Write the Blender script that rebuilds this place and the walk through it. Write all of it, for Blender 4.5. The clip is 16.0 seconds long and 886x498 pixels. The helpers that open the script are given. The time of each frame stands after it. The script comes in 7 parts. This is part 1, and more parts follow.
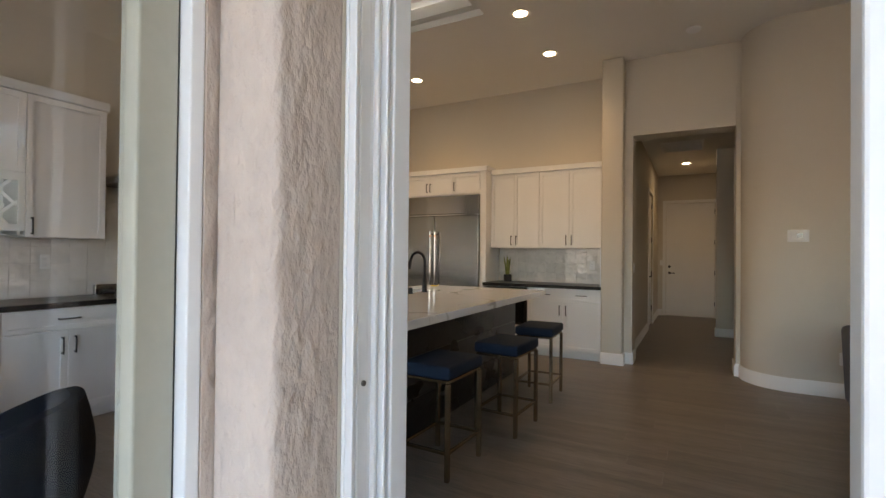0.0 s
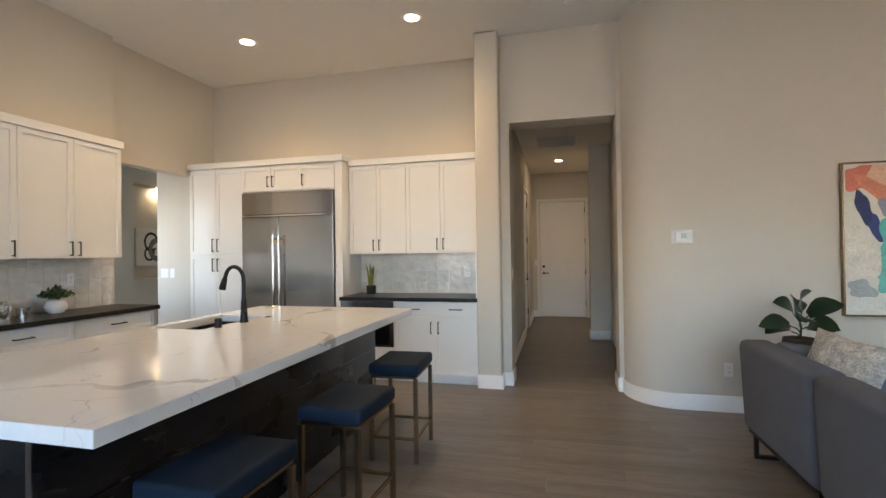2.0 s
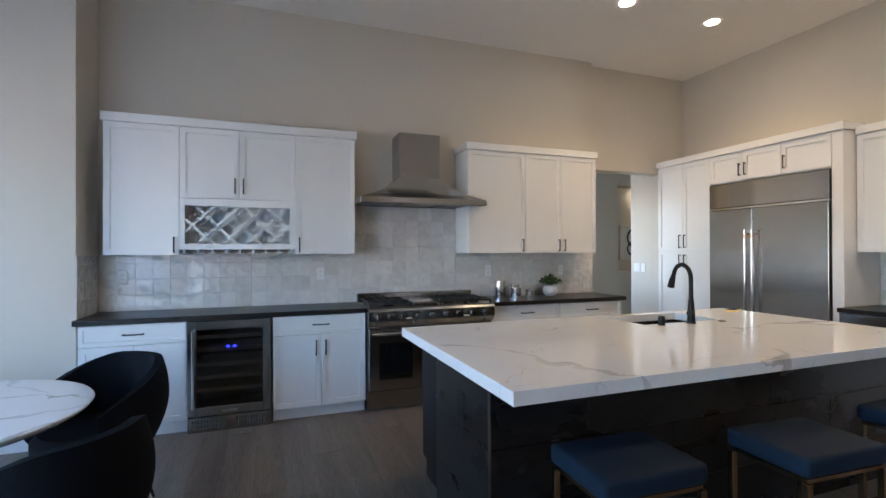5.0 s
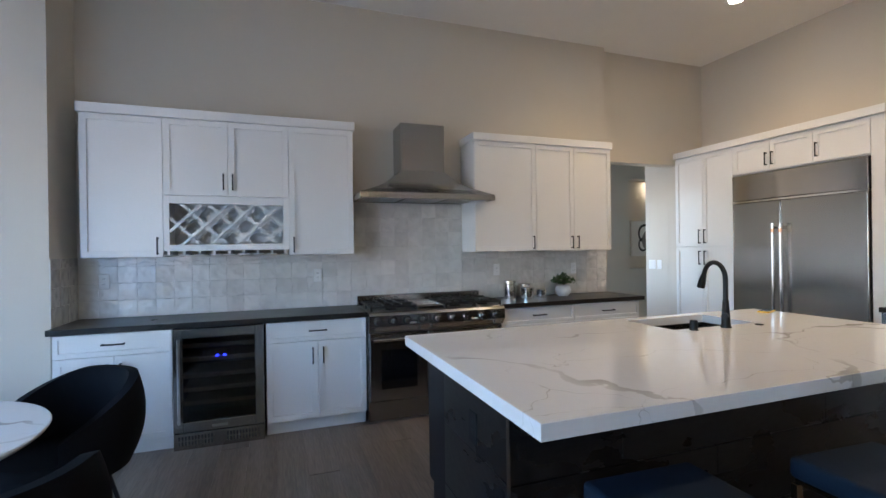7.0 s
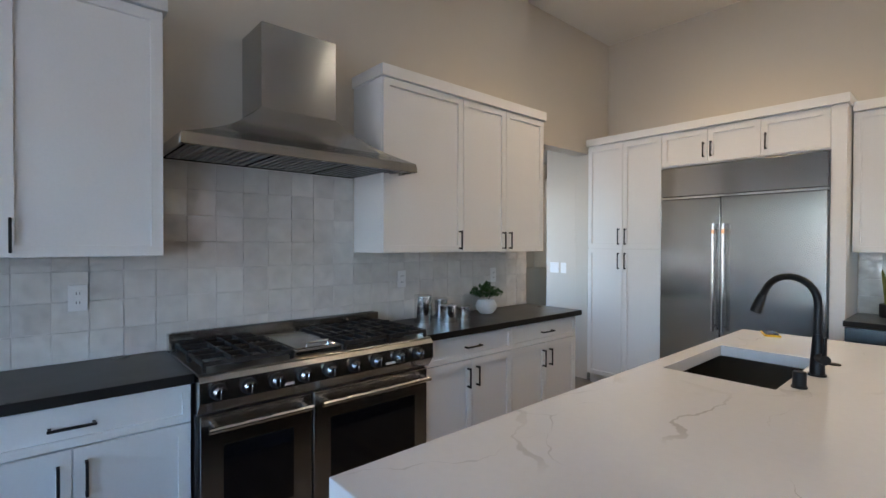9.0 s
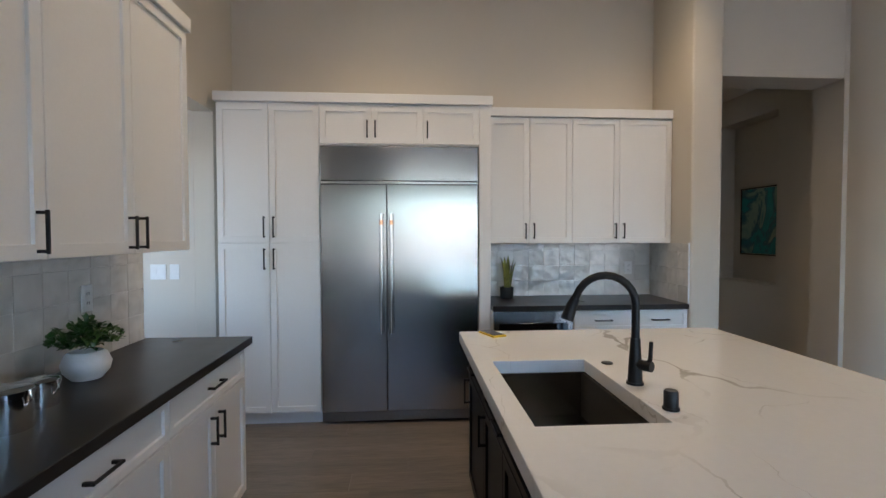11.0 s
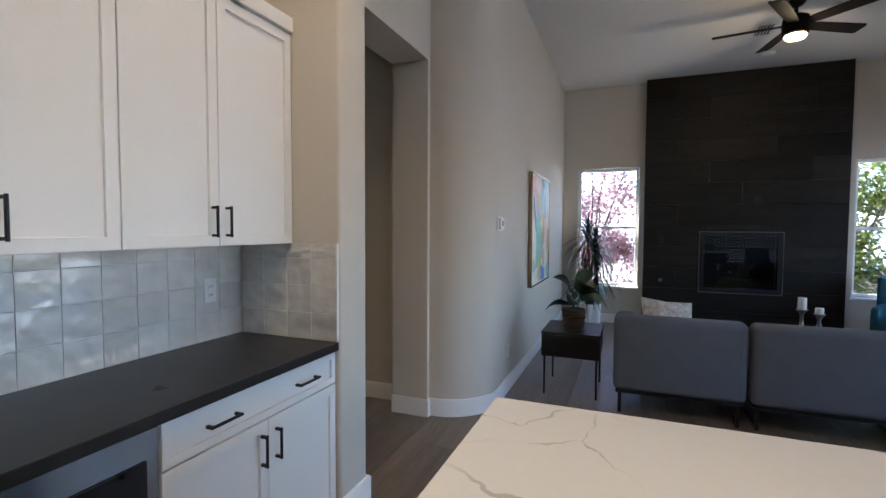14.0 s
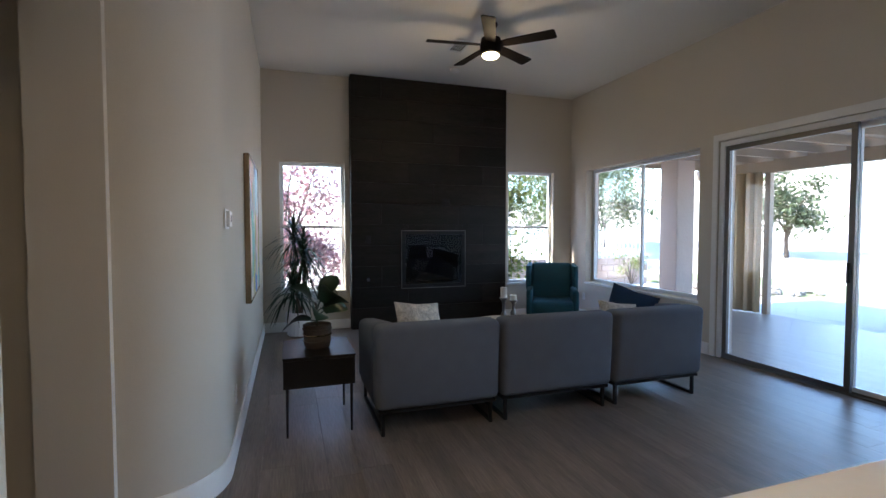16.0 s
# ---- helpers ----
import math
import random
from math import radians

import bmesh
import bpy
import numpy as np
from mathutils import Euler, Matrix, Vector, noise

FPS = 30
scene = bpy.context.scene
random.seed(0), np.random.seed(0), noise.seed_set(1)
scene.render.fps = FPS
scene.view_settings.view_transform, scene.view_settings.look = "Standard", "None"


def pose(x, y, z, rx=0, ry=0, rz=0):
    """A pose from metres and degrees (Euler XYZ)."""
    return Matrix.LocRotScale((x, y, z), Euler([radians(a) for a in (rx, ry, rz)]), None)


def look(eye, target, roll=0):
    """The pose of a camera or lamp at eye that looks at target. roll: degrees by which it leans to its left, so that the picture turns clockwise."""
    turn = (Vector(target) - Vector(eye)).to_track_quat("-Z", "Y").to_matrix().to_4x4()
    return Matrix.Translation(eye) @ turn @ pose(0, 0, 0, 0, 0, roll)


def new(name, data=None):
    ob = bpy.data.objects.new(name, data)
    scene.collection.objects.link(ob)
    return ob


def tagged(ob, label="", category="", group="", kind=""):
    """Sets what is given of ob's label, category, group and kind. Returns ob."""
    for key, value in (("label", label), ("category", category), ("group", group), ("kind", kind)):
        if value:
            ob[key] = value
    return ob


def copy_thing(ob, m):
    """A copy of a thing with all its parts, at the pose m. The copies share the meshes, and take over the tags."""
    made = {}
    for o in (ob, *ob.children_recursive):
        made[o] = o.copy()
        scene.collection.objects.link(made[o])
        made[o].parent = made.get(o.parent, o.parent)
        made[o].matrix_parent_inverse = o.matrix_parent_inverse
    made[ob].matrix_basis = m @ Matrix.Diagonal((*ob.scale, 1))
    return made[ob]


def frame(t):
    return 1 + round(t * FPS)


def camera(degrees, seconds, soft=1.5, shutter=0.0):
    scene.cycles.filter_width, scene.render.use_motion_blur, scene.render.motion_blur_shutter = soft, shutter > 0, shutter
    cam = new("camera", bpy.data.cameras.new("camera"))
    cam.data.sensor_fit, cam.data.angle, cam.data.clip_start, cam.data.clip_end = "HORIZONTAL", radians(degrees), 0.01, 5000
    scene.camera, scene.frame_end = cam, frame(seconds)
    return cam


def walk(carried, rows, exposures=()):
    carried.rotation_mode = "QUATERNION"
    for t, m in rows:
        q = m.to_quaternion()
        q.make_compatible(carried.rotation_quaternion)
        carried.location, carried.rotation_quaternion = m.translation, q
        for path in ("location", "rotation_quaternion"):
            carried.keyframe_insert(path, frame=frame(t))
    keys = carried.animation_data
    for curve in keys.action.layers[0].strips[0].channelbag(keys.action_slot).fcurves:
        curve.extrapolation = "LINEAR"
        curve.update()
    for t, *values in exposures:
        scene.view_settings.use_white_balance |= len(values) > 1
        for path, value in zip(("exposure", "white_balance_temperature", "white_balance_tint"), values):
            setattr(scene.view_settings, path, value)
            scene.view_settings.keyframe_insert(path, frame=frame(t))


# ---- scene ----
cam = camera(86.9, 16.0)
PATH = [
    (0, (0.127, -0.011, 1.298), (-0.826, 1.747, 1.318), 0.6),
    (0.5, (-0.001, 0.32, 1.287), (-0.725, 2.184, 1.317), 0.0),
    (0.6, (-0.013, 0.385, 1.274), (-0.702, 2.263, 1.309), -0.1),
    (1, (-0.071, 0.63, 1.266), (-0.628, 2.55, 1.292), -0.3),
    (1.5, (-0.069, 0.86, 1.276), (-0.524, 2.807, 1.3), -0.6),
    (2, (-0.05, 1.094, 1.389), (-0.535, 3.035, 1.406), -0.8),
    (2.5, (0.029, 1.352, 1.416), (-0.807, 3.169, 1.429), -1.1),
    (3, (0.0, 1.455, 1.421), (-1.304, 2.972, 1.435), -0.9),
    (3.5, (0.079, 1.458, 1.416), (-1.558, 2.607, 1.436), -0.7),
    (4, (0.178, 1.349, 1.426), (-1.605, 2.254, 1.446), -0.3),
    (4.5, (0.239, 1.286, 1.422), (-1.608, 2.052, 1.439), -0.2),
    (5, (0.154, 1.313, 1.409), (-1.723, 2.005, 1.419), -0.2),
    (5.2, (0.107, 1.317, 1.401), (-1.776, 1.992, 1.408), -0.3),
    (7.3, (-0.270, 1.453, 1.421), (-2.150, 2.133, 1.420), -0.9),
    (7.5, (-0.423, 1.493, 1.417), (-2.300, 2.185, 1.416), -0.9),
    (8, (-0.897, 1.514, 1.453), (-2.730, 2.313, 1.425), -0.5),
    (8.2, (-1.089, 1.525, 1.449), (-2.883, 2.407, 1.424), -0.3),
    (10.3, (-2.786, 1.999, 1.439), (-3.269, 3.939, 1.391), 0.1),
    (10.5, (-2.887, 2.098, 1.428), (-3.169, 4.077, 1.375), -0.0),
    (11, (-3.066, 2.356, 1.46), (-2.925, 4.35, 1.399), -0.1),
    (11.5, (-3.188, 2.651, 1.475), (-2.59, 4.558, 1.402), -0.2),
    (12, (-3.169, 3.021, 1.49), (-2.138, 4.732, 1.399), 0.2),
    (12.5, (-3.125, 3.413, 1.481), (-1.819, 4.925, 1.387), 0.3),
    (13, (-3.058, 3.805, 1.484), (-1.523, 5.084, 1.388), 0.3),
    (13.5, (-2.893, 4.204, 1.494), (-1.171, 5.217, 1.402), 0.2),
    (14, (-2.781, 4.566, 1.469), (-0.924, 5.303, 1.379), 0.3),
    (14.5, (-2.608, 4.833, 1.453), (-0.653, 5.248, 1.373), 0.3),
    (15, (-2.418, 5.073, 1.435), (-0.421, 5.136, 1.361), 0.2),
    (15.5, (-2.28, 5.209, 1.448), (-0.306, 4.898, 1.372), 0.1),
    (16, (-1.989, 5.218, 1.44), (-0.092, 4.591, 1.36), -0.0),
]
EXPOSE = [(0.0, 3.1, 8700, 14), (0.5, 3.3, 8600, 13), (1.0, 3.7, 8300, 12), (1.6, 3.9, 7600, 10), (3.2, 3.85, 6600, 10), (5.0, 3.75, 6400, 10), (8.0, 3.6, 6250, 10), (11.0, 3.25, 6100, 9), (14.5, 3.55, 5800, 9), (16.0, 3.3, 6100, 9)]
walk(cam, [(t, look(eye, target, roll)) for t, eye, target, roll in PATH], EXPOSE)

# ---- world, sun, lamps ----
world = bpy.data.worlds.new("world")
scene.world = world
world.use_nodes = True
wn = world.node_tree.nodes
sky = wn.new("ShaderNodeTexSky")
sky.sky_type, sky.sun_disc = "NISHITA", False
sky.dust_density, sky.ozone_density = 0.2, 4.0
SUN_UP, SUN_AZ = 50.0, 12.0
sky.sun_elevation, sky.sun_rotation = radians(SUN_UP), radians(SUN_AZ)
wn["Background"].inputs["Strength"].default_value = 0.15
world.node_tree.links.new(sky.outputs[0], wn["Background"].inputs["Color"])
sun = new("sun", bpy.data.lights.new("sun", "SUN"))
sun.data.energy, sun.data.angle, sun.data.color = 2.4, radians(0.5), (1.0, 0.93, 0.82)
sun_from = Vector((math.sin(radians(SUN_AZ)) * math.cos(radians(SUN_UP)), math.cos(radians(SUN_AZ)) * math.cos(radians(SUN_UP)), math.sin(radians(SUN_UP))))
sun.matrix_world = look(sun_from * 40, (0, 0, 0))


CAN_W = 3.6


def window_light(name, centre, aim, w, h, watts, color):
    lamp = new(name, bpy.data.lights.new(name, "AREA"))
    lamp.data.shape, lamp.data.size, lamp.data.size_y = "RECTANGLE", w, h
    lamp.data.energy, lamp.data.color = watts, color
    lamp.matrix_world = look(centre, aim)
    return lamp


# sky light falling in through the dining nook and passage windows
window_light("window_light", (-0.46, -1.2, 1.4), (-2, -1.2, -0.5), 1.8, 1.9, 3.6, (0.30, 0.56, 1.0))
window_light("window_light", (-5.9, 4.82, 1.6), (-5.9, 6, 0.9), 1.3, 1.2, 1.3, (0.66, 0.83, 1.0))


# ---- materials ----
def material(name, color, rough=0.5, metal=0.0, vary=0.12, scale=3.0, fine=60.0, bump=0.05, stretch=(1, 1, 1), coat=0.0, tint=None, random_value=0.0, bump_dist=0.01, spec=0.5, smear="", detail=5.0):
    m = bpy.data.materials.new(name)
    m.use_nodes = True
    nt = m.node_tree
    n, l = nt.nodes, nt.links
    p = n["Principled BSDF"]
    p.inputs["Roughness"].default_value = rough
    p.inputs["Metallic"].default_value = metal
    p.inputs["Coat Weight"].default_value = coat
    p.inputs["Specular IOR Level"].default_value = spec
    tc = n.new("ShaderNodeTexCoord")
    mp = n.new("ShaderNodeMapping")
    mp.inputs["Scale"].default_value = stretch
    if random_value:
        where, apart, shift = n.new("ShaderNodeObjectInfo"), n.new("ShaderNodeNewGeometry"), n.new("ShaderNodeVectorMath")
        shift.operation = "MULTIPLY_ADD"
        shift.inputs[1].default_value = (3.7, 3.1, 4.3)
        isle = n.new("ShaderNodeVectorMath")
        isle.operation = "MULTIPLY_ADD"
        isle.inputs[1].default_value = (17.0, 23.0, 11.0)
        l.new(where.outputs["Location"], shift.inputs[0])
        l.new(tc.outputs["Object"], shift.inputs[2])
        l.new(apart.outputs["Random Per Island"], isle.inputs[0])
        l.new(shift.outputs[0], isle.inputs[2])
        l.new(isle.outputs[0], mp.inputs["Vector"])
    else:
        l.new(tc.outputs["Object"], mp.inputs["Vector"])
    big, small = n.new("ShaderNodeTexNoise"), n.new("ShaderNodeTexNoise")
    big.inputs["Scale"].default_value, small.inputs["Scale"].default_value = scale, fine
    big.inputs["Detail"].default_value, small.inputs["Detail"].default_value = 5, detail
    l.new(mp.outputs[0], big.inputs["Vector"])
    l.new(mp.outputs[0], small.inputs["Vector"])
    add = n.new("ShaderNodeMath")
    add.operation = "MULTIPLY_ADD"
    add.inputs[1].default_value = 0.5
    half = n.new("ShaderNodeMath")
    half.operation = "MULTIPLY"
    half.inputs[1].default_value = 0.5
    l.new(small.outputs["Fac"], half.inputs[0])
    l.new(big.outputs["Fac"], add.inputs[0])
    l.new(half.outputs[0], add.inputs[2])
    ramp = n.new("ShaderNodeValToRGB")
    dark = tint if tint else tuple(c * (1 - vary) for c in color)
    ramp.color_ramp.elements[0].position, ramp.color_ramp.elements[0].color = 0.3, (*dark, 1)
    ramp.color_ramp.elements[1].position, ramp.color_ramp.elements[1].color = 0.7, (*(min(1, c * (1 + vary * 0.6)) for c in color), 1)
    l.new(add.outputs[0], ramp.inputs[0])
    out = ramp.outputs[0]
    if random_value:
        info, hsv, rng = n.new("ShaderNodeObjectInfo"), n.new("ShaderNodeHueSaturation"), n.new("ShaderNodeMapRange")
        rng.inputs["To Min"].default_value, rng.inputs["To Max"].default_value = 1 - random_value, 1 + random_value
        l.new(info.outputs["Random"], rng.inputs["Value"])
        l.new(rng.outputs[0], hsv.inputs["Value"])
        l.new(out, hsv.inputs["Color"])
        out = hsv.outputs[0]
    l.new(out, p.inputs["Base Color"])
    rr = n.new("ShaderNodeMapRange")
    rr.inputs["To Min"].default_value, rr.inputs["To Max"].default_value = max(0, rough - 0.06), min(1, rough + 0.06)
    l.new(big.outputs["Fac"], rr.inputs["Value"])
    l.new(rr.outputs[0], p.inputs["Roughness"])
    if smear:
        geo, across = n.new("ShaderNodeNewGeometry"), n.new("ShaderNodeVectorMath")
        across.operation = "CROSS_PRODUCT"
        across.inputs[1].default_value = (0.003, 0.002, 1.0)
        l.new(geo.outputs["Normal"], across.inputs[0])
        way = across.outputs[0]
        if smear == "upright":
            along = n.new("ShaderNodeVectorMath")
            along.operation = "CROSS_PRODUCT"
            l.new(geo.outputs["Normal"], along.inputs[0])
            l.new(way, along.inputs[1])
            way = along.outputs[0]
        p.inputs["Anisotropic"].default_value = 0.65
        l.new(way, p.inputs["Tangent"])
    if bump:
        bp = n.new("ShaderNodeBump")
        bp.inputs["Strength"].default_value, bp.inputs["Distance"].default_value = bump, bump_dist
        l.new(small.outputs["Fac"], bp.inputs["Height"])
        l.new(bp.outputs[0], p.inputs["Normal"])
    return m


def glow(name, color, strength):
    m = bpy.data.materials.new(name)
    m.use_nodes = True
    p = m.node_tree.nodes["Principled BSDF"]
    p.inputs["Base Color"].default_value = (*color, 1)
    p.inputs["Emission Color"].default_value = (*color, 1)
    p.inputs["Emission Strength"].default_value = strength
    return m


def glass(name, color=(1, 1, 1), rough=0.0, gloss=0.04):
    m = bpy.data.materials.new(name)
    m.use_nodes = True
    nt = m.node_tree
    n, l = nt.nodes, nt.links
    clear, shine, mix = n.new("ShaderNodeBsdfTransparent"), n.new("ShaderNodeBsdfGlossy"), n.new("ShaderNodeMixShader")
    clear.inputs[0].default_value = (*color, 1)
    shine.inputs["Roughness"].default_value = rough
    rim, fifth, most = n.new("ShaderNodeLayerWeight"), n.new("ShaderNodeMath"), n.new("ShaderNodeMapRange")
    rim.inputs["Blend"].default_value = 0.5
    fifth.operation = "POWER"
    fifth.inputs[1].default_value = 4.0
    most.inputs["To Min"].default_value, most.inputs["To Max"].default_value = gloss, 0.9
    l.new(rim.outputs["Facing"], fifth.inputs[0])
    l.new(fifth.outputs[0], most.inputs["Value"])
    l.new(most.outputs[0], mix.inputs[0])
    l.new(clear.outputs[0], mix.inputs[1])
    l.new(shine.outputs[0], mix.inputs[2])
    l.new(mix.outputs[0], n["Material Output"].inputs["Surface"])
    return m


def quartz():
    m = material("veined_quartz", (0.80, 0.80, 0.80), 0.06, vary=0.03, scale=1.5, fine=40, bump=0.0)
    n, l = m.node_tree.nodes, m.node_tree.links
    p = n["Principled BSDF"]
    tc = n.new("ShaderNodeTexCoord")
    warp = n.new("ShaderNodeTexNoise")
    warp.inputs["Scale"].default_value, warp.inputs["Detail"].default_value = 1.6, 5
    mixv = n.new("ShaderNodeVectorMath")
    mixv.operation = "MULTIPLY_ADD"
    mixv.inputs[1].default_value = (0.75, 0.75, 0.75)
    l.new(tc.outputs["Object"], warp.inputs["Vector"])
    l.new(warp.outputs["Color"], mixv.inputs[0])
    l.new(tc.outputs["Object"], mixv.inputs[2])
    col = p.inputs["Base Color"].links[0].from_socket
    for i, (scale, width, strength, seed) in enumerate(((0.95, 0.017, 0.85, 0.0), (2.1, 0.007, 0.5, 4.0))):
        mp = n.new("ShaderNodeMapping")
        mp.inputs["Rotation"].default_value = (0, 0, 0.6 + i)
        mp.inputs["Location"].default_value = (seed, seed * 0.4, 0.35)
        mp.inputs["Scale"].default_value = (1.0, 0.55, 0.35)
        l.new(mixv.outputs[0], mp.inputs["Vector"])
        vor = n.new("ShaderNodeTexVoronoi")
        vor.feature = "DISTANCE_TO_EDGE"
        vor.inputs["Scale"].default_value = scale
        l.new(mp.outputs[0], vor.inputs["Vector"])
        line = n.new("ShaderNodeMapRange")
        line.interpolation_type = "SMOOTHSTEP"
        wob, wide = n.new("ShaderNodeTexNoise"), n.new("ShaderNodeMapRange")
        wob.inputs["Scale"].default_value, wob.inputs["Detail"].default_value = 5.0 + 4 * i, 4
        l.new(tc.outputs["Object"], wob.inputs["Vector"])
        wide.inputs["From Min"].default_value, wide.inputs["From Max"].default_value = 0.35, 0.68
        wide.inputs["To Min"].default_value, wide.inputs["To Max"].default_value = width * 0.12, width
        l.new(wob.outputs["Fac"], wide.inputs["Value"])
        inner = n.new("ShaderNodeMath")
        inner.operation = "MULTIPLY"
        inner.inputs[1].default_value = 0.55
        l.new(wide.outputs[0], inner.inputs[0])
        l.new(inner.outputs[0], line.inputs["From Min"])
        l.new(wide.outputs[0], line.inputs["From Max"])
        line.inputs["To Min"].default_value, line.inputs["To Max"].default_value = strength, 0.0
        l.new(vor.outputs["Distance"], line.inputs["Value"])
        patch = n.new("ShaderNodeTexNoise")
        patch.inputs["Scale"].default_value = 1.3 + i
        l.new(tc.outputs["Object"], patch.inputs["Vector"])
        gate = n.new("ShaderNodeMapRange")
        gate.inputs["From Min"].default_value, gate.inputs["From Max"].default_value = 0.42, 0.58
        l.new(patch.outputs["Fac"], gate.inputs["Value"])
        mul = n.new("ShaderNodeMath")
        mul.operation = "MULTIPLY"
        l.new(line.outputs[0], mul.inputs[0])
        l.new(gate.outputs[0], mul.inputs[1])
        mx = n.new("ShaderNodeMixRGB")
        mx.inputs[2].default_value = (0.36, 0.34, 0.31, 1)
        l.new(mul.outputs[0], mx.inputs[0])
        l.new(col, mx.inputs[1])
        col = mx.outputs[0]
    l.new(col, p.inputs["Base Color"])
    return m


WALL = material("beige_wall_paint", (0.62, 0.56, 0.475), 0.75, vary=0.03, scale=1.2, fine=140, bump=0.12, bump_dist=0.004)
CEIL = material("ceiling_paint", (0.80, 0.77, 0.72), 0.85, vary=0.03, scale=1.5, fine=120, bump=0.15, bump_dist=0.004)
TRIM = material("white_trim_paint", (0.80, 0.79, 0.77), 0.4, vary=0.03, bump=0.02)
CAB = material("white_cabinet_paint", (0.80, 0.79, 0.77), 0.38, vary=0.03, scale=2, fine=90, bump=0.02)
BLACK = material("black_metal", (0.012, 0.012, 0.013), 0.42, 0.0, spec=0.3, vary=0.2, bump=0.02)
COUNTER = material("dark_grey_quartz", (0.022, 0.020, 0.019), 0.3, spec=0.2, vary=0.12, scale=5, fine=220, bump=0.0)
QUARTZ = quartz()
STEEL = material("brushed_steel", (0.36, 0.35, 0.33), 0.22, 1.0, smear="level", vary=0.02, scale=0.8, fine=6, bump=0)
STEELH = material("steel_brushed_across", (0.44, 0.435, 0.43), 0.20, 1.0, smear="upright", vary=0.02, scale=0.8, fine=6, bump=0)
CHROME = material("polished_steel", (0.75, 0.74, 0.72), 0.12, 1.0, vary=0.04, bump=0.0)
BRONZE = material("copper_band", (0.75, 0.38, 0.2), 0.2, 1.0, vary=0.05, bump=0.0)
DARKSTEEL = material("dark_steel", (0.22, 0.21, 0.20), 0.3, 1.0, vary=0.1, bump=0.02)
IRON = material("cast_iron", (0.018, 0.018, 0.019), 0.6, 0.2, vary=0.3, bump=0.15)
BLACKGLASS = material("black_glass", (0.006, 0.006, 0.007), 0.06, vary=0.1, bump=0.0, coat=0.5)
DARKTILE = material("dark_slate_tile", (0.013, 0.0115, 0.0115), 0.28, spec=0.35, vary=0.65, scale=2.6, fine=16, bump=0.12, stretch=(1, 1, 2.2), random_value=0.2)
HEARTHTILE = material("dark_brown_slate_tile", (0.015, 0.0115, 0.0095), 0.5, spec=0.25, vary=0.75, scale=1.5, fine=9, bump=0.08, stretch=(1, 0.9, 7), random_value=0.35)
DARKCAB = material("dark_cabinet_paint", (0.013, 0.012, 0.013), 0.42, spec=0.22, vary=0.2, bump=0.03)
GROUT = material("grout", (0.74, 0.71, 0.67), 0.85, vary=0.08, bump=0.1)
DARKGROUT = material("dark_grout", (0.03, 0.027, 0.025), 0.85, vary=0.1, bump=0.1)
ZELLIGE = material("glazed_tile", (0.70, 0.67, 0.625), 0.12, vary=0.10, scale=9, fine=15, bump=1.0, bump_dist=0.016, random_value=0.07, coat=0.7, detail=0.6)
PLANK = material("greige_wood_plank", (0.195, 0.162, 0.136), 0.36, vary=0.5, scale=2.2, fine=22, bump=0.05, stretch=(0.35, 5, 1), random_value=0.10)
NAVY = material("navy_velvet", (0.007, 0.018, 0.036), 0.75, spec=0.2, vary=0.35, scale=6, fine=200, bump=0.1)
BLACKVELVET = material("black_velvet", (0.005, 0.006, 0.009), 0.85, spec=0.12, vary=0.3, scale=6, fine=200, bump=0.1)
GOLD = material("brushed_bronze", (0.30, 0.215, 0.13), 0.24, 1.0, vary=0.1, bump=0.02)
SOFA = material("grey_weave", (0.130, 0.142, 0.170), 0.9, spec=0.25, vary=0.12, scale=8, fine=420, bump=0.25, bump_dist=0.004)
TEAL = material("teal_velvet", (0.008, 0.085, 0.125), 0.7, vary=0.3, scale=7, fine=220, bump=0.12)
BEIGEFAB = material("beige_linen", (0.52, 0.44, 0.35), 0.9, vary=0.1, scale=8, fine=300, bump=0.25)
PATTERNFAB = material("patterned_linen", (0.55, 0.50, 0.42), 0.9, vary=0.5, scale=22, fine=90, bump=0.2, tint=(0.20, 0.19, 0.18))
NAVYFAB = material("navy_cushion", (0.012, 0.035, 0.085), 0.85, spec=0.2, vary=0.3, scale=8, fine=300, bump=0.2)
DARKWOOD = material("black_stained_wood", (0.014, 0.012, 0.012), 0.4, spec=0.3, vary=0.4, scale=2, fine=30, bump=0.05, stretch=(1, 8, 8))
FANWOOD = material("dark_fan_wood", (0.013, 0.009, 0.007), 0.6, spec=0.08, vary=0.4, scale=2, fine=30, bump=0.05, stretch=(6, 6, 1))
LEAF = material("leaf_green", (0.050, 0.120, 0.028), 0.4, vary=0.45, scale=9, fine=60, bump=0.06)
LEAFDARK = material("dark_leaf", (0.014, 0.042, 0.018), 0.32, vary=0.4, scale=9, fine=60, bump=0.06)
SNAKE = material("snake_plant_leaf", (0.26, 0.24, 0.04), 0.45, vary=0.6, scale=16, fine=80, bump=0.05, tint=(0.03, 0.06, 0.02))
BARK = material("bark", (0.10, 0.075, 0.055), 0.9, vary=0.4, scale=12, fine=60, bump=0.5)
CERAMIC = material("white_ceramic", (0.78, 0.77, 0.75), 0.3, vary=0.06, scale=6, bump=0.03)
BLACKPOT = material("black_pot", (0.016, 0.016, 0.017), 0.5, vary=0.2, bump=0.05)
BASKET = material("woven_basket", (0.085, 0.060, 0.042), 0.75, vary=0.5, scale=20, fine=120, bump=0.5, stretch=(1, 1, 4))
YELLOW = material("yellow_case", (0.80, 0.50, 0.02), 0.4, vary=0.05, bump=0.0)
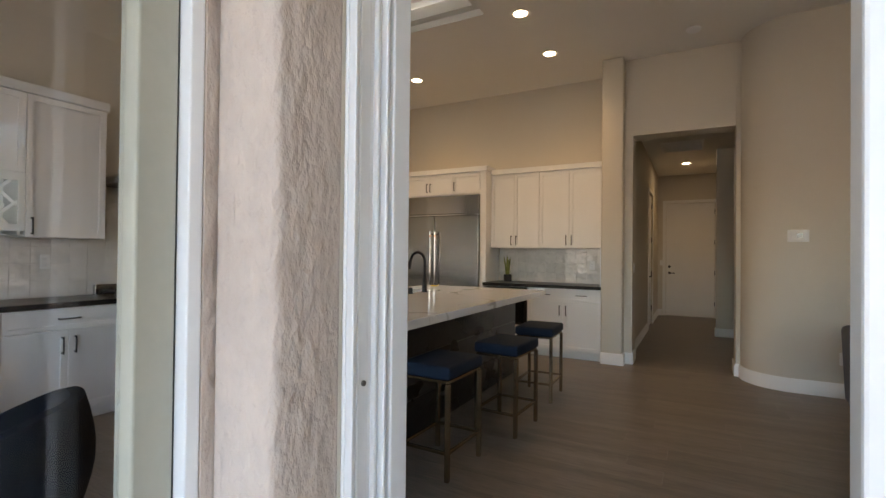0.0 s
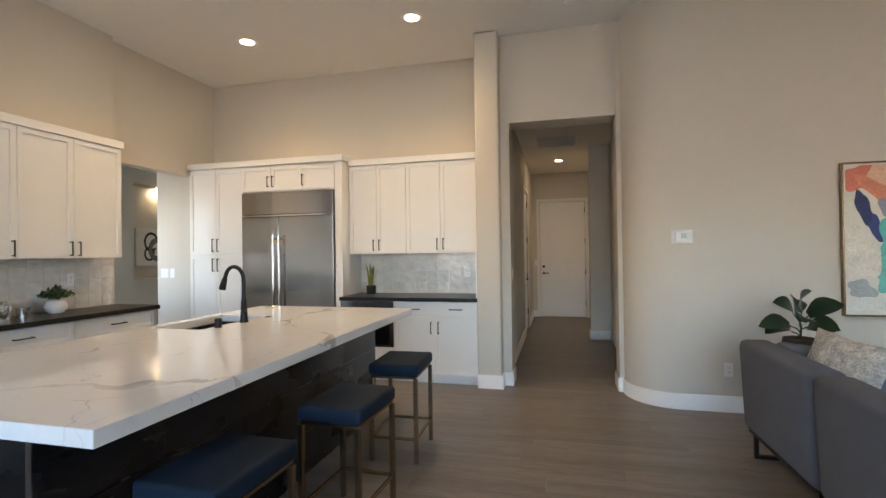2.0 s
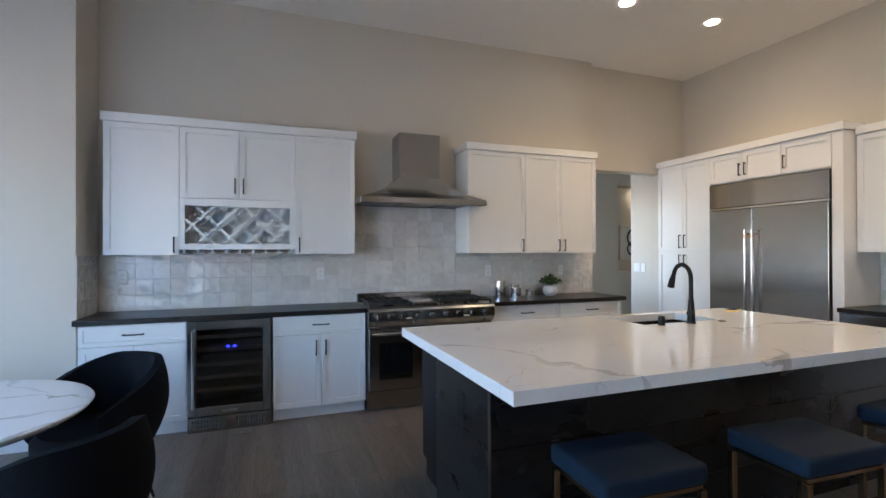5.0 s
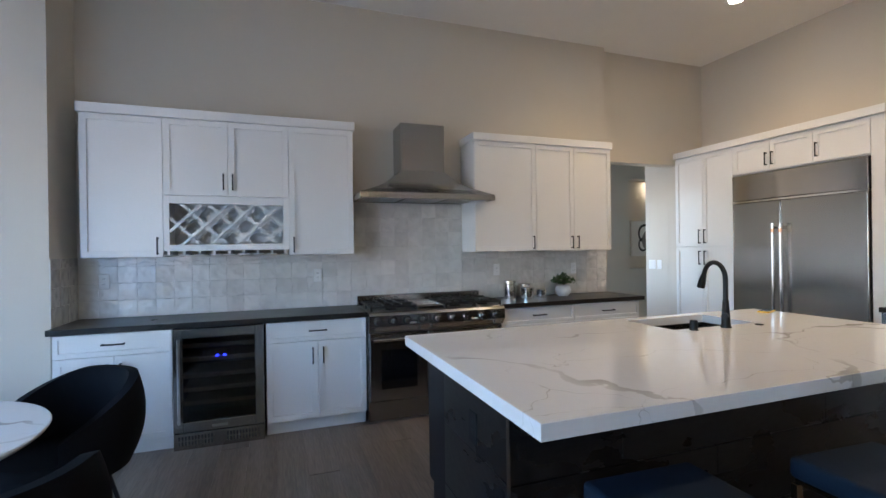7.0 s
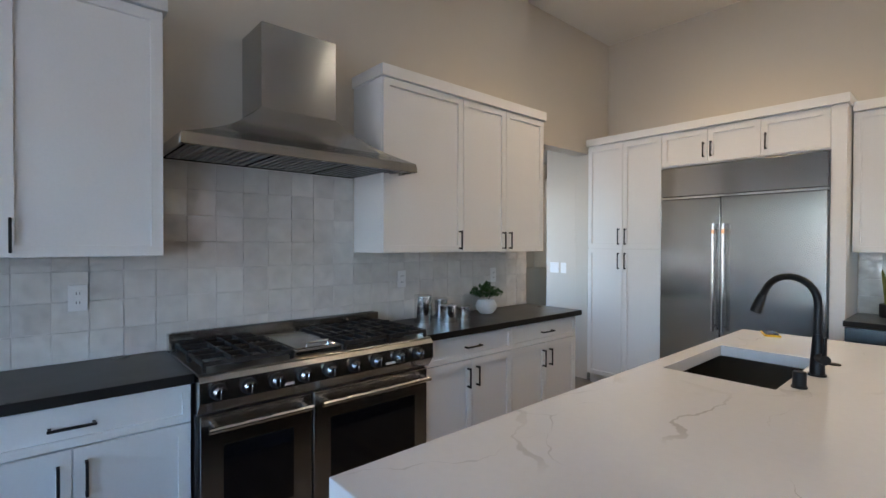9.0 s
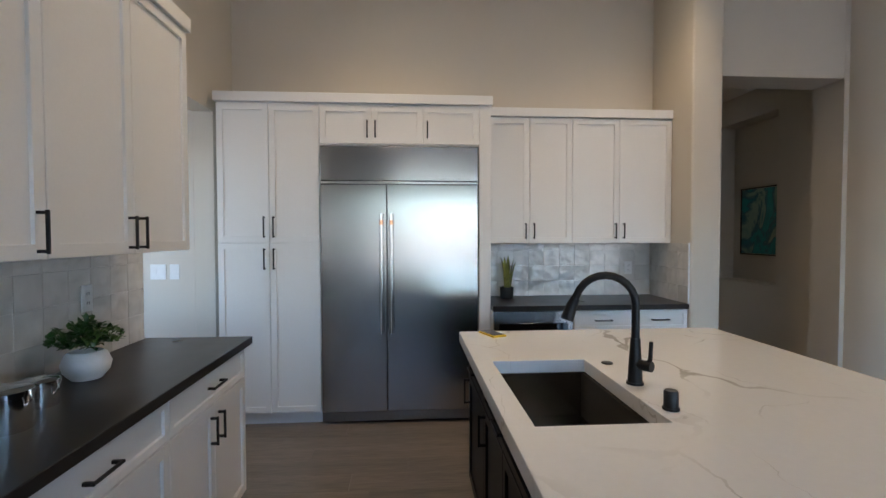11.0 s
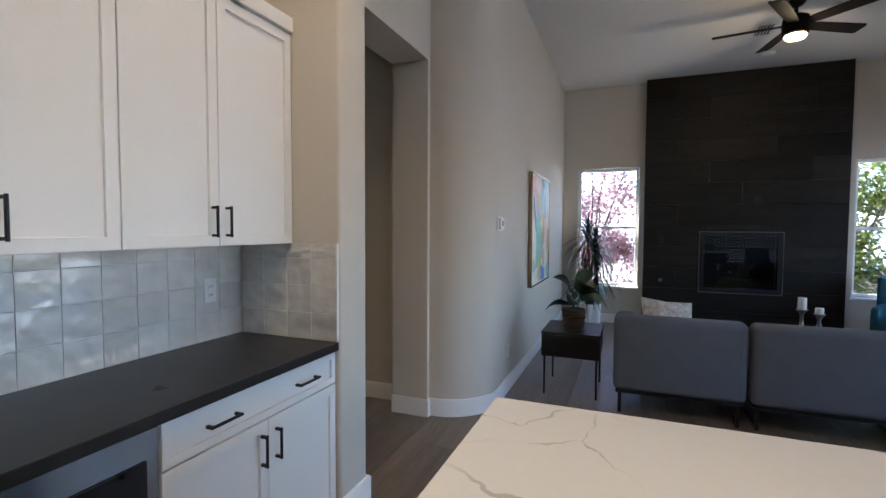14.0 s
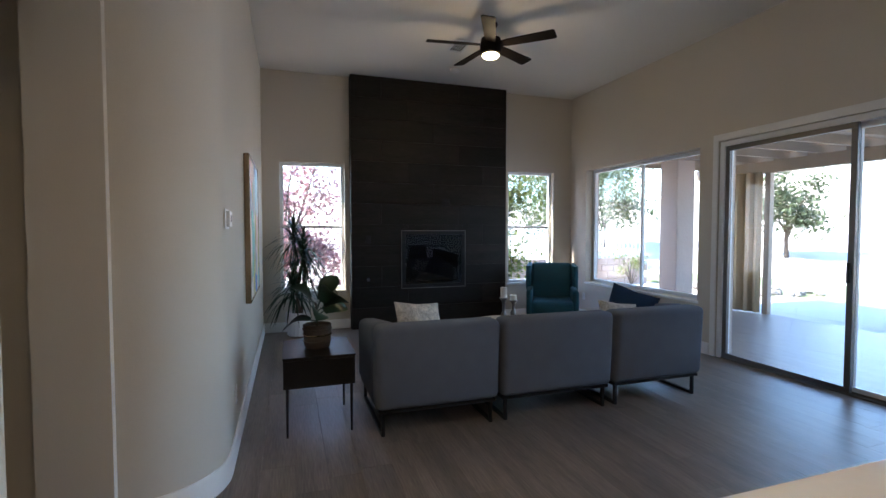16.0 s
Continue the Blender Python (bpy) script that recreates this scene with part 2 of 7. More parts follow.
WAX = material("candle_wax", (0.80, 0.77, 0.70), 0.5, vary=0.05, bump=0.02)
CONCRETE = material("patio_concrete", (0.52, 0.49, 0.46), 0.8, vary=0.14, scale=1.5, fine=60, bump=0.2)
GROUND = material("sandy_gravel", (0.58, 0.50, 0.41), 0.95, vary=0.25, scale=0.6, fine=30, bump=0.5, bump_dist=0.03)
LAWN = material("lawn", (0.20, 0.23, 0.10), 0.95, vary=0.4, scale=2, fine=60, bump=0.6, bump_dist=0.03)
STUCCO = material("rough_stucco", (0.56, 0.46, 0.40), 0.92, vary=0.12, scale=5, fine=34, bump=0.8, bump_dist=0.016, stretch=(1.2, 1.2, 0.8))
VINYL = material("white_vinyl", (0.80, 0.81, 0.82), 0.35, vary=0.04, scale=4, fine=40, bump=0.02)
BRONZEFRAME = material("bronze_aluminium", (0.16, 0.15, 0.14), 0.4, 0.6, vary=0.1, bump=0.02)
PATIOWOOD = material("tan_painted_wood", (0.38, 0.30, 0.22), 0.7, vary=0.12, scale=3, fine=40, bump=0.1, stretch=(1, 6, 6))
CURTAIN = material("tan_outdoor_cloth", (0.56, 0.44, 0.28), 0.9, vary=0.1, scale=4, fine=200, bump=0.1)
BLOCK = material("block_wall", (0.40, 0.30, 0.25), 0.9, vary=0.2, scale=4, fine=40, bump=0.4)
TREELEAF = material("sunlit_leaf", (0.17, 0.21, 0.045), 0.6, vary=0.5, scale=2, fine=12, bump=0.0, random_value=0.2)
OLIVE = material("pale_leaf", (0.13, 0.16, 0.08), 0.65, vary=0.5, scale=2, fine=12, bump=0.0)
REDLEAF = material("plum_leaf", (0.44, 0.25, 0.25), 0.6, vary=0.5, scale=2, fine=12, bump=0.0)
for leafy in (TREELEAF, OLIVE, REDLEAF):
    n_, l_ = leafy.node_tree.nodes, leafy.node_tree.links
    thin, both = n_.new("ShaderNodeBsdfTranslucent"), n_.new("ShaderNodeMixShader")
    both.inputs[0].default_value = 0.5
    l_.new(n_["Principled BSDF"].inputs["Base Color"].links[0].from_socket, thin.inputs["Color"])
    l_.new(n_["Principled BSDF"].outputs[0], both.inputs[1])
    l_.new(thin.outputs[0], both.inputs[2])
    l_.new(both.outputs[0], n_["Material Output"].inputs["Surface"])
ROCK = material("landscape_rock", (0.25, 0.23, 0.22), 0.9, vary=0.3, scale=5, fine=40, bump=0.5)
CLEAR = glass("clear_glass")
SMOKED = glass("smoked_glass", (0.58, 0.59, 0.61))
LIT = glow("warm_lamp", (1.0, 0.86, 0.66), 7)
LITWHITE = glow("lamp_diffuser", (1.0, 0.74, 0.42), 4)
# olive tone puts the shade and reflections on the sash into its colour
SASH = material("shaded_window_sash", (0.42, 0.41, 0.34), 0.4, vary=0.06, bump=0.02)
BLUELED = glow("blue_display", (0.02, 0.03, 1.0), 1.0)


# ---- building helpers ----
def box(bm, x0, x1, y0, y1, z0, z1, bev=0.0, seg=2):
    v = [bm.verts.new((x, y, z)) for x in (x0, x1) for y in (y0, y1) for z in (z0, z1)]
    fs = [bm.faces.new([v[i] for i in q]) for q in ((0, 1, 3, 2), (4, 6, 7, 5), (0, 4, 5, 1), (2, 3, 7, 6), (0, 2, 6, 4), (1, 5, 7, 3))]
    if bev:
        edges = list({e for f in fs for e in f.edges})
        bmesh.ops.bevel(bm, geom=edges, offset=bev, segments=seg, affect="EDGES", profile=0.5)
    return bm


def cyl(bm, c, r, h, axis="z", seg=16, r2=None, cap=True):
    r2 = r if r2 is None else r2
    rings = []
    for k, rad in ((0, r), (h, r2)):
        ring = []
        for i in range(seg):
            a = 2 * math.pi * i / seg
            p = (rad * math.cos(a), rad * math.sin(a), k)
            if axis == "x":
                p = (p[2], p[0], p[1])
            elif axis == "y":
                p = (p[1], p[2], p[0])
            ring.append(bm.verts.new((c[0] + p[0], c[1] + p[1], c[2] + p[2])))
        rings.append(ring)
    for i in range(seg):
        j = (i + 1) % seg
        bm.faces.new((rings[0][i], rings[0][j], rings[1][j], rings[1][i]))
    if cap:
        bm.faces.new(list(reversed(rings[0])))
        bm.faces.new(rings[1])
    return bm


def lathe(bm, c, profile, seg=24):
    rings = []
    for r, z in profile:
        if r < 1e-5:
            rings.append([bm.verts.new((c[0], c[1], c[2] + z))])
        else:
            rings.append([bm.verts.new((c[0] + r * math.cos(2 * math.pi * i / seg), c[1] + r * math.sin(2 * math.pi * i / seg), c[2] + z)) for i in range(seg)])
    for a, b in zip(rings, rings[1:]):
        for i in range(seg):
            j = (i + 1) % seg
            if len(a) == 1 and len(b) == 1:
                continue
            if len(a) == 1:
                bm.faces.new((a[0], b[j], b[i]))
            elif len(b) == 1:
                bm.faces.new((a[i], a[j], b[0]))
            else:
                bm.faces.new((a[i], a[j], b[j], b[i]))
    return bm


def tube(bm, pts, r, seg=10, taper=None):
    pts = [Vector(p) for p in pts]
    rings = []
    up = Vector((0.123, 0.456, 0.88))
    for i, p in enumerate(pts):
        d = (pts[min(i + 1, len(pts) - 1)] - pts[max(i - 1, 0)]).normalized()
        u = d.cross(up)
        u = u.normalized() if u.length > 1e-4 else d.orthogonal().normalized()
        w = d.cross(u)
        rad = r if taper is None else r + (taper - r) * i / (len(pts) - 1)
        rings.append([bm.verts.new(p + rad * (u * math.cos(2 * math.pi * k / seg) + w * math.sin(2 * math.pi * k / seg))) for k in range(seg)])
    for a, b in zip(rings, rings[1:]):
        for k in range(seg):
            j = (k + 1) % seg
            bm.faces.new((a[k], a[j], b[j], b[k]))
    bm.faces.new(list(reversed(rings[0])))
    bm.faces.new(rings[-1])
    return bm


def mesh_object(name, bm, mat, smooth=False):
    bmesh.ops.recalc_face_normals(bm, faces=bm.faces)
    me = bpy.data.meshes.new(name)
    bm.to_mesh(me)
    bm.free()
    me.materials.append(mat)
    if smooth:
        for p in me.polygons:
            p.use_smooth = True
        me.set_sharp_from_angle(angle=radians(40))
    return new(name, me)


def part(name, bm, mat, parent, label="", smooth=False):
    ob = mesh_object(name, bm, mat, smooth)
    ob.parent = parent
    return tagged(ob, label)


def thing(name, m, label, category, group="", kind=""):
    ob = new(name)
    ob.matrix_basis = m
    ob.empty_display_size = 0.1
    return tagged(ob, label, category, group, kind)


def structure(name, bm, mat, label="", category="", smooth=False):
    return tagged(mesh_object(name, bm, mat, smooth), label or name.replace("_", " "), category or name.split("_")[0], kind="structure")


def wall_mesh(axis, lo, hi, face, back, z0, z1, holes=()):
    """A wall running along axis from lo to hi between the planes face and back, with holes (a0, a1, z0, z1)."""
    bm = bmesh.new()
    us = sorted({lo, hi, *(h[0] for h in holes), *(h[1] for h in holes)})
    zs = sorted({z0, z1, *(h[2] for h in holes), *(h[3] for h in holes)})
    us, zs = [u for u in us if lo <= u <= hi], [z for z in zs if z0 <= z <= z1]

    def solid(i, k):
        if not (0 <= i < len(us) - 1 and 0 <= k < len(zs) - 1):
            return False
        u, z = (us[i] + us[i + 1]) / 2, (zs[k] + zs[k + 1]) / 2
        return not any(h[0] < u < h[1] and h[2] < z < h[3] for h in holes)

    def pt(u, d, z):
        return (u, d, z) if axis == "x" else (d, u, z)

    def quad(*p):
        bm.faces.new([bm.verts.new(q) for q in p])
    for i in range(len(us) - 1):
        for k in range(len(zs) - 1):
            if not solid(i, k):
                continue
            a, b, c, d = us[i], us[i + 1], zs[k], zs[k + 1]
            for pl in (face, back):
                quad(pt(a, pl, c), pt(b, pl, c), pt(b, pl, d), pt(a, pl, d))
            if not solid(i - 1, k):
                quad(pt(a, face, c), pt(a, back, c), pt(a, back, d), pt(a, face, d))
            if not solid(i + 1, k):
                quad(pt(b, face, c), pt(b, back, c), pt(b, back, d), pt(b, face, d))
            if not solid(i, k - 1):
                quad(pt(a, face, c), pt(b, face, c), pt(b, back, c), pt(a, back, c))
            if not solid(i, k + 1):
                quad(pt(a, face, d), pt(b, face, d), pt(b, back, d), pt(a, back, d))
    bmesh.ops.remove_doubles(bm, verts=bm.verts, dist=1e-5)
    return bm


def prism(outline, z0, z1):
    bm = bmesh.new()
    lo = [bm.verts.new((x, y, z0)) for x, y in outline]
    hi = [bm.verts.new((x, y, z1)) for x, y in outline]
    n = len(outline)
    for i in range(n):
        j = (i + 1) % n
        bm.faces.new((lo[i], lo[j], hi[j], hi[i]))
    bm.faces.new(list(reversed(lo)))
    bm.faces.new(hi)
    return bm


# ---- large structure ----
CEIL_Z, HALL_Z = 3.66, 3.05
RX = -4.47           # range wall face
FY = 6.465           # fridge wall face
NX, NY = -4.0, -0.03  # nook corner
SY = 0.61            # living room south wall face
LX = 4.97            # fireplace wall face
AY = 5.56            # art wall face

sub = bmesh.new()
box(sub, -7.4, 5.15, -2.7, 11.5, -0.12, -0.012)
floor = structure("floor", sub, PLANK, "greige wood plank floor", "floor")

walls = {}
walls["wall_west"] = wall_mesh("y", NY - 0.15, 4.92, RX, RX - 0.15, 0, CEIL_Z)
walls["wall_passage"] = wall_mesh("y", 4.92, 6.73, -4.56, -4.71, 0, CEIL_Z, [(4.92, 6.06, 0, 2.40)])
walls["wall_north"] = wall_mesh("x", -4.56, -0.62, FY, FY + 0.265, 0, CEIL_Z)
walls["wall_nook_stub"] = wall_mesh("x", RX, NX, NY, NY - 0.15, 0, CEIL_Z)
walls["wall_nook_west"] = wall_mesh("y", -2.6, NY - 0.15, NX, NX - 0.15, 0, CEIL_Z)
walls["wall_nook_south"] = wall_mesh("x", NX, -0.42, -2.4, -2.6, 0, CEIL_Z, [(-3.5, -0.9, 0.45, 2.45)])
walls["wall_nook_east"] = wall_mesh("y", -2.4, 0.38, -0.52, -0.42, 0, CEIL_Z, [(-2.1, 0.342, 0.3, 2.45)])
walls["wall_south"] = wall_mesh("x", -0.52, LX + 0.15, SY, 0.38, 0, CEIL_Z, [(-0.283, 2.06, 0, 2.43), (2.32, 4.53, 0.60, 2.41)])
walls["wall_east"] = wall_mesh("y", SY, AY, LX, LX + 0.15, 0, CEIL_Z, [(4.43, 5.33, 0.57, 2.41), (0.95, 1.80, 0.57, 2.41)])
walls["wall_hall_head"] = wall_mesh("x", -0.64, 0.505, 6.0, 6.3, 0, CEIL_Z, [(-0.55, 0.505, 0, 2.737)])
walls["wall_hall_west"] = wall_mesh("y", 6.3, 11.3, -0.62, -0.77, 0, CEIL_Z, [(8.95, 9.80, 0, 2.44)])
walls["wall_hall_east"] = wall_mesh("y", 6.3, 8.79, 0.72, 0.95, 0, CEIL_Z, [(6.95, 7.90, 0.92, 2.75)])
walls["wall_niche_back"] = wall_mesh("y", 6.9, 7.95, 0.951, 1.0, 0.85, 2.85)
walls["wall_hall_return"] = wall_mesh("x", 0.41, 0.95, 8.79, 8.94, 0, CEIL_Z)
walls["wall_hall_inner"] = wall_mesh("y", 8.94, 11.3, 0.56, 0.70, 0, CEIL_Z)
walls["wall_hall_end"] = wall_mesh("x", -0.77, 0.72, 11.3, 11.45, 0, CEIL_Z, [(-0.46, 0.47, 0, 2.44)])
walls["wall_behind_hall"] = wall_mesh("x", -0.9, 0.9, 11.47, 11.57, 0, CEIL_Z)
walls["wall_behind_side_door"] = wall_mesh("y", 8.7, 10.1, -0.79, -0.89, 0, CEIL_Z)
walls["wall_passage_north"] = wall_mesh("x", -5.09, -4.711, 6.06, 6.20, 0, CEIL_Z)
walls["wall_passage_south"] = wall_mesh("x", -7.2, -4.62, 4.90, 4.75, 0, CEIL_Z, [(-6.6, -5.2, 0.95, 2.25)])
walls["wall_passage_west"] = wall_mesh("y", 4.75, 9.2, -7.2, -7.32, 0, CEIL_Z, [(7.65, 8.95, 1.0, 2.68)])
walls["wall_passage_niche"] = wall_mesh("y", 7.55, 9.049, -7.50, -7.56, 0.9, 2.78)
walls["wall_passage_end"] = wall_mesh("x", -7.3, -4.711, 9.05, 9.2, 0, CEIL_Z)
walls["wall_passage_east"] = wall_mesh("y", 6.20, 9.05, -4.95, -4.80, 0, CEIL_Z)
for name, bm in walls.items():
    structure(name, bm, WALL, "beige painted plaster wall", "wall")
bm = bmesh.new()
box(bm, -0.885, -0.64, 5.85, FY, 0, CEIL_Z, 0.018, 3)
structure("wall_pilaster", bm, WALL, "beige bullnose wall end beside the kitchen", "wall", True)
arc = [(0.97 - 0.42 * math.cos(radians(a)), 5.98 - 0.42 * math.sin(radians(a))) for a in range(0, 91, 5)]
structure("wall_curved", prism([(0.507, 6.0)] + [(0.55, 6.0)] + arc + [(LX + 0.15, AY), (LX + 0.15, AY + 0.17), (1.1, AY + 0.17), (0.95, 6.3), (0.507, 6.3)], 0, CEIL_Z), WALL,
          "beige painted wall rounding into the hallway", "wall", True)
bm = bmesh.new()
for y0, y1, z0, z1 in ((7.55, 9.05, 0.95, 0.999), (7.55, 9.05, 2.681, 2.73), (7.60, 7.649, 1.0, 2.68), (8.951, 9.0, 1.0, 2.68)):
    box(bm, -7.50, -7.321, y0, y1, z0, z1)
structure("wall_niche_lining", bm, WALL, "beige painted niche lining", "wall")

# outer stucco on the patio side
skin = wall_mesh("x", -0.385, LX + 0.15, 0.379, 0.36, -0.1, CEIL_Z + 0.2, [(-0.283, 2.06, -0.1, 2.43), (2.32, 4.53, 0.60, 2.41)])
structure("wall_stucco", skin, STUCCO, "rough tan stucco outer wall", "wall")
structure("wall_stucco_nook", wall_mesh("y", -2.6, 0.3598, -0.419, -0.386, -0.1, CEIL_Z + 0.2, [(-2.1, 0.3412, 0.3, 2.45)]), STUCCO, "rough tan stucco outer wall", "wall")

bm = bmesh.new()
box(bm, -0.3855, -0.2795, 0.352, 0.466, -0.1, 2.43, 0.012, 3)
structure("wall_stucco_reveal", bm, STUCCO, "rough tan stucco return beside the patio door", "wall", True)

# ceilings
bm = bmesh.new()
tx0, tx1, ty0, ty1 = -2.95, -1.72, 2.3, 4.2
for x0, x1, y0, y1 in ((-4.7, tx0, -2.6, 6.73), (tx1, -0.5, -2.6, 6.73), (-0.5, 5.15, -2.6, 6.31), (tx0, tx1, -2.6, ty0), (tx0, tx1, ty1, 6.73)):
    box(bm, x0, x1, y0, y1, CEIL_Z, CEIL_Z + 0.12)
for k, (inset, z) in enumerate(((0.0, 0.0), (0.09, 0.07), (0.12, 0.24))):
    for x0, x1, y0, y1 in ((tx0 + inset - 0.2, tx0 + inset, ty0 - 0.2, ty1 + 0.2), (tx1 - inset, tx1 - inset + 0.2, ty0 - 0.2, ty1 + 0.2),
                           (tx0, tx1, ty0 + inset - 0.2, ty0 + inset), (tx0, tx1, ty1 - inset, ty1 - inset + 0.2)):
        if k:
            box(bm, x0, x1, y0, y1, CEIL_Z + z, CEIL_Z + z + (0.12 if k == 1 else 0.1))
box(bm, tx0 - 0.2, tx1 + 0.2, ty0 - 0.2, ty1 + 0.2, CEIL_Z + 0.34, CEIL_Z + 0.40)
structure("ceiling", bm, CEIL, "pale painted ceiling with a tray recess", "ceiling")
bm = bmesh.new()
box(bm, -0.77, 1.0, 6.301, 11.45, HALL_Z, HALL_Z + 0.1)
structure("ceiling_hall", bm, CEIL, "pale painted hallway ceiling", "ceiling")
bm = bmesh.new()
box(bm, -7.5, -4.711, 4.75, 9.2, 2.95, 3.05)
structure("ceiling_passage", bm, CEIL, "pale painted passage ceiling", "ceiling")


# unseen slab, added only to keep direct sun out of the passage window
bm = bmesh.new()
box(bm, -7.3, -4.75, 3.3, 4.74, 2.45, 2.58)
structure("eave", bm, STUCCO, "unseen tan slab added to shade the passage window", "eave")


# baseboards
def baseboard(points, h=0.135, d=0.016):
    pts = [Vector((x, y, 0)) for x, y in points]
    outs = []
    for i, p in enumerate(pts):
        ns = []
        for a, b in ((i - 1, i), (i, i + 1)):
            if 0 <= a and b < len(pts):
                t = (pts[b] - pts[a]).normalized()
                ns.append(Vector((t.y, -t.x, 0)))
        m = sum(ns, Vector()).normalized()
        outs.append(m * (d / max(0.4, m.dot(ns[0]))))
    bm = bmesh.new()
    rows = []
    for p, o in zip(pts, outs):
        rows.append([bm.verts.new(q) for q in (p, p + o, p + o + Vector((0, 0, h - 0.012)), p + o * 0.55 + Vector((0, 0, h)), p + Vector((0, 0, h)))])
    for a, b in zip(rows, rows[1:]):
        for k in range(5):
            bm.faces.new((a[k], a[(k + 1) % 5], b[(k + 1) % 5], b[k]))
    bm.faces.new(rows[0])
    bm.faces.new(rows[-1])
    return structure("baseboard", bm, TRIM, "white painted baseboard", "baseboard", True)


baseboard([(-0.885, 5.85), (-0.64, 5.85), (-0.64, 6.0), (-0.55, 6.0), (-0.55, 6.3)])
baseboard([(-0.62, 6.3), (-0.62, 8.88)])
baseboard([(-0.62, 9.88), (-0.62, 11.3), (-0.53, 11.3)])
baseboard([(0.505, 6.3), (0.505, 6.0), (0.55, 6.0)] + arc + [(LX, AY), (LX, 4.36)])
baseboard([(LX, 1.92), (LX, SY), (2.14, SY)])
baseboard([(0.72, 8.79), (0.72, 6.3)])
baseboard([(0.56, 11.3), (0.56, 8.94), (0.41, 8.94), (0.41, 8.79), (0.72, 8.79)])
baseboard([(-0.52, SY), (-0.52, -2.4), (NX, -2.4), (NX, NY)])


# ---- windows and doors ----
def bars(bm, axis, a0, a1, z0, z1, d0, d1, w, bev=0.004):
    """A rectangular frame in a wall that runs along axis, between the depths d0 and d1."""
    for p0, p1, q0, q1 in ((a0, a1, z0, z0 + w), (a0, a1, z1 - w, z1), (a0, a0 + w, z0 + w, z1 - w), (a1 - w, a1, z0 + w, z1 - w)):
        if axis == "x":
            box(bm, p0, p1, d0, d1, q0, q1, bev)
        else:
            box(bm, d0, d1, p0, p1, q0, q1, bev)


def pane(name, axis, a0, a1, z0, z1, d, parent):
    bm = bmesh.new()
    if axis == "x":
        box(bm, a0, a1, d - 0.003, d + 0.003, z0, z1)
    else:
        box(bm, d - 0.003, d + 0.003, a0, a1, z0, z1)
    ob = part(name, bm, CLEAR, parent)
    ob.visible_shadow = False
    return ob


def window(name, axis, a0, a1, z0, z1, d, depth, label, split="v", inner=None):
    w = thing(name, Matrix(), label, "window", kind="structure")
    bm = bmesh.new()
    bars(bm, axis, a0 + 0.002, a1 - 0.002, z0 + 0.002, z1 - 0.002, d - depth / 2, d + depth / 2, 0.045)
    part("window_frame", bm, VINYL, w, "white vinyl frame")
    bm = bmesh.new()
    if split == "h":
        zm = (z0 + z1) / 2
        if axis == "y":
            box(bm, d - 0.02, d + 0.02, a0 + 0.047, a1 - 0.047, zm - 0.02, zm + 0.02, 0.003)
        pane("pane", axis, a0 + 0.045, a1 - 0.045, z0 + 0.045, zm - 0.02, d + 0.008, w)
        pane("pane", axis, a0 + 0.045, a1 - 0.045, zm + 0.02, z1 - 0.045, d - 0.008, w)
    else:
        am = (a0 + a1) / 2
        if axis == "x":
            box(bm, am - 0.02, am + 0.02, d - 0.02, d + 0.02, z0 + 0.047, z1 - 0.047, 0.003)
        else:
            box(bm, d - 0.02, d + 0.02, am - 0.02, am + 0.02, z0 + 0.047, z1 - 0.047, 0.003)
        pane("pane", axis, a0 + 0.045, am - 0.02, z0 + 0.045, z1 - 0.045, d + 0.008, w)
        pane("pane", axis, am + 0.02, a1 - 0.045, z0 + 0.045, z1 - 0.045, d - 0.008, w)
    part("meeting_rail", bm, VINYL, w)
    if inner:
        bm = bmesh.new()
        s, o = inner
        if axis == "x":
            box(bm, a0 - 0.02, a1 + 0.02, s, o, z0 - 0.03, z0 - 0.002, 0.004)
        else:
            box(bm, min(s, o), max(s, o), a0 - 0.02, a1 + 0.02, z0 - 0.03, z0 - 0.002, 0.004)
        part("window_sill", bm, TRIM, w)
    return w


window("window_1", "y", 4.43, 5.33, 0.57, 2.41, LX + 0.10, 0.06, "white single-hung window facing a plum tree", "h", (LX - 0.012, LX + 0.06))
window("window_2", "y", 0.95, 1.80, 0.57, 2.41, LX + 0.10, 0.06, "white single-hung window facing green shrubs", "h", (LX - 0.012, LX + 0.06))
window("window_3", "x", 2.32, 4.53, 0.60, 2.41, 0.45, 0.06, "wide two-pane white slider window to the patio", "v", (0.48, SY + 0.012))
w4 = thing("window_4", Matrix(), "white vinyl dining nook window", "window", kind="structure")
bm = bmesh.new()
bars(bm, "y", -2.098, 0.3404, 0.302, 2.448, -0.46, -0.388, 0.018, 0.002)
part("window_frame", bm, VINYL, w4, "white vinyl frame")
for a0, a1, d in ((-0.92, 0.3205, -0.425), (-2.085, -0.87, -0.447)):
    bm = bmesh.new()
    bars(bm, "y", a0, a1, 0.322, 2.428, d - 0.018, d + 0.018, 0.046, 0.003)
    sh = part("sash", bm, SASH, w4, "sash in an olive tone for shade and reflections")
    pane("pane", "y", a0 + 0.05, a1 - 0.05, 0.366, 2.384, d, sh)
bm = bmesh.new()
box(bm, -0.442, -0.409, 0.3208, 0.3222, 0.321, 2.429)
part("gasket", bm, BLACKPOT, w4, "black rubber gasket")
window("window_6", "x", -6.6, -5.2, 0.95, 2.25, 4.79, 0.05, "white vinyl passage window", "v")
window("window_5", "x", -3.5, -0.9, 0.45, 2.45, -2.5, 0.07, "wide white vinyl dining nook window", "v")

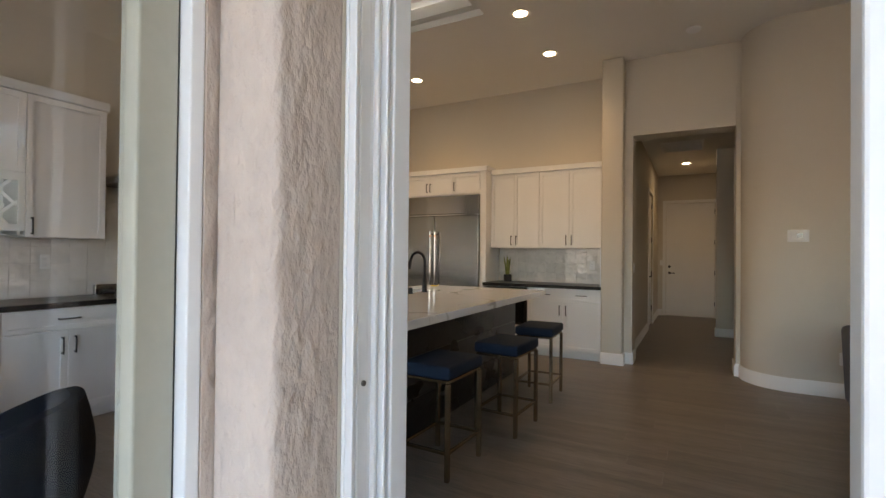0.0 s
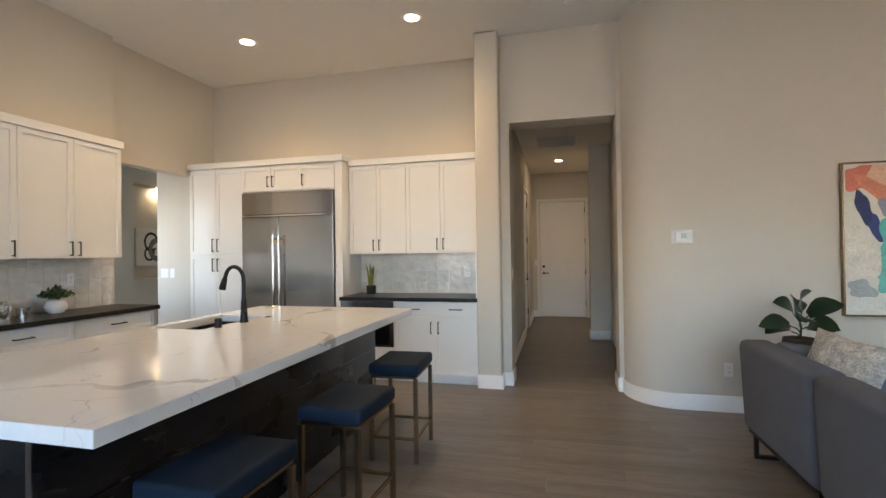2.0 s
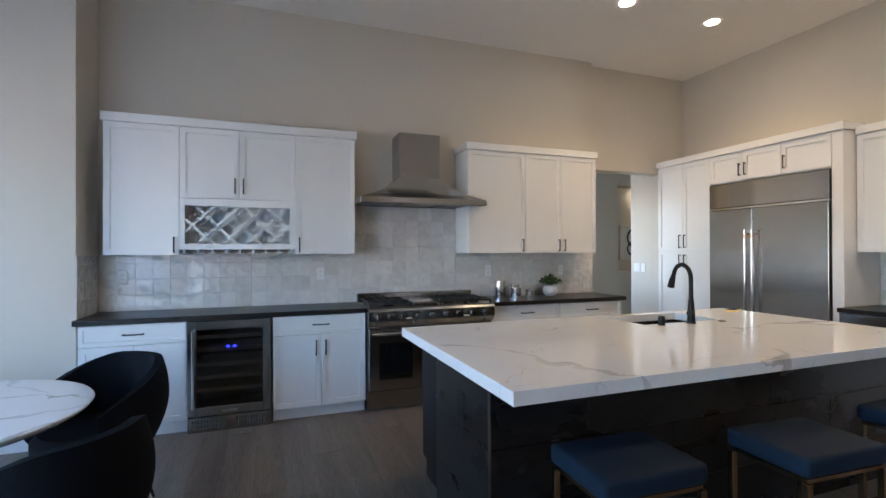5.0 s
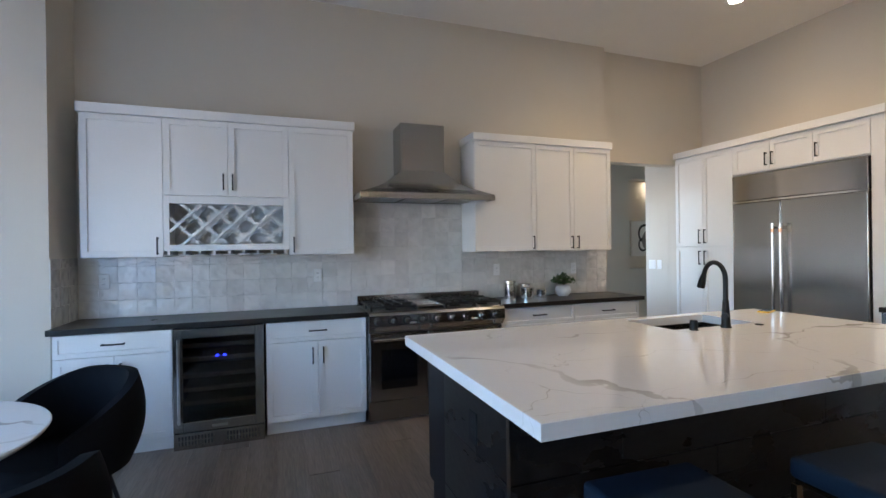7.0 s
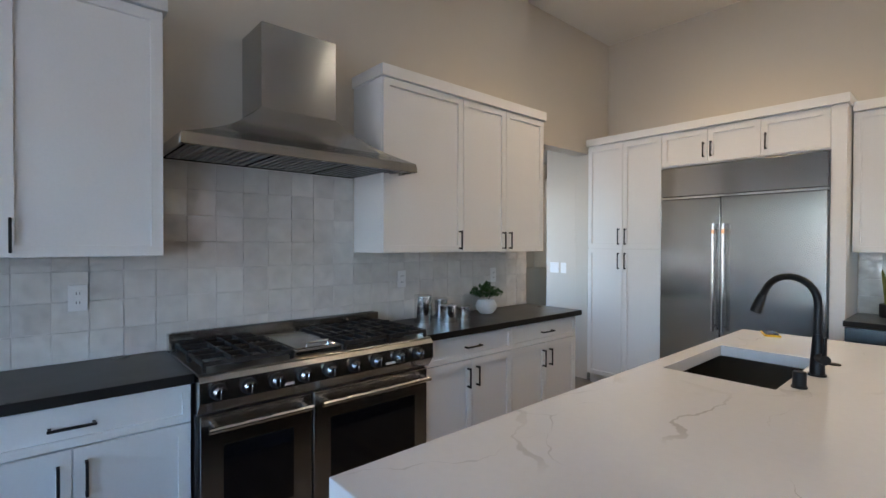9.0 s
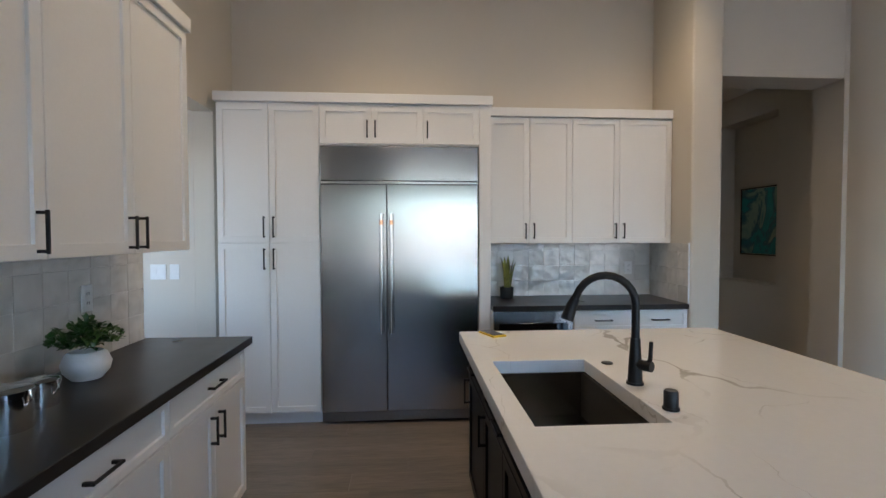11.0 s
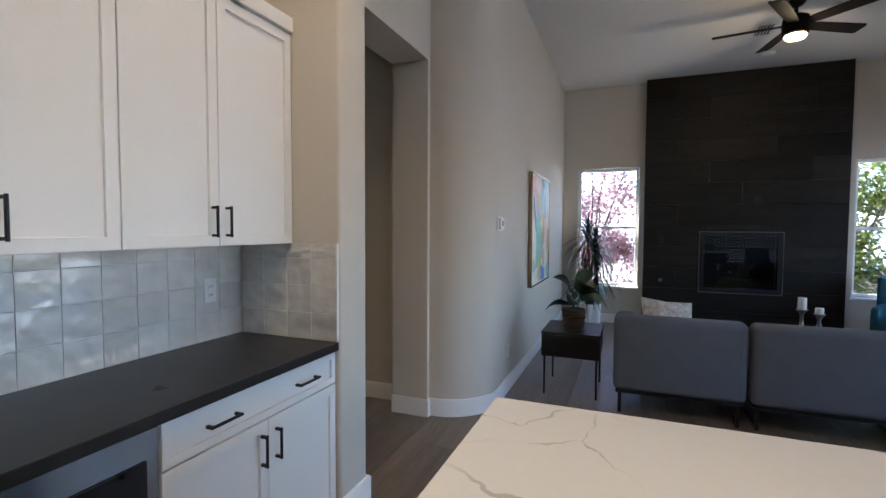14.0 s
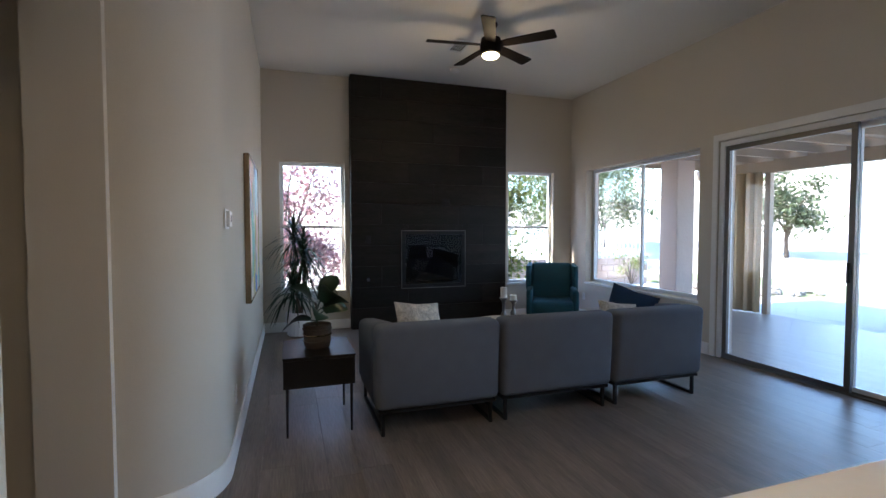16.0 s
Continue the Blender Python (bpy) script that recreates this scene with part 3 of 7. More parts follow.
# sliding patio door, standing partly open
sd = thing("door_patio", Matrix(), "sliding glass patio door standing open", "door", kind="structure")
bm = bmesh.new()
for x0, x1, z0, z1 in ((-0.2828, -0.276, -0.02, 2.428), (2.0, 2.058, -0.02, 2.428), (-0.276, 2.0, 2.37, 2.428)):
    box(bm, x0, x1, 0.467, 0.545 if x0 < 0 and x1 < 0 else 0.60, z0, z1, 0.003)
for y0, y1, x1 in ((0.468, 0.472, -0.264), (0.490, 0.512, -0.273), (0.522, 0.527, -0.269), (0.538, 0.5445, -0.264)):
    box(bm, -0.2765, x1, y0, y1, 0.0, 2.37, 0.002)
part("door_frame", bm, VINYL, sd, "white vinyl frame")
# black strip that fills the dark gap between frame and jamb
bm = bmesh.new()
box(bm, -0.2828, -0.278, 0.545, 0.556, -0.02, 2.428)
part("gap_strip", bm, BLACKPOT, sd, "black strip in the jamb gap")
bm = bmesh.new()
box(bm, -0.2828, -0.264, 0.556, 0.600, -0.02, 2.428, 0.003)
part("jamb", bm, VINYL, sd, "white vinyl jamb")
bm = bmesh.new()
box(bm, -0.274, 2.0, 0.40, 0.60, -0.02, 0.012, 0.003)
box(bm, -0.266, 2.0, 0.535, 0.543, 0.012, 0.026)
part("track", bm, BRONZEFRAME, sd, "dark aluminium sill track")
for x0, x1, y, m in ((0.72, 1.99, 0.575, BRONZEFRAME), (0.247, 0.78, 0.51, VINYL)):
    bm = bmesh.new()
    bars(bm, "x", x0, x1, 0.014, 2.368, y - 0.02, y + 0.02, 0.05)
    pn = part("panel_frame", bm, m, sd)
    pane("pane", "x", x0 + 0.05, x1 - 0.05, 0.065, 2.318, y, pn)
bm = bmesh.new()
box(bm, 0.735, 0.76, 0.596, 0.625, 0.98, 1.16, 0.006)
part("pull_handle", bm, BLACK, sd, "black pull handle")
bm = bmesh.new()
for p in ((2.06, 2.13, 0.0, 2.51), (-0.353, -0.283, 0.0, 2.51), (-0.283, 2.06, 2.43, 2.51)):
    box(bm, p[0], p[1], SY + 0.0, SY + 0.015, p[2], p[3], 0.003)
part("casing", bm, TRIM, sd, "white painted casing")
# small screws on the outer track
bm = bmesh.new()
for z in (0.35, 0.95, 1.12, 1.75, 2.25):
    bm = bmesh.new()
    cyl(bm, (-0.273, 0.501, z), 0.004, 0.003, "x", 8)
    part("screw", bm, DARKSTEEL, sd, "small screw head")


def hinged_door(name, m, w, h, label, deadbolt=True):
    """A slab door in its casing. Local: x along the width, front faces -y."""
    d = thing(name, m, label, "door", kind="structure")
    bm = bmesh.new()
    box(bm, 0.004, w - 0.004, 0.02, 0.062, 0.008, h - 0.004, 0.002)
    slab = part("slab", bm, TRIM, d)
    bm = bmesh.new()
    for p in ((-0.065, -0.001, 0, h + 0.065), (w + 0.001, w + 0.065, 0, h + 0.065), (-0.001, w + 0.001, h + 0.001, h + 0.065)):
        box(bm, p[0], p[1], -0.016, -0.001, p[2], p[3], 0.003)
    part("casing", bm, TRIM, d)
    bm = bmesh.new()
    cyl(bm, (0.07, 0.012, 0.93), 0.026, 0.009, "y", 16)
    tube(bm, [(0.07, 0.012, 0.93), (0.07, -0.035, 0.93), (0.085, -0.045, 0.93), (0.18, -0.045, 0.93)], 0.009)
    part("lever_handle", bm, BLACK, slab, "black lever handle", True)
    if deadbolt:
        bm = bmesh.new()
        cyl(bm, (0.07, 0.002, 1.07), 0.028, 0.018, "y", 16)
        part("deadbolt", bm, BLACK, slab, "black deadbolt", True)
    for z in (0.25, 0.9, 1.55, 2.2):
        bm = bmesh.new()
        cyl(bm, (w - 0.004, 0.012, z), 0.008, 0.1, "z", 8)
        part("hinge", bm, BLACK, d, "black hinge")
    return d


hinged_door("door_hall", pose(-0.46, 11.3, 0), 0.93, 2.44, "tall white slab door closed at the hallway end")
hinged_door("door_side", pose(-0.62, 8.95, 0, 0, 0, 90), 0.85, 2.44, "white slab door closed in the hallway side wall", False)


# ---- kitchen cabinets ----
# Cabinets are built with x along the width, the front facing -y and z up, and then turned to their wall.
def facing_east(y, x):
    return pose(x, y, 0, 0, 0, 90)


def facing_west(y, x):
    return pose(x, y, 0, 0, 0, -90)


def shaker(x0, x1, z0, z1, rail=0.062, plain=False):
    bm = bmesh.new()
    g = 0.0016
    x0, x1, z0, z1 = x0 + g, x1 - g, z0 + g, z1 - g
    r = min(rail, (z1 - z0) * 0.28)
    box(bm, x0, x1, -0.020, -0.001, z0, z1)
    face = min(bm.faces, key=lambda f: f.calc_center_median().y)
    bmesh.ops.bevel(bm, geom=list(face.edges), offset=0.0018, segments=1, affect="EDGES")
    face = min((f for f in bm.faces if abs(f.normal.y) > 0.9), key=lambda f: (round(f.calc_center_median().y, 4), -f.calc_area()))
    bmesh.ops.inset_region(bm, faces=[face], thickness=r - 0.002)
    bmesh.ops.inset_region(bm, faces=[face], thickness=0.0012, depth=-0.011)
    return bm


def bar_handle(x, z, length, upright, y=-0.020, mat=None):
    bm = bmesh.new()
    h = length / 2
    s = 0.005
    if upright:
        box(bm, x - s, x + s, y - 0.034, y - 0.024, z - h, z + h, 0.002, 1)
        for k in (-1, 1):
            box(bm, x - s, x + s, y - 0.026, y, z + k * (h - 0.008) - s, z + k * (h - 0.008) + s)
    else:
        box(bm, x - h, x + h, y - 0.034, y - 0.024, z - s, z + s, 0.002, 1)
        for k in (-1, 1):
            box(bm, x + k * (h - 0.008) - s, x + k * (h - 0.008) + s, y - 0.026, y, z - s, z + s)
    return bm


def cabinet(name, m, x0, x1, z0, z1, depth, fronts, label, mat=CAB, toe=False, group="kitchen cabinets", open_box=None):
    """fronts: (x0, x1, z0, z1, handle), with handle None or (x, z, length, upright)."""
    ob = thing(name, m @ pose(x0, 0, 0), label, "cabinet", group)
    w = x1 - x0
    bm = bmesh.new()
    if open_box:
        t = 0.018
        box(bm, 0, t, 0, depth, z0, z1)
        box(bm, w - t, w, 0, depth, z0, z1)
        box(bm, t, w - t, 0, depth, z0, z0 + t)
        box(bm, t, w - t, 0, depth, z1 - t, z1)
        box(bm, t, w - t, depth - t, depth, z0 + t, z1 - t)
    else:
        box(bm, 0, w, 0, depth, z0, z1, 0.001, 1)
    if toe:
        box(bm, 0, w, 0.045, depth, 0, z0)
    part("body", bm, mat, ob)
    for a, b, c, d, handle in fronts:
        f = part("drawer_front" if d - c < 0.25 and d - c < b - a else "cabinet_door", shaker(a - x0, b - x0, c, d), mat, ob)
        if handle:
            hx, hz, length, upright = handle
            part("handle", bar_handle(hx - x0, hz, length, upright), BLACK, f, "black bar handle")
    return ob


def crown(m, x0, x1, z, depth, h=0.07, sides=(True, True)):
    ob = thing("cabinet_crown", m, "white painted crown board along the cabinet tops", "moulding", "cabinet crowns")
    bm = bmesh.new()
    box(bm, x0 - (0.016 if sides[0] else 0), x1 + (0.016 if sides[1] else 0), -0.036, depth, z, z + h, 0.003, 1)
    part("board", bm, CAB, ob)
    return ob


HV = 0.128
E0 = facing_east(0, -4.15)
UB, UT = 1.388, 2.43
cabinet("upper_cabinet", E0, 0.10, 0.620, UB, UT, 0.315, [(0.10, 0.62, UB, UT, (0.585, 1.47, HV, True))], "white shaker upper cabinet with one tall door")
cabinet("upper_cabinet", E0, 0.621, 1.513, 1.85, UT, 0.315, [(0.621, 1.067, 1.85, UT, (1.035, 1.96, HV, True)), (1.067, 1.513, 1.85, UT, (1.10, 1.96, HV, True))],
        "white shaker upper cabinet above the wine rack")
cabinet("upper_cabinet", E0, 1.514, 2.035, UB, UT, 0.315, [(1.514, 2.035, UB, UT, (1.55, 1.47, HV, True))], "white shaker upper cabinet beside the range hood")
cabinet("upper_cabinet", E0, 3.16, 3.812, UB, UT, 0.315, [(3.16, 3.812, UB, UT, (3.775, 1.47, HV, True))], "white shaker upper cabinet beside the range hood")
cabinet("upper_cabinet", E0, 3.813, 4.705, UB, UT, 0.315, [(3.813, 4.25, UB, UT, (4.215, 1.47, HV, True)), (4.25, 4.705, UB, UT, (4.285, 1.47, HV, True))],
        "white shaker upper cabinet with two doors")
crown(E0, 0.10, 2.035, UT + 0.001, 0.315)
crown(E0, 3.16, 4.705, UT + 0.001, 0.315)

# wine rack with crossed slats and stemware rails
rack = thing("wine_rack", E0 @ pose(0.621, 0, 0), "white lattice wine rack with stemware rails below", "wine rack")
rw, r0, r1 = 0.892, 1.43, 1.849
bm = bmesh.new()
for p in ((0, 0.018, r0, r1), (rw - 0.018, rw, r0, r1), (0.018, rw - 0.018, r0, r0 + 0.018), (0.018, rw - 0.018, r1 - 0.018, r1)):
    bm = bmesh.new()
    box(bm, p[0], p[1], 0, 0.315, p[2], p[3])
    part("side_panel", bm, CAB, rack)
bm = bmesh.new()
box(bm, 0.018, rw - 0.018, 0.30, 0.315, r0 + 0.018, r1 - 0.018)
part("back_panel", bm, CAB, rack)
bm = bmesh.new()
for p in ((0, 0.04, r0, r1), (rw - 0.04, rw, r0, r1), (0.04, rw - 0.04, r0, r0 + 0.048), (0.04, rw - 0.04, r1 - 0.060, r1)):
    box(bm, p[0], p[1], -0.02, -0.001, p[2], p[3], 0.0015, 1)
part("face_frame", bm, CAB, rack)
lx0, lx1, lz0, lz1 = 0.04, rw - 0.04, r0 + 0.048, r1 - 0.060
hgt, pitch = lz1 - lz0, 0.186
for sgn, first, yy in ((1, 0.088, -0.010), (-1, 0.076, -0.004), (1, 0.10, 0.215), (-1, 0.07, 0.221)):
    for k in range(-3, 6):
        xa = lx0 + first + k * pitch
        za, xb, zb = lz0, xa + hgt, lz1
        if xb <= lx0 or xa >= lx1:
            continue
        if xa < lx0:
            za, xa = lz0 + (lx0 - xa), lx0
        if xb > lx1:
            zb, xb = lz1 - (xb - lx1), lx1
        if xb - xa < 0.03:
            continue
        if sgn < 0:
            za, zb = lz0 + lz1 - za, lz0 + lz1 - zb
        d = Vector((xb - xa, 0, zb - za)).normalized()
        nn = Vector((-d.z, 0, d.x)) * 0.010
        bm = bmesh.new()
        q = [Vector((xa, 0, za)) - nn, Vector((xb, 0, zb)) - nn, Vector((xb, 0, zb)) + nn, Vector((xa, 0, za)) + nn]
        f = [bm.verts.new(p + Vector((0, yy, 0))) for p in q]
        b = [bm.verts.new(p + Vector((0, yy + 0.016, 0))) for p in q]
        for i in range(4):
            bm.faces.new((f[i], f[(i + 1) % 4], b[(i + 1) % 4], b[i]))
        bm.faces.new(f)
        bm.faces.new(b)
        bmesh.ops.recalc_face_normals(bm, faces=bm.faces)
        part("lattice_slat", bm, CAB, rack)
for i in range(9):
    x = 0.030 + i * (rw - 0.06) / 8
    wide = 0.036 if 0 < i < 8 else 0.028
    bm = bmesh.new()
    box(bm, x - wide, x + wide, -0.005, 0.29, 1.396, 1.404, 0.002, 1)
    box(bm, x - 0.009, x + 0.009, -0.005, 0.29, 1.404, 1.43)
    part("stemware_rail", bm, CAB, rack)

# base run on the range wall
B0 = facing_east(0, -3.96)
BT, DB = 0.874, 0.505


def base_two_door(m, x0, x1, label, double_drawer=False, mat=CAB, depth=DB):
    xm = (x0 + x1) / 2
    fronts = [(x0, xm, 0.105, 0.712, (xm - 0.04, 0.60, HV, True)), (xm, x1, 0.105, 0.712, (xm + 0.04, 0.60, HV, True))]
    if double_drawer:
        fronts.append((x0, x1, 0.716, BT - 0.004, (x0 + (x1 - x0) * 0.25, 0.795, 0.14, False)))
    else:
        fronts.append((x0, x1, 0.716, BT - 0.004, (xm, 0.795, 0.14, False)))
    ob = cabinet("base_cabinet", m, x0, x1, 0.10, BT, depth, fronts, label, mat, True)
    if double_drawer:
        part("handle", bar_handle((x1 - x0) * 0.75, 0.795, 0.14, False), BLACK, ob, "black bar handle")
    return ob


base_two_door(B0, 0.0, 0.70, "white shaker base cabinet with a drawer over two doors")
base_two_door(B0, 1.33, 2.095, "white shaker base cabinet with a drawer over two doors")
base_two_door(B0, 3.325, 4.10, "white shaker base cabinet with a drawer over two doors")
base_two_door(B0, 4.101, 4.88, "white shaker base cabinet at the counter end")

# wine fridge
wf = thing("wine_fridge", B0 @ pose(0.706, 0, 0), "steel-framed wine fridge with dark glass and wooden shelves", "wine fridge")
bm = bmesh.new()
fw = 0.608
t = 0.03
box(bm, 0, t, 0.0, 0.5, 0.01, 0.868)
box(bm, fw - t, fw, 0.0, 0.5, 0.01, 0.868)
box(bm, t, fw - t, 0.0, 0.5, 0.84, 0.868)
box(bm, t, fw - t, 0.0, 0.5, 0.01, 0.12)
box(bm, t, fw - t, 0.47, 0.5, 0.12, 0.84)
part("body", bm, BLACKPOT, wf)
bm = bmesh.new()
for p in ((0, 0.062, 0.125, 0.868), (fw - 0.062, fw, 0.125, 0.868), (0.062, fw - 0.062, 0.80, 0.868), (0.062, fw - 0.062, 0.125, 0.195)):
    box(bm, p[0], p[1], -0.035, -0.002, p[2], p[3], 0.002, 1)
dr = part("door_frame", bm, STEEL, wf, "brushed steel door frame")
bm = bmesh.new()
box(bm, 0.06, fw - 0.06, -0.022, -0.016, 0.19, 0.805)
part("door_glass", bm, SMOKED, dr, "dark tinted glass")
bm = bmesh.new()
cyl(bm, (0.045, -0.075, 0.20), 0.011, 0.6, "z", 12)
for z in (0.24, 0.76):
    cyl(bm, (0.045, -0.075, z), 0.008, 0.045, "y", 8)
part("handle", bm, CHROME, dr, "steel bar handle", True)
bm = bmesh.new()
box(bm, 0.25, 0.355, -0.038, -0.0351, 0.145, 0.165)
part("badge", bm, CHROME, dr)
SHELFWOOD = material("wine_shelf_wood", (0.30, 0.21, 0.13), 0.6, vary=0.3, bump=0.05)
for z in (0.30, 0.40, 0.50, 0.62, 0.72):
    bm = bmesh.new()
    box(bm, 0.05, fw - 0.05, 0.012, 0.03, z, z + 0.032, 0.002, 1)
    box(bm, 0.05, fw - 0.05, 0.03, 0.42, z + 0.01, z + 0.018)
    part("shelf", bm, SHELFWOOD, wf, "pale wooden shelf front")
for x in (0.275, 0.325):
    bm = bmesh.new()
    box(bm, x, x + 0.02, 0.002, 0.008, 0.648, 0.664)
    part("display", bm, BLUELED, wf, "glowing blue temperature digits")
bm = bmesh.new()
box(bm, 0, fw, -0.03, 0.0, 0.0, 0.118, 0.002, 1)
gr = part("grille", bm, STEEL, wf, "steel kick grille")
for i in range(26):
    x = 0.03 + i * 0.0212
    if 0.26 < x < 0.33:
        continue
    for z in (0.03, 0.068):
        bm = bmesh.new()
        box(bm, x, x + 0.010, -0.0315, -0.030, z, z + 0.028)
        part("slot", bm, BLACKPOT, gr)

# range
RM = facing_east(2.105, -3.93)
rg = thing("gas_range", RM, "wide stainless gas range with two ovens and black grates", "range")
W = 1.21
bm = bmesh.new()
box(bm, 0, W, 0.0, 0.535, 0.10, 0.895, 0.002, 1)
for x in (0.05, W - 0.09):
    for y in (0.06, 0.45):
        cyl(bm, (x + 0.02, y, 0), 0.02, 0.10, "z", 10)
part("body", bm, DARKSTEEL, rg)
bm = bmesh.new()
box(bm, 0.0, W, -0.012, 0.0, 0.02, 0.175, 0.002, 1)
part("kick_plate", bm, STEEL, rg)
bm = bmesh.new()
v = [(-0.03, 0.745), (-0.075, 0.80), (-0.075, 0.885), (-0.06, 0.905), (0.02, 0.905), (0.02, 0.745)]
a = [bm.verts.new((0, y, z)) for y, z in v]
b = [bm.verts.new((W, y, z)) for y, z in v]
for i in range(len(v)):
    j = (i + 1) % len(v)
    bm.faces.new((a[i], a[j], b[j], b[i]))
bm.faces.new(a)
bm.faces.new(b)
part("control_panel", bm, STEELH, rg, "sloped steel control panel")
KX = [0.07, 0.19, 0.31, 0.44, 0.57, 0.70, 0.83, 0.97, 1.10]
for x in KX:
    bm = bmesh.new()
    cyl(bm, (x, -0.088, 0.842), 0.034, 0.012, "y", 18)
    kb = part("knob_bezel", bm, BLACKPOT, rg)
    bm = bmesh.new()
    cyl(bm, (x, -0.125, 0.842), 0.022, 0.037, "y", 18, 0.027)
    box(bm, x - 0.004, x + 0.004, -0.129, -0.122, 0.822, 0.862, 0.001, 1)
    part("knob", bm, CHROME, kb, "polished steel knob", True)
for x in (0.36, 0.92):
    bm = bmesh.new()
    box(bm, x - 0.03, x + 0.03, -0.0775, -0.0752, 0.81, 0.822)
    part("marking", bm, CERAMIC, rg)
for x0, x1 in ((0.012, 0.495), (0.505, W - 0.012)):
    bm = bmesh.new()
    box(bm, x0, x1, -0.035, -0.002, 0.185, 0.735, 0.003, 1)
    od = part("oven_door", bm, STEELH, rg, "brushed steel oven door")
    bm = bmesh.new()
    box(bm, x0 + 0.09, x1 - 0.09, -0.038, -0.0352, 0.28, 0.60, 0.0)
    part("oven_window", bm, BLACKGLASS, od, "black oven glass")
    bm = bmesh.new()
    cyl(bm, (x0 + 0.02, -0.09, 0.69), 0.014, x1 - x0 - 0.04, "x", 14)
    for x in (x0 + 0.04, x1 - 0.06):
        box(bm, x, x + 0.022, -0.088, -0.035, 0.678, 0.702, 0.003, 1)
    part("handle", bm, CHROME, od, "thick steel towel-bar handle", True)
bm = bmesh.new()
box(bm, 0, W, -0.06, 0.47, 0.905, 0.915, 0.003, 1)
part("cooktop", bm, DARKSTEEL, rg, "dark steel cooktop")
bm = bmesh.new()
box(bm, 0.415, 0.655, -0.03, 0.44, 0.915, 0.945, 0.006)
box(bm, 0.435, 0.635, 0.0, 0.42, 0.945, 0.950, 0.002, 1)
part("griddle", bm, STEEL, rg, "steel griddle cover")
bm = bmesh.new()
tube(bm, [(0.48, -0.01, 0.95), (0.48, -0.01, 0.972), (0.59, -0.01, 0.972), (0.59, -0.01, 0.95)], 0.006, 8)
part("griddle_handle", bm, CHROME, rg)
for gx0, gx1 in ((0.02, 0.405), (0.665, 0.925), (0.93, 1.19)):
    for gy0, gy1 in ((-0.04, 0.205), (0.21, 0.455)):
        bm = bmesh.new()
        cx, cy = (gx0 + gx1) / 2, (gy0 + gy1) / 2
        for p in ((gx0, gx1, gy0, gy0 + 0.014), (gx0, gx1, gy1 - 0.014, gy1), (gx0, gx0 + 0.014, gy0, gy1), (gx1 - 0.014, gx1, gy0, gy1)):
            box(bm, p[0], p[1], p[2], p[3], 0.94, 0.958, 0.002, 1)
        for k in (-1, 0, 1):
            box(bm, cx + k * 0.075 - 0.006, cx + k * 0.075 + 0.006, gy0, gy1, 0.945, 0.966, 0.002, 1)
        box(bm, gx0, gx1, cy - 0.006, cy + 0.006, 0.945, 0.966, 0.002, 1)
        for x in (gx0, gx1 - 0.014):
            for y in (gy0, gy1 - 0.014):
                box(bm, x, x + 0.014, y, y + 0.014, 0.915, 0.942)
        gt = part("grate", bm, IRON, rg, "cast iron grate")
        bm = bmesh.new()
        cyl(bm, (cx, cy, 0.915), 0.05, 0.012, "z", 18, 0.042)
        cyl(bm, (cx, cy, 0.927), 0.032, 0.008, "z", 18)
        part("burner", bm, IRON, gt, "", True)
bm = bmesh.new()
box(bm, 0, W, 0.485, 0.535, 0.895, 0.998, 0.003, 1)
bg = part("backguard", bm, STEELH, rg, "slotted steel backguard")
for i in range(44):
    bm = bmesh.new()
    box(bm, 0.02 + i * 0.0268, 0.034 + i * 0.0268, 0.49, 0.528, 0.9965, 0.9995)
    part("slot", bm, BLACKPOT, bg)

# hood
HM = facing_east(2.07, -3.98)
hd = thing("range_hood", HM, "brushed steel chimney range hood", "range hood")
bm = bmesh.new()
HW, HD = 1.22, 0.485
lo = [(0, 0, 1.86), (HW, 0, 1.86), (HW, HD, 1.86), (0, HD, 1.86)]
mid_ = [(0, 0, 1.905), (HW, 0, 1.905), (HW, HD, 1.905), (0, HD, 1.905)]
c0, c1 = 0.40, 0.81
rings = [lo, mid_]
for k in range(1, 7):
    f = k / 6
    s = f + 0.10 * math.sin(math.pi * f)
    zz = 1.905 + (2.125 - 1.905) * (f - 0.07 * math.sin(math.pi * f))
    xa, xb, ya = c0 * s if s < 1 else c0, HW - (HW - c1) * min(s, 1), 0.20 * min(s, 1)
    rings.append([(xa, ya, zz), (xb, ya, zz), (xb, HD, zz), (xa, HD, zz)])
vr = [[bm.verts.new(p) for p in r] for r in rings]
for p, q in zip(vr, vr[1:]):
    for i in range(4):
        bm.faces.new((p[i], p[(i + 1) % 4], q[(i + 1) % 4], q[i]))
bm.faces.new(vr[-1])
part("canopy", bm, STEELH, hd, "", True)
bm = bmesh.new()
box(bm, c0, c1, 0.20, HD, 2.12, 2.55, 0.002, 1)
part("chimney", bm, STEELH, hd, "square steel chimney")
bm = bmesh.new()
box(bm, -0.004, HW + 0.004, -0.004, 0.012, 1.855, 1.892, 0.002, 1)
box(bm, -0.004, 0.012, 0.012, HD, 1.855, 1.892, 0.002, 1)
box(bm, HW - 0.012, HW + 0.004, 0.012, HD, 1.855, 1.892, 0.002, 1)
part("rim", bm, STEELH, hd)
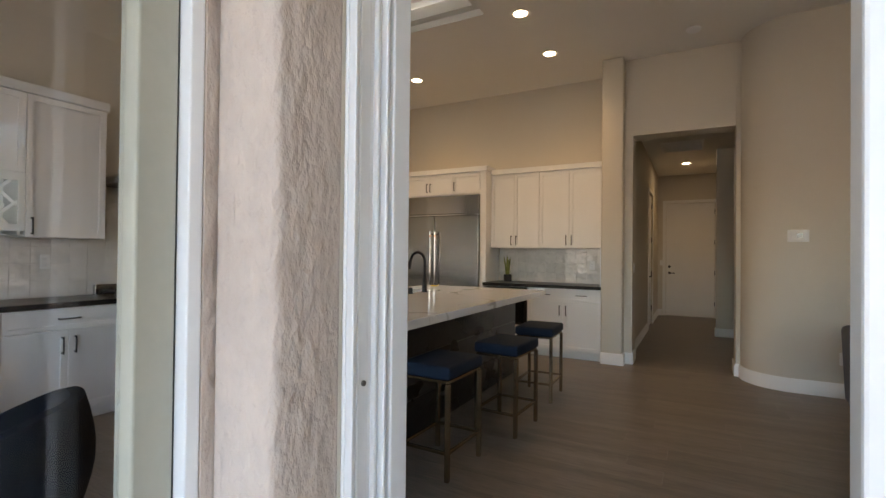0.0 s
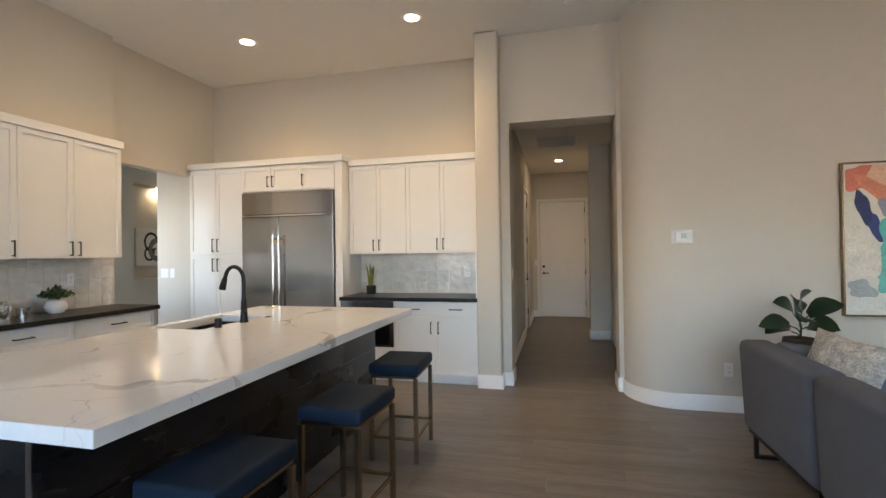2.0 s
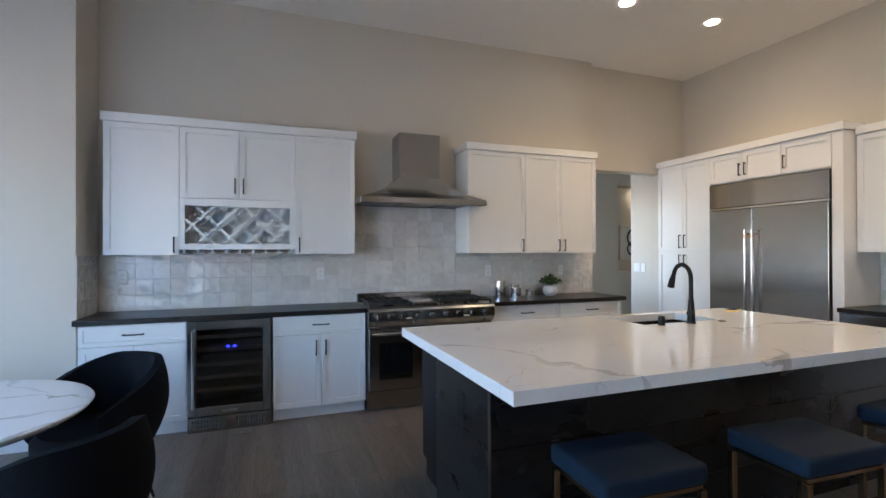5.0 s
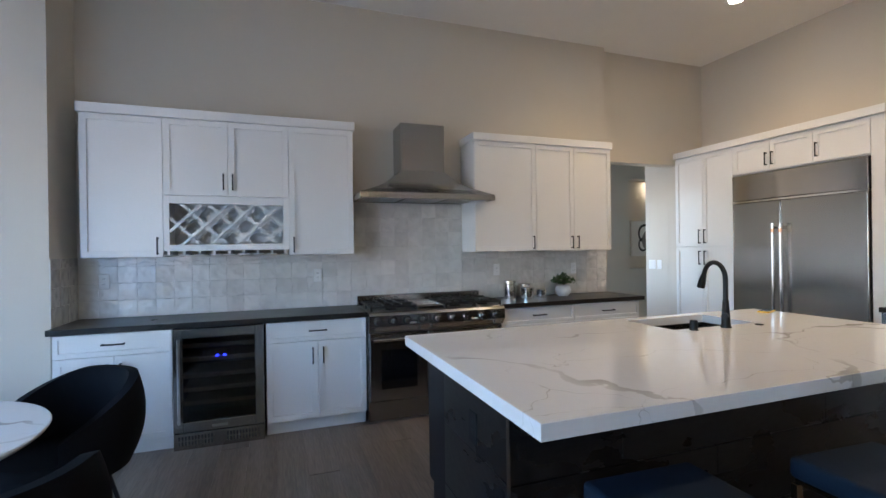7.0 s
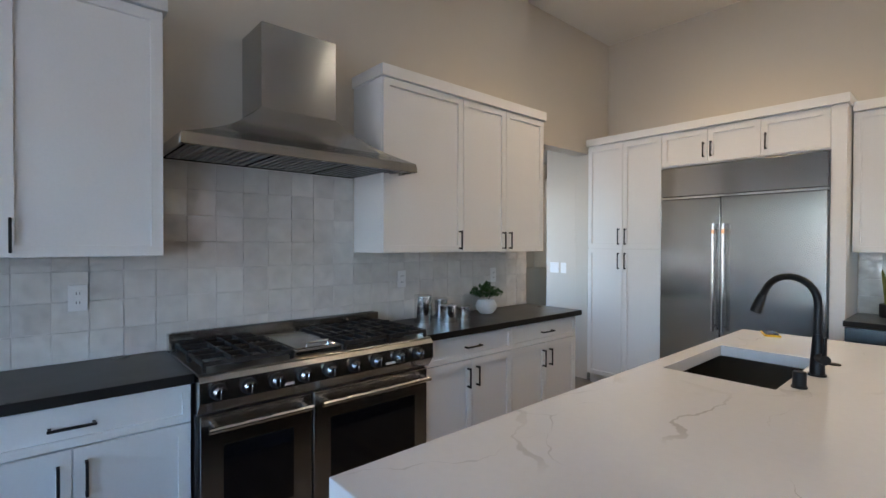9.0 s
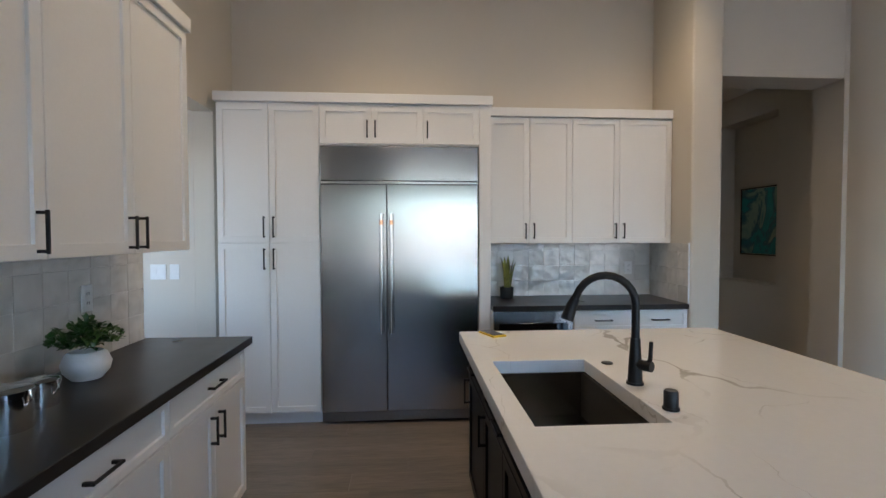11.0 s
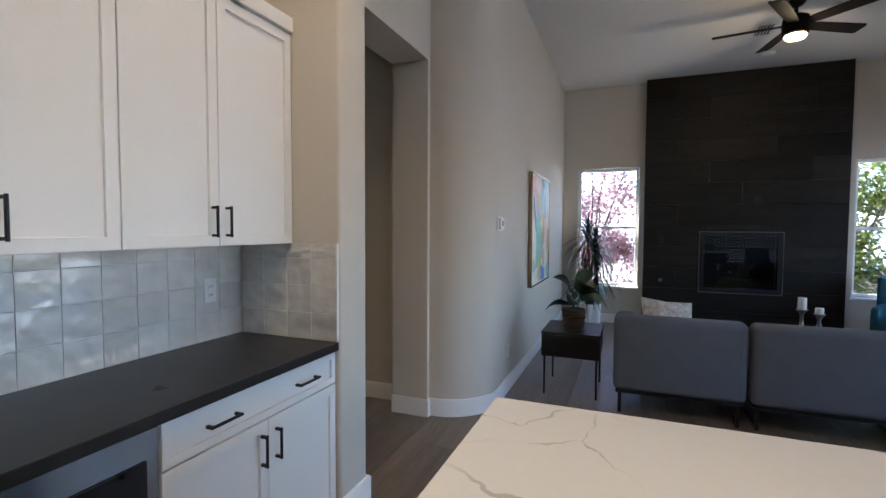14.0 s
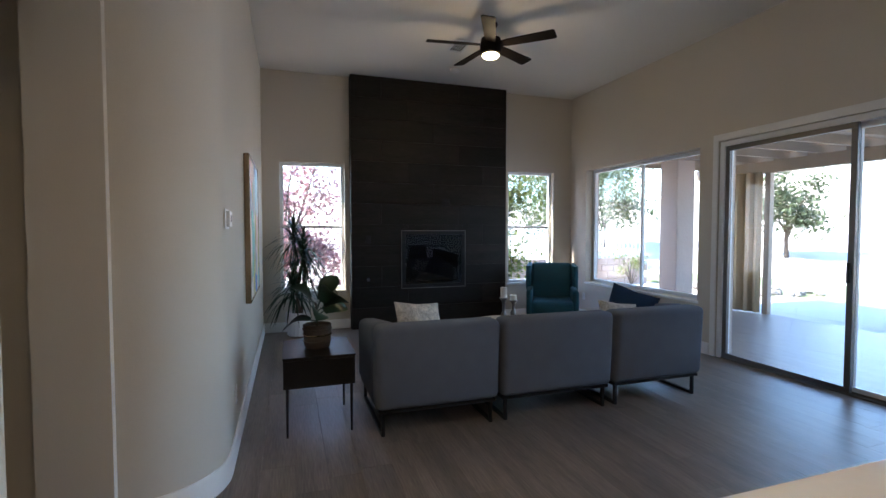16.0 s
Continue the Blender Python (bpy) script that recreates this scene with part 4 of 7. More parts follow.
for i in range(3):
    bm = bmesh.new()
    box(bm, 0.03 + i * 0.39, 0.40 + i * 0.39, 0.03, HD - 0.02, 1.862, 1.872, 0.002, 1)
    fl = part("filter", bm, STEEL, hd)
    for k in range(9):
        bm = bmesh.new()
        box(bm, 0.05 + i * 0.39 + k * 0.038, 0.062 + i * 0.39 + k * 0.038, 0.05, HD - 0.05, 1.859, 1.862)
        part("baffle", bm, DARKSTEEL, fl)

# dark worktops
def worktop(m, x0, x1, d0, d1, label):
    ob = thing("worktop", m, label, "worktop")
    bm = bmesh.new()
    box(bm, x0, x1, d0, d1, 0.875, 0.915, 0.003, 2)
    part("slab", bm, COUNTER, ob)
    return ob


worktop(B0, -0.028, 2.103, -0.045, 0.508, "dark grey quartz worktop over the wine fridge")
worktop(B0, 3.318, 4.93, -0.045, 0.508, "dark grey quartz worktop beside the range")

# ---- fridge wall ----
N0 = pose(0, 5.98, 0)
xa, xm, xb = -4.50, -4.12, -3.745
cabinet("pantry_cabinet", N0, xa, xb, 0.10, 2.455, 0.483, [
    (xa, xm, 1.405, 2.44, (xm - 0.035, 1.52, 0.16, True)), (xm, xb, 1.405, 2.44, (xm + 0.035, 1.52, 0.16, True)),
    (xa, xm, 0.105, 1.400, (xm - 0.035, 1.28, 0.16, True)), (xm, xb, 0.105, 1.400, (xm + 0.035, 1.28, 0.16, True))], "tall white shaker pantry cabinet with four doors", toe=True)
x1, x2, x3, x4 = -3.744, -3.355, -2.965, -2.53
cabinet("upper_cabinet", N0, x1, x4, 2.14, 2.455, 0.483, [
    (x1, x2, 2.15, 2.44, (x2 - 0.03, 2.26, 0.13, True)), (x2, x3, 2.15, 2.44, (x2 + 0.03, 2.26, 0.13, True)),
    (x3, x4, 2.15, 2.44, (x3 + 0.035, 2.26, 0.13, True))], "white shaker cabinet above the fridge with three doors")
pan = thing("fridge_side_panel", N0 @ pose(-2.529, 0, 0), "white painted panel beside the fridge", "panel")
bm = bmesh.new()
box(bm, 0, 0.09, -0.018, 0.483, 0, 2.455, 0.002, 1)
part("board", bm, CAB, pan)
crown(N0, xa, -2.44, 2.456, 0.483)

fr = thing("fridge", N0 @ pose(-3.74, -0.03, 0), "wide built-in stainless steel double-door fridge", "fridge")
bm = bmesh.new()
FW = 1.203
box(bm, 0.0, FW, 0.035, 0.51, 0.02, 2.135)
part("body", bm, DARKSTEEL, fr)
bm = bmesh.new()
box(bm, 0.004, FW - 0.004, -0.012, 0.03, 1.87, 2.128, 0.004)
part("grille", bm, STEELH, fr, "plain steel top grille")
bm = bmesh.new()
box(bm, 0.0, FW, -0.014, 0.03, 1.845, 1.866, 0.002, 1)
part("trim_bar", bm, CHROME, fr)
for a, b, hx in ((0.004, 0.498, 0.462), (0.502, FW - 0.004, 0.538)):
    bm = bmesh.new()
    box(bm, a, b, -0.015, 0.03, 0.105, 1.842, 0.006, 3)
    d = part("fridge_door", bm, STEEL, fr, "brushed steel fridge door")
    bm = bmesh.new()
    cyl(bm, (hx, -0.075, 0.72), 0.014, 0.90, "z", 14)
    for z in (0.76, 1.58):
        cyl(bm, (hx, -0.075, z), 0.010, 0.062, "y", 10)
    hh = part("handle", bm, CHROME, d, "tall tubular steel handle", True)
for hx in (0.462, 0.538):
    bm = bmesh.new()
    cyl(bm, (hx, -0.075, 1.535), 0.0155, 0.035, "z", 14)
    part("handle_band", bm, BRONZE, fr, "copper band on the handle", True)
bm = bmesh.new()
box(bm, 0.0, FW, 0.02, 0.05, 0.02, 0.10, 0.002, 1)
part("toe_grille", bm, DARKSTEEL, fr)

U0 = pose(0, 6.145, 0)
ux = [-2.43, -2.09, -1.735, -1.734, -1.335, -0.888]
for a, m_, b, tag in ((ux[0], ux[1], ux[2], "with two doors"), (ux[3], ux[4], ux[5], "beside the wall end")):
    cabinet("upper_cabinet", U0, a, b, UB, 2.415, 0.318, [(a, m_, UB, 2.41, (m_ - 0.035, 1.49, HV, True)), (m_, b, UB, 2.41, (m_ + 0.035, 1.49, HV, True))], "white shaker upper cabinet " + tag)
crown(U0, ux[0], ux[5], 2.416, 0.318, sides=(False, False))
base_two_door(N0 @ pose(0, -0.085, 0), -1.80, -0.888, "white shaker base cabinet with a wide drawer over two doors", True, depth=0.565)
mw = thing("microwave_drawer", N0 @ pose(-2.435, -0.085, 0), "stainless microwave drawer with a black glass front", "microwave")
bm = bmesh.new()
box(bm, 0, 0.63, 0.0, 0.565, 0.10, 0.872)
box(bm, 0, 0.63, 0.05, 0.565, 0.0, 0.10)
part("body", bm, CAB, mw)
bm = bmesh.new()
box(bm, 0.005, 0.625, -0.022, -0.001, 0.375, 0.87, 0.003, 1)
fz = part("steel_front", bm, STEELH, mw, "brushed steel trim")
bm = bmesh.new()
box(bm, 0.045, 0.585, -0.028, -0.0225, 0.40, 0.78, 0.002, 1)
mg = part("glass_front", bm, BLACKGLASS, fz, "black glass drawer front")
part("drawer_front", shaker(0, 0.63, 0.105, 0.37), CAB, mw)
worktop(N0, -2.438, -0.887, -0.125, 0.484, "dark grey quartz worktop over the microwave drawer")

# ---- island ----
isl = thing("kitchen_island", pose(-2.05, 3.555, 0), "dark tiled kitchen island with dark cabinets below its top", "island")


def il(bm):
    bmesh.ops.translate(bm, verts=bm.verts, vec=(2.05, -3.555, 0))
    return bm


bm = bmesh.new()
box(bm, -2.32, -1.652, 2.202, 4.93, 0, 0.858)
part("core", il(bm), DARKGROUT, isl)
bm = bmesh.new()
box(bm, -2.72, -2.322, 2.235, 4.93, 0.10, 0.655)
part("cabinet_body", il(bm), DARKCAB, isl, "dark painted cabinet body")
for x0, y0, y1, z0, z1, nm in ((-2.72, 2.235, 3.56, 0.6555, 0.858, "cabinet_body"), (-2.72, 4.40, 4.93, 0.6555, 0.858, "cabinet_body"), (-2.66, 2.235, 4.93, 0, 0.0995, "toe_kick")):
    bm = bmesh.new()
    box(bm, x0, -2.322, y0, y1, z0, z1)
    part(nm, il(bm), DARKCAB, isl)
ys = [4.93, 4.40, 3.56, 2.90, 2.235]
for i, (y1, y0) in enumerate(zip(ys, ys[1:])):
    ym = (y0 + y1) / 2
    sets = [(y0, ym), (ym, y1)] if y1 - y0 > 0.55 else [(y0, y1)]
    for a, b in sets:
        tmp = shaker(a, b, 0.105, 0.69, 0.06)
        bmesh.ops.transform(tmp, matrix=pose(-2.72, a + b, 0, 0, 0, -90), verts=tmp.verts)
        dd = part("cabinet_door", il(tmp), DARKCAB, isl)
        hx = b - 0.04 if a == y0 and len(sets) > 1 else a + 0.04
        hb = bar_handle(hx, 0.60, 0.14, True)
        bmesh.ops.transform(hb, matrix=pose(-2.72, a + b, 0, 0, 0, -90), verts=hb.verts)
        part("handle", il(hb), BLACK, dd, "black bar handle")
    tmp = shaker(y0, y1, 0.694, 0.854, 0.05)
    bmesh.ops.transform(tmp, matrix=pose(-2.72, y0 + y1, 0, 0, 0, -90), verts=tmp.verts)
    dd = part("drawer_front", il(tmp), DARKCAB, isl)
    hb = bar_handle(ym, 0.775, 0.14, False)
    bmesh.ops.transform(hb, matrix=pose(-2.72, y0 + y1, 0, 0, 0, -90), verts=hb.verts)
    part("handle", il(hb), BLACK, dd, "black bar handle")
# tile cladding
for r, (z0, z1) in enumerate(((0.0, 0.262), (0.265, 0.562), (0.565, 0.858))):
    edges = [2.18, 2.68 + 0.5 * (r % 2), 3.88 + 0.5 * (r % 2), 4.93]
    for a, b in zip(edges, edges[1:]):
        bm = bmesh.new()
        box(bm, -1.651, -1.632, a + 0.0015, b - 0.0015, z0, z1, 0.0015, 1)
        part("tile", il(bm), DARKTILE, isl)
    bm = bmesh.new()
    box(bm, -2.32, -1.653, 2.182, 2.2015, z0, z1, 0.0015, 1)
    part("tile", il(bm), DARKTILE, isl)
bm = bmesh.new()
box(bm, -1.653, -1.6305, 2.1795, 2.1835, 0, 0.858)
part("edge_trim", il(bm), STEEL, isl, "thin metal edge trim")
bm = bmesh.new()
box(bm, -1.99, -1.91, 2.174, 2.1815, 0.60, 0.735, 0.003, 1)
ot = part("outlet", il(bm), BLACK, isl, "black outlet cover")
bm = bmesh.new()
for z in (0.635, 0.68):
    box(bm, -1.967, -1.933, 2.1725, 2.1738, z, z + 0.026, 0.001, 1)
part("socket", il(bm), BLACKPOT, ot)

# island top with the sink cut out
SX0, SX1, SY0, SY1 = -2.712, -2.308, 3.648, 4.335
top = thing("island_top", pose(-2.05, 3.555, 0.86), "white quartz island top with grey veins", "worktop")
bm = bmesh.new()
ob_xs, ob_ys = [-2.792, SX0, SX1, -1.305], [2.112, SY0, SY1, 4.96]
grid = {}
for z in (0.86, 0.915):
    for i, x in enumerate(ob_xs):
        for j, y in enumerate(ob_ys):
            grid[i, j, z] = bm.verts.new((x + 2.05, y - 3.555, z - 0.86))
for i in range(3):
    for j in range(3):
        if (i, j) == (1, 1):
            continue
        for z in (0.86, 0.915):
            bm.faces.new([grid[i, j, z], grid[i + 1, j, z], grid[i + 1, j + 1, z], grid[i, j + 1, z]])
loops = [[(0, 0), (1, 0), (2, 0), (3, 0), (3, 1), (3, 2), (3, 3), (2, 3), (1, 3), (0, 3), (0, 2), (0, 1)], [(1, 1), (2, 1), (2, 2), (1, 2)]]
for lp in loops:
    for p, q in zip(lp, lp[1:] + lp[:1]):
        bm.faces.new([grid[(*p, 0.86)], grid[(*q, 0.86)], grid[(*q, 0.915)], grid[(*p, 0.915)]])
bmesh.ops.recalc_face_normals(bm, faces=bm.faces)
sharp = [e for e in bm.edges if len(e.link_faces) == 2 and e.calc_face_angle(0) > 1.0]
bmesh.ops.bevel(bm, geom=sharp, offset=0.003, segments=2, affect="EDGES", profile=0.5)
part("slab", bm, QUARTZ, top)

sink = thing("sink", pose((SX0 + SX1) / 2, (SY0 + SY1) / 2, 0.66), "undermount stainless steel sink basin", "sink")
bm = bmesh.new()
w2, l2 = (SX1 - SX0) / 2 + 0.004, (SY1 - SY0) / 2 + 0.004
for x0, x1, y0, y1, z0, z1 in ((-w2 - 0.012, -w2, -l2, l2, 0.006, 0.199), (w2, w2 + 0.012, -l2, l2, 0.006, 0.199), (-w2 - 0.012, w2 + 0.012, -l2 - 0.012, -l2, 0.006, 0.199),
                               (-w2 - 0.012, w2 + 0.012, l2, l2 + 0.012, 0.006, 0.199), (-w2 - 0.012, w2 + 0.012, -l2 - 0.012, l2 + 0.012, -0.004, 0.006)):
    box(bm, x0, x1, y0, y1, z0, z1, 0.002, 1)
part("basin", bm, STEEL, sink)
bm = bmesh.new()
cyl(bm, (0, 0.05, 0.006), 0.045, 0.004, "z", 20)
part("drain", bm, CHROME, sink, "", True)

fa = thing("kitchen_faucet", pose(-2.248, 3.995, 0.915, 0, 0, -12), "matt black gooseneck pull-down faucet", "faucet")
bm = bmesh.new()
cyl(bm, (0, 0, 0), 0.031, 0.008, "z", 20)
cyl(bm, (0, 0, 0.008), 0.026, 0.05, "z", 20, 0.024)
cyl(bm, (0, 0, 0.058), 0.024, 0.11, "z", 20, 0.017)
part("base", bm, BLACK, fa, "", True)
bm = bmesh.new()
R = 0.105
neck = [(0, 0, 0.16), (0, 0, 0.290)] + [(-R + R * math.cos(radians(a)), 0.015 * (a / 180), 0.290 + R * math.sin(radians(a))) for a in range(15, 151, 15)] + [(-2 * R + 0.006, 0.015, 0.325), (-2 * R - 0.004, 0.015, 0.305)]
tube(bm, neck, 0.0145, 14)
part("neck", bm, BLACK, fa, "curved black neck", True)
bm = bmesh.new()
tube(bm, [(-2 * R - 0.002, 0.015, 0.308), (-2 * R - 0.014, 0.015, 0.280), (-2 * R - 0.032, 0.015, 0.228)], 0.017, 14, 0.025)
part("spray_head", bm, BLACK, fa, "black spray head", True)
bm = bmesh.new()
tube(bm, [(0.0, 0.0, 0.075), (0.045, -0.045, 0.075)], 0.019, 12)
tube(bm, [(0.028, -0.03, 0.075), (0.040, -0.042, 0.10), (0.042, -0.045, 0.165)], 0.009, 10, 0.007)
part("lever", bm, BLACK, fa, "black side lever", True)
sp = thing("air_switch", pose(-2.256, 3.745, 0.915), "matt black soap and air gap cap", "dispenser")
bm = bmesh.new()
lathe(bm, (0, 0, 0), [(0, 0), (0.026, 0), (0.026, 0.006), (0.022, 0.008), (0.022, 0.055), (0.019, 0.06), (0, 0.06)], 20)
part("cap", bm, BLACK, sp, "", True)
hc = thing("hole_cover", pose(-2.236, 4.265, 0.915), "flat black round hole cover on the quartz", "cover")
bm = bmesh.new()
lathe(bm, (0, 0, 0), [(0, 0), (0.024, 0), (0.024, 0.004), (0.02, 0.006), (0, 0.006)], 20)
part("disc", bm, BLACK, hc, "", True)
ph = thing("phone", pose(-2.62, 4.865, 0.915, 0, 0, -68), "dark phone in a yellow case lying face up", "phone")
bm = bmesh.new()
box(bm, -0.078, 0.078, -0.041, 0.041, 0, 0.011, 0.004, 2)
part("case", bm, YELLOW, ph, "yellow rubber case")
bm = bmesh.new()
box(bm, -0.070, 0.070, -0.034, 0.034, 0.0112, 0.0125)
part("screen", bm, BLACKGLASS, ph, "dark glass screen")


# ---- stools ----
def stool():
    s = thing("counter_stool", pose(-1.26, 2.56, 0, 0, 0, -2), "backless navy velvet counter stool on bronze metal legs", "stool", "counter stools")
    bm = bmesh.new()
    box(bm, -0.172, 0.172, -0.222, 0.222, 0.575, 0.652, 0.02, 4)
    part("seat", bm, NAVY, s, "navy velvet seat pad", True)
    bm = bmesh.new()
    box(bm, -0.158, 0.158, -0.208, 0.208, 0.555, 0.5745, 0.003, 1)
    part("seat_frame", bm, GOLD, s)
    for x in (-0.154, 0.154):
        for y in (-0.203, 0.203):
            bm = bmesh.new()
            box(bm, x - 0.013, x + 0.013, y - 0.013, y + 0.013, 0, 0.556, 0.002, 1)
            part("leg", bm, GOLD, s, "slim bronze metal leg")
    for y in (-0.203, 0.203):
        bm = bmesh.new()
        box(bm, -0.142, 0.142, y - 0.009, y + 0.009, 0.15, 0.168, 0.002, 1)
        part("stretcher", bm, GOLD, s)
    for x in (-0.154, 0.154):
        bm = bmesh.new()
        box(bm, x - 0.009, x + 0.009, -0.191, 0.191, 0.15, 0.168, 0.002, 1)
        part("stretcher", bm, GOLD, s)
    return s


first = stool()
copy_thing(first, pose(-1.135, 3.36, 0, 0, 0, -3))
copy_thing(first, pose(-1.15, 4.25, 0, 0, 0, 2))


# ---- leaves and plants ----
def blade(bm, base, tip, width, bend=0.0, seg=5, droop=(0, 0, 0), shape=None, cup=0.15, roll=0.0):
    """A leaf as a bent strip with a crease along its middle."""
    base, tip, droop = Vector(base), Vector(tip), Vector(droop)
    d = tip - base
    side = d.cross(Vector((0, 0, 1)))
    side = side.normalized() if side.length > 1e-4 else Vector((1, 0, 0))
    if roll:
        side = Matrix.Rotation(radians(roll), 3, d.normalized()) @ side
    up = side.cross(d).normalized()
    rows = []
    for i in range(seg + 1):
        f = i / seg
        w = width * (shape(f) if shape else math.sin(math.pi * (0.12 + 0.88 * f)) ** 0.8) * 0.5
        c = base + d * f + up * bend * math.sin(math.pi * f) + droop * f * f
        rows.append([bm.verts.new(c - side * w + up * w * cup), bm.verts.new(c - up * w * cup * 0.3), bm.verts.new(c + side * w + up * w * cup)])
    for a, b in zip(rows, rows[1:]):
        for k in (0, 1):
            bm.faces.new((a[k], a[k + 1], b[k + 1], b[k]))


rnd = random.Random(7)

# snake plant
sn = thing("snake_plant", pose(-2.24, 6.30, 0.915), "small snake plant in a black pot on the worktop", "plant")
bm = bmesh.new()
lathe(bm, (0, 0, 0), [(0, 0), (0.052, 0), (0.055, 0.004), (0.058, 0.095), (0.052, 0.098), (0.050, 0.085), (0, 0.085)], 24)
part("pot", bm, BLACKPOT, sn, "matt black pot", True)
for i in range(9):
    a = i * 2.4
    r = 0.010 + 0.003 * i
    h = 0.22 + rnd.random() * 0.11
    bm = bmesh.new()
    blade(bm, (r * math.cos(a), r * math.sin(a), 0.08), (r * 2.6 * math.cos(a), r * 2.6 * math.sin(a), 0.085 + h), 0.034, 0.01, 6, shape=lambda f: (0.75 + 0.5 * f) * (1 - f ** 4))
    part("leaf", bm, SNAKE, sn, "upright yellow-edged leaf", True)

# bushy herb in a white pot
hb = thing("potted_plant", pose(-4.30, 4.22, 0.915), "small bushy green plant in a white ceramic pot", "plant")
bm = bmesh.new()
lathe(bm, (0, 0, 0), [(0, 0), (0.05, 0), (0.075, 0.03), (0.082, 0.06), (0.068, 0.095), (0.055, 0.105), (0.05, 0.1), (0, 0.09)], 28)
part("pot", bm, CERAMIC, hb, "round white ceramic pot", True)
bm = bmesh.new()
for i in range(420):
    a, u, rr = rnd.random() * 6.283, rnd.random() ** 0.6, rnd.random() ** 0.4
    p = Vector((0.125 * rr * math.cos(a) * math.sin(1.6 * u), 0.125 * rr * math.sin(a) * math.sin(1.6 * u), 0.105 + 0.13 * rr * (1 - u * 0.72)))
    dv = Vector((rnd.uniform(-1, 1), rnd.uniform(-1, 1), rnd.uniform(-0.2, 0.9))).normalized() * 0.032
    blade(bm, p, p + dv, 0.02, 0.003, 2)
tagged(part("foliage", bm, LEAF, hb, "small dense green leaves"), kind="stuff")

# canisters
for x, y, r, h in ((-4.30, 3.60, 0.060, 0.165), (-4.20, 3.74, 0.062, 0.10), (-4.36, 3.80, 0.058, 0.125), (-4.25, 3.93, 0.048, 0.07)):
    cn = thing("canister", pose(x, y, 0.915), "polished steel kitchen canister with a clamped lid", "canister", "steel canisters")
    bm = bmesh.new()
    lathe(bm, (0, 0, 0), [(0, 0), (r, 0), (r, h - 0.006), (r + 0.003, h - 0.004), (r + 0.003, h), (0, h)], 28)
    part("body", bm, CHROME, cn, "", True)
    bm = bmesh.new()
    lathe(bm, (0, 0, h), [(0, 0.0005), (r + 0.004, 0.0005), (r + 0.004, 0.012), (r - 0.004, 0.018), (0, 0.02)], 28)
    part("lid", bm, CHROME, cn, "flat steel lid", True)
    bm = bmesh.new()
    tube(bm, [(r + 0.002, -0.012, h - 0.03), (r + 0.016, -0.012, h - 0.01), (r + 0.012, -0.012, h + 0.014)], 0.0025, 6)
    part("clamp", bm, CHROME, cn, "wire clamp")
    bm = bmesh.new()
    tube(bm, [(-r - 0.002, 0, h - 0.03), (-r - 0.014, 0, h - 0.01), (-r - 0.008, 0, h + 0.01)], 0.0025, 6)
    part("clamp", bm, CHROME, cn, "wire clamp")


# ---- outlets, switches, thermostat ----
def plate(m, label, n=1, kind_="outlet", mat=CERAMIC):
    w = 0.07 + 0.046 * (n - 1)
    ob = thing("wall_" + kind_, m, label, kind_)
    bm = bmesh.new()
    box(bm, -w / 2, w / 2, -0.006, 0, -0.058, 0.058, 0.002, 1)
    part("cover", bm, mat, ob)
    for i in range(n):
        x = (i - (n - 1) / 2) * 0.046
        if kind_ == "outlet":
            for z in (-0.02, 0.02):
                bm = bmesh.new()
                box(bm, x - 0.016, x + 0.016, -0.0085, -0.006, z - 0.014, z + 0.014, 0.002, 1)
                sk = part("socket", bm, mat, ob)
                bm = bmesh.new()
                for k in (-0.006, 0.006):
                    box(bm, x + k - 0.0012, x + k + 0.0012, -0.0092, -0.0085, z - 0.006, z + 0.006)
                part("slot", bm, BLACKPOT, sk)
        else:
            bm = bmesh.new()
            box(bm, x - 0.016, x + 0.016, -0.0095, -0.006, -0.033, 0.033, 0.002, 1)
            part("rocker", bm, mat, ob)


TX = RX + 0.016
plate(facing_east(1.76, TX) @ pose(0, 0, 1.20), "white double outlet on the tiled wall")
plate(facing_east(3.53, TX) @ pose(0, 0, 1.20), "white double outlet on the tiled wall")
plate(facing_east(4.46, TX) @ pose(0, 0, 1.19), "white double outlet on the tiled wall")
plate(facing_east(0.15, TX) @ pose(0, 0, 1.20), "white double outlet on the tiled wall")
plate(pose(-1.10, FY - 0.016, 1.16), "white double outlet on the tiled wall")
plate(pose(-4.98, 6.06, 1.18), "white double rocker switch beside the passage", 2, "switch")
plate(pose(-4.86, 6.06, 1.18), "white rocker switch beside the passage", 1, "switch")
plate(pose(-0.55, 6.15, 1.15, 0, 0, 90), "white rocker switch in the hallway opening", 1, "switch")
plate(pose(-0.545, 11.3, 1.15), "white rocker switch beside the hallway door", 1, "switch")
plate(pose(1.33, AY, 0.36), "white double outlet low on the wall")
plate(pose(4.56, SY, 0.36, 0, 0, 180), "white double outlet low on the wall")
plate(pose(4.795, 2.93, 1.86, 0, 0, -90), "black double outlet on the fireplace tiles", 2, "outlet", BLACK)
plate(pose(4.795, 4.12, 1.30, 0, 0, -90), "black rocker switch on the fireplace tiles", 1, "switch", BLACK)
th = thing("thermostat", pose(0.985, 5.559, 1.505), "white wall thermostat with a small dark display", "thermostat")
bm = bmesh.new()
box(bm, -0.085, 0.085, -0.006, 0.0, -0.058, 0.058, 0.003, 1)
part("back_plate", bm, CERAMIC, th)
bm = bmesh.new()
box(bm, -0.055, 0.06, -0.026, -0.006, -0.045, 0.045, 0.004, 2)
bd = part("body", bm, CERAMIC, th)
bm = bmesh.new()
box(bm, -0.012, 0.032, -0.0275, -0.026, -0.018, 0.025)
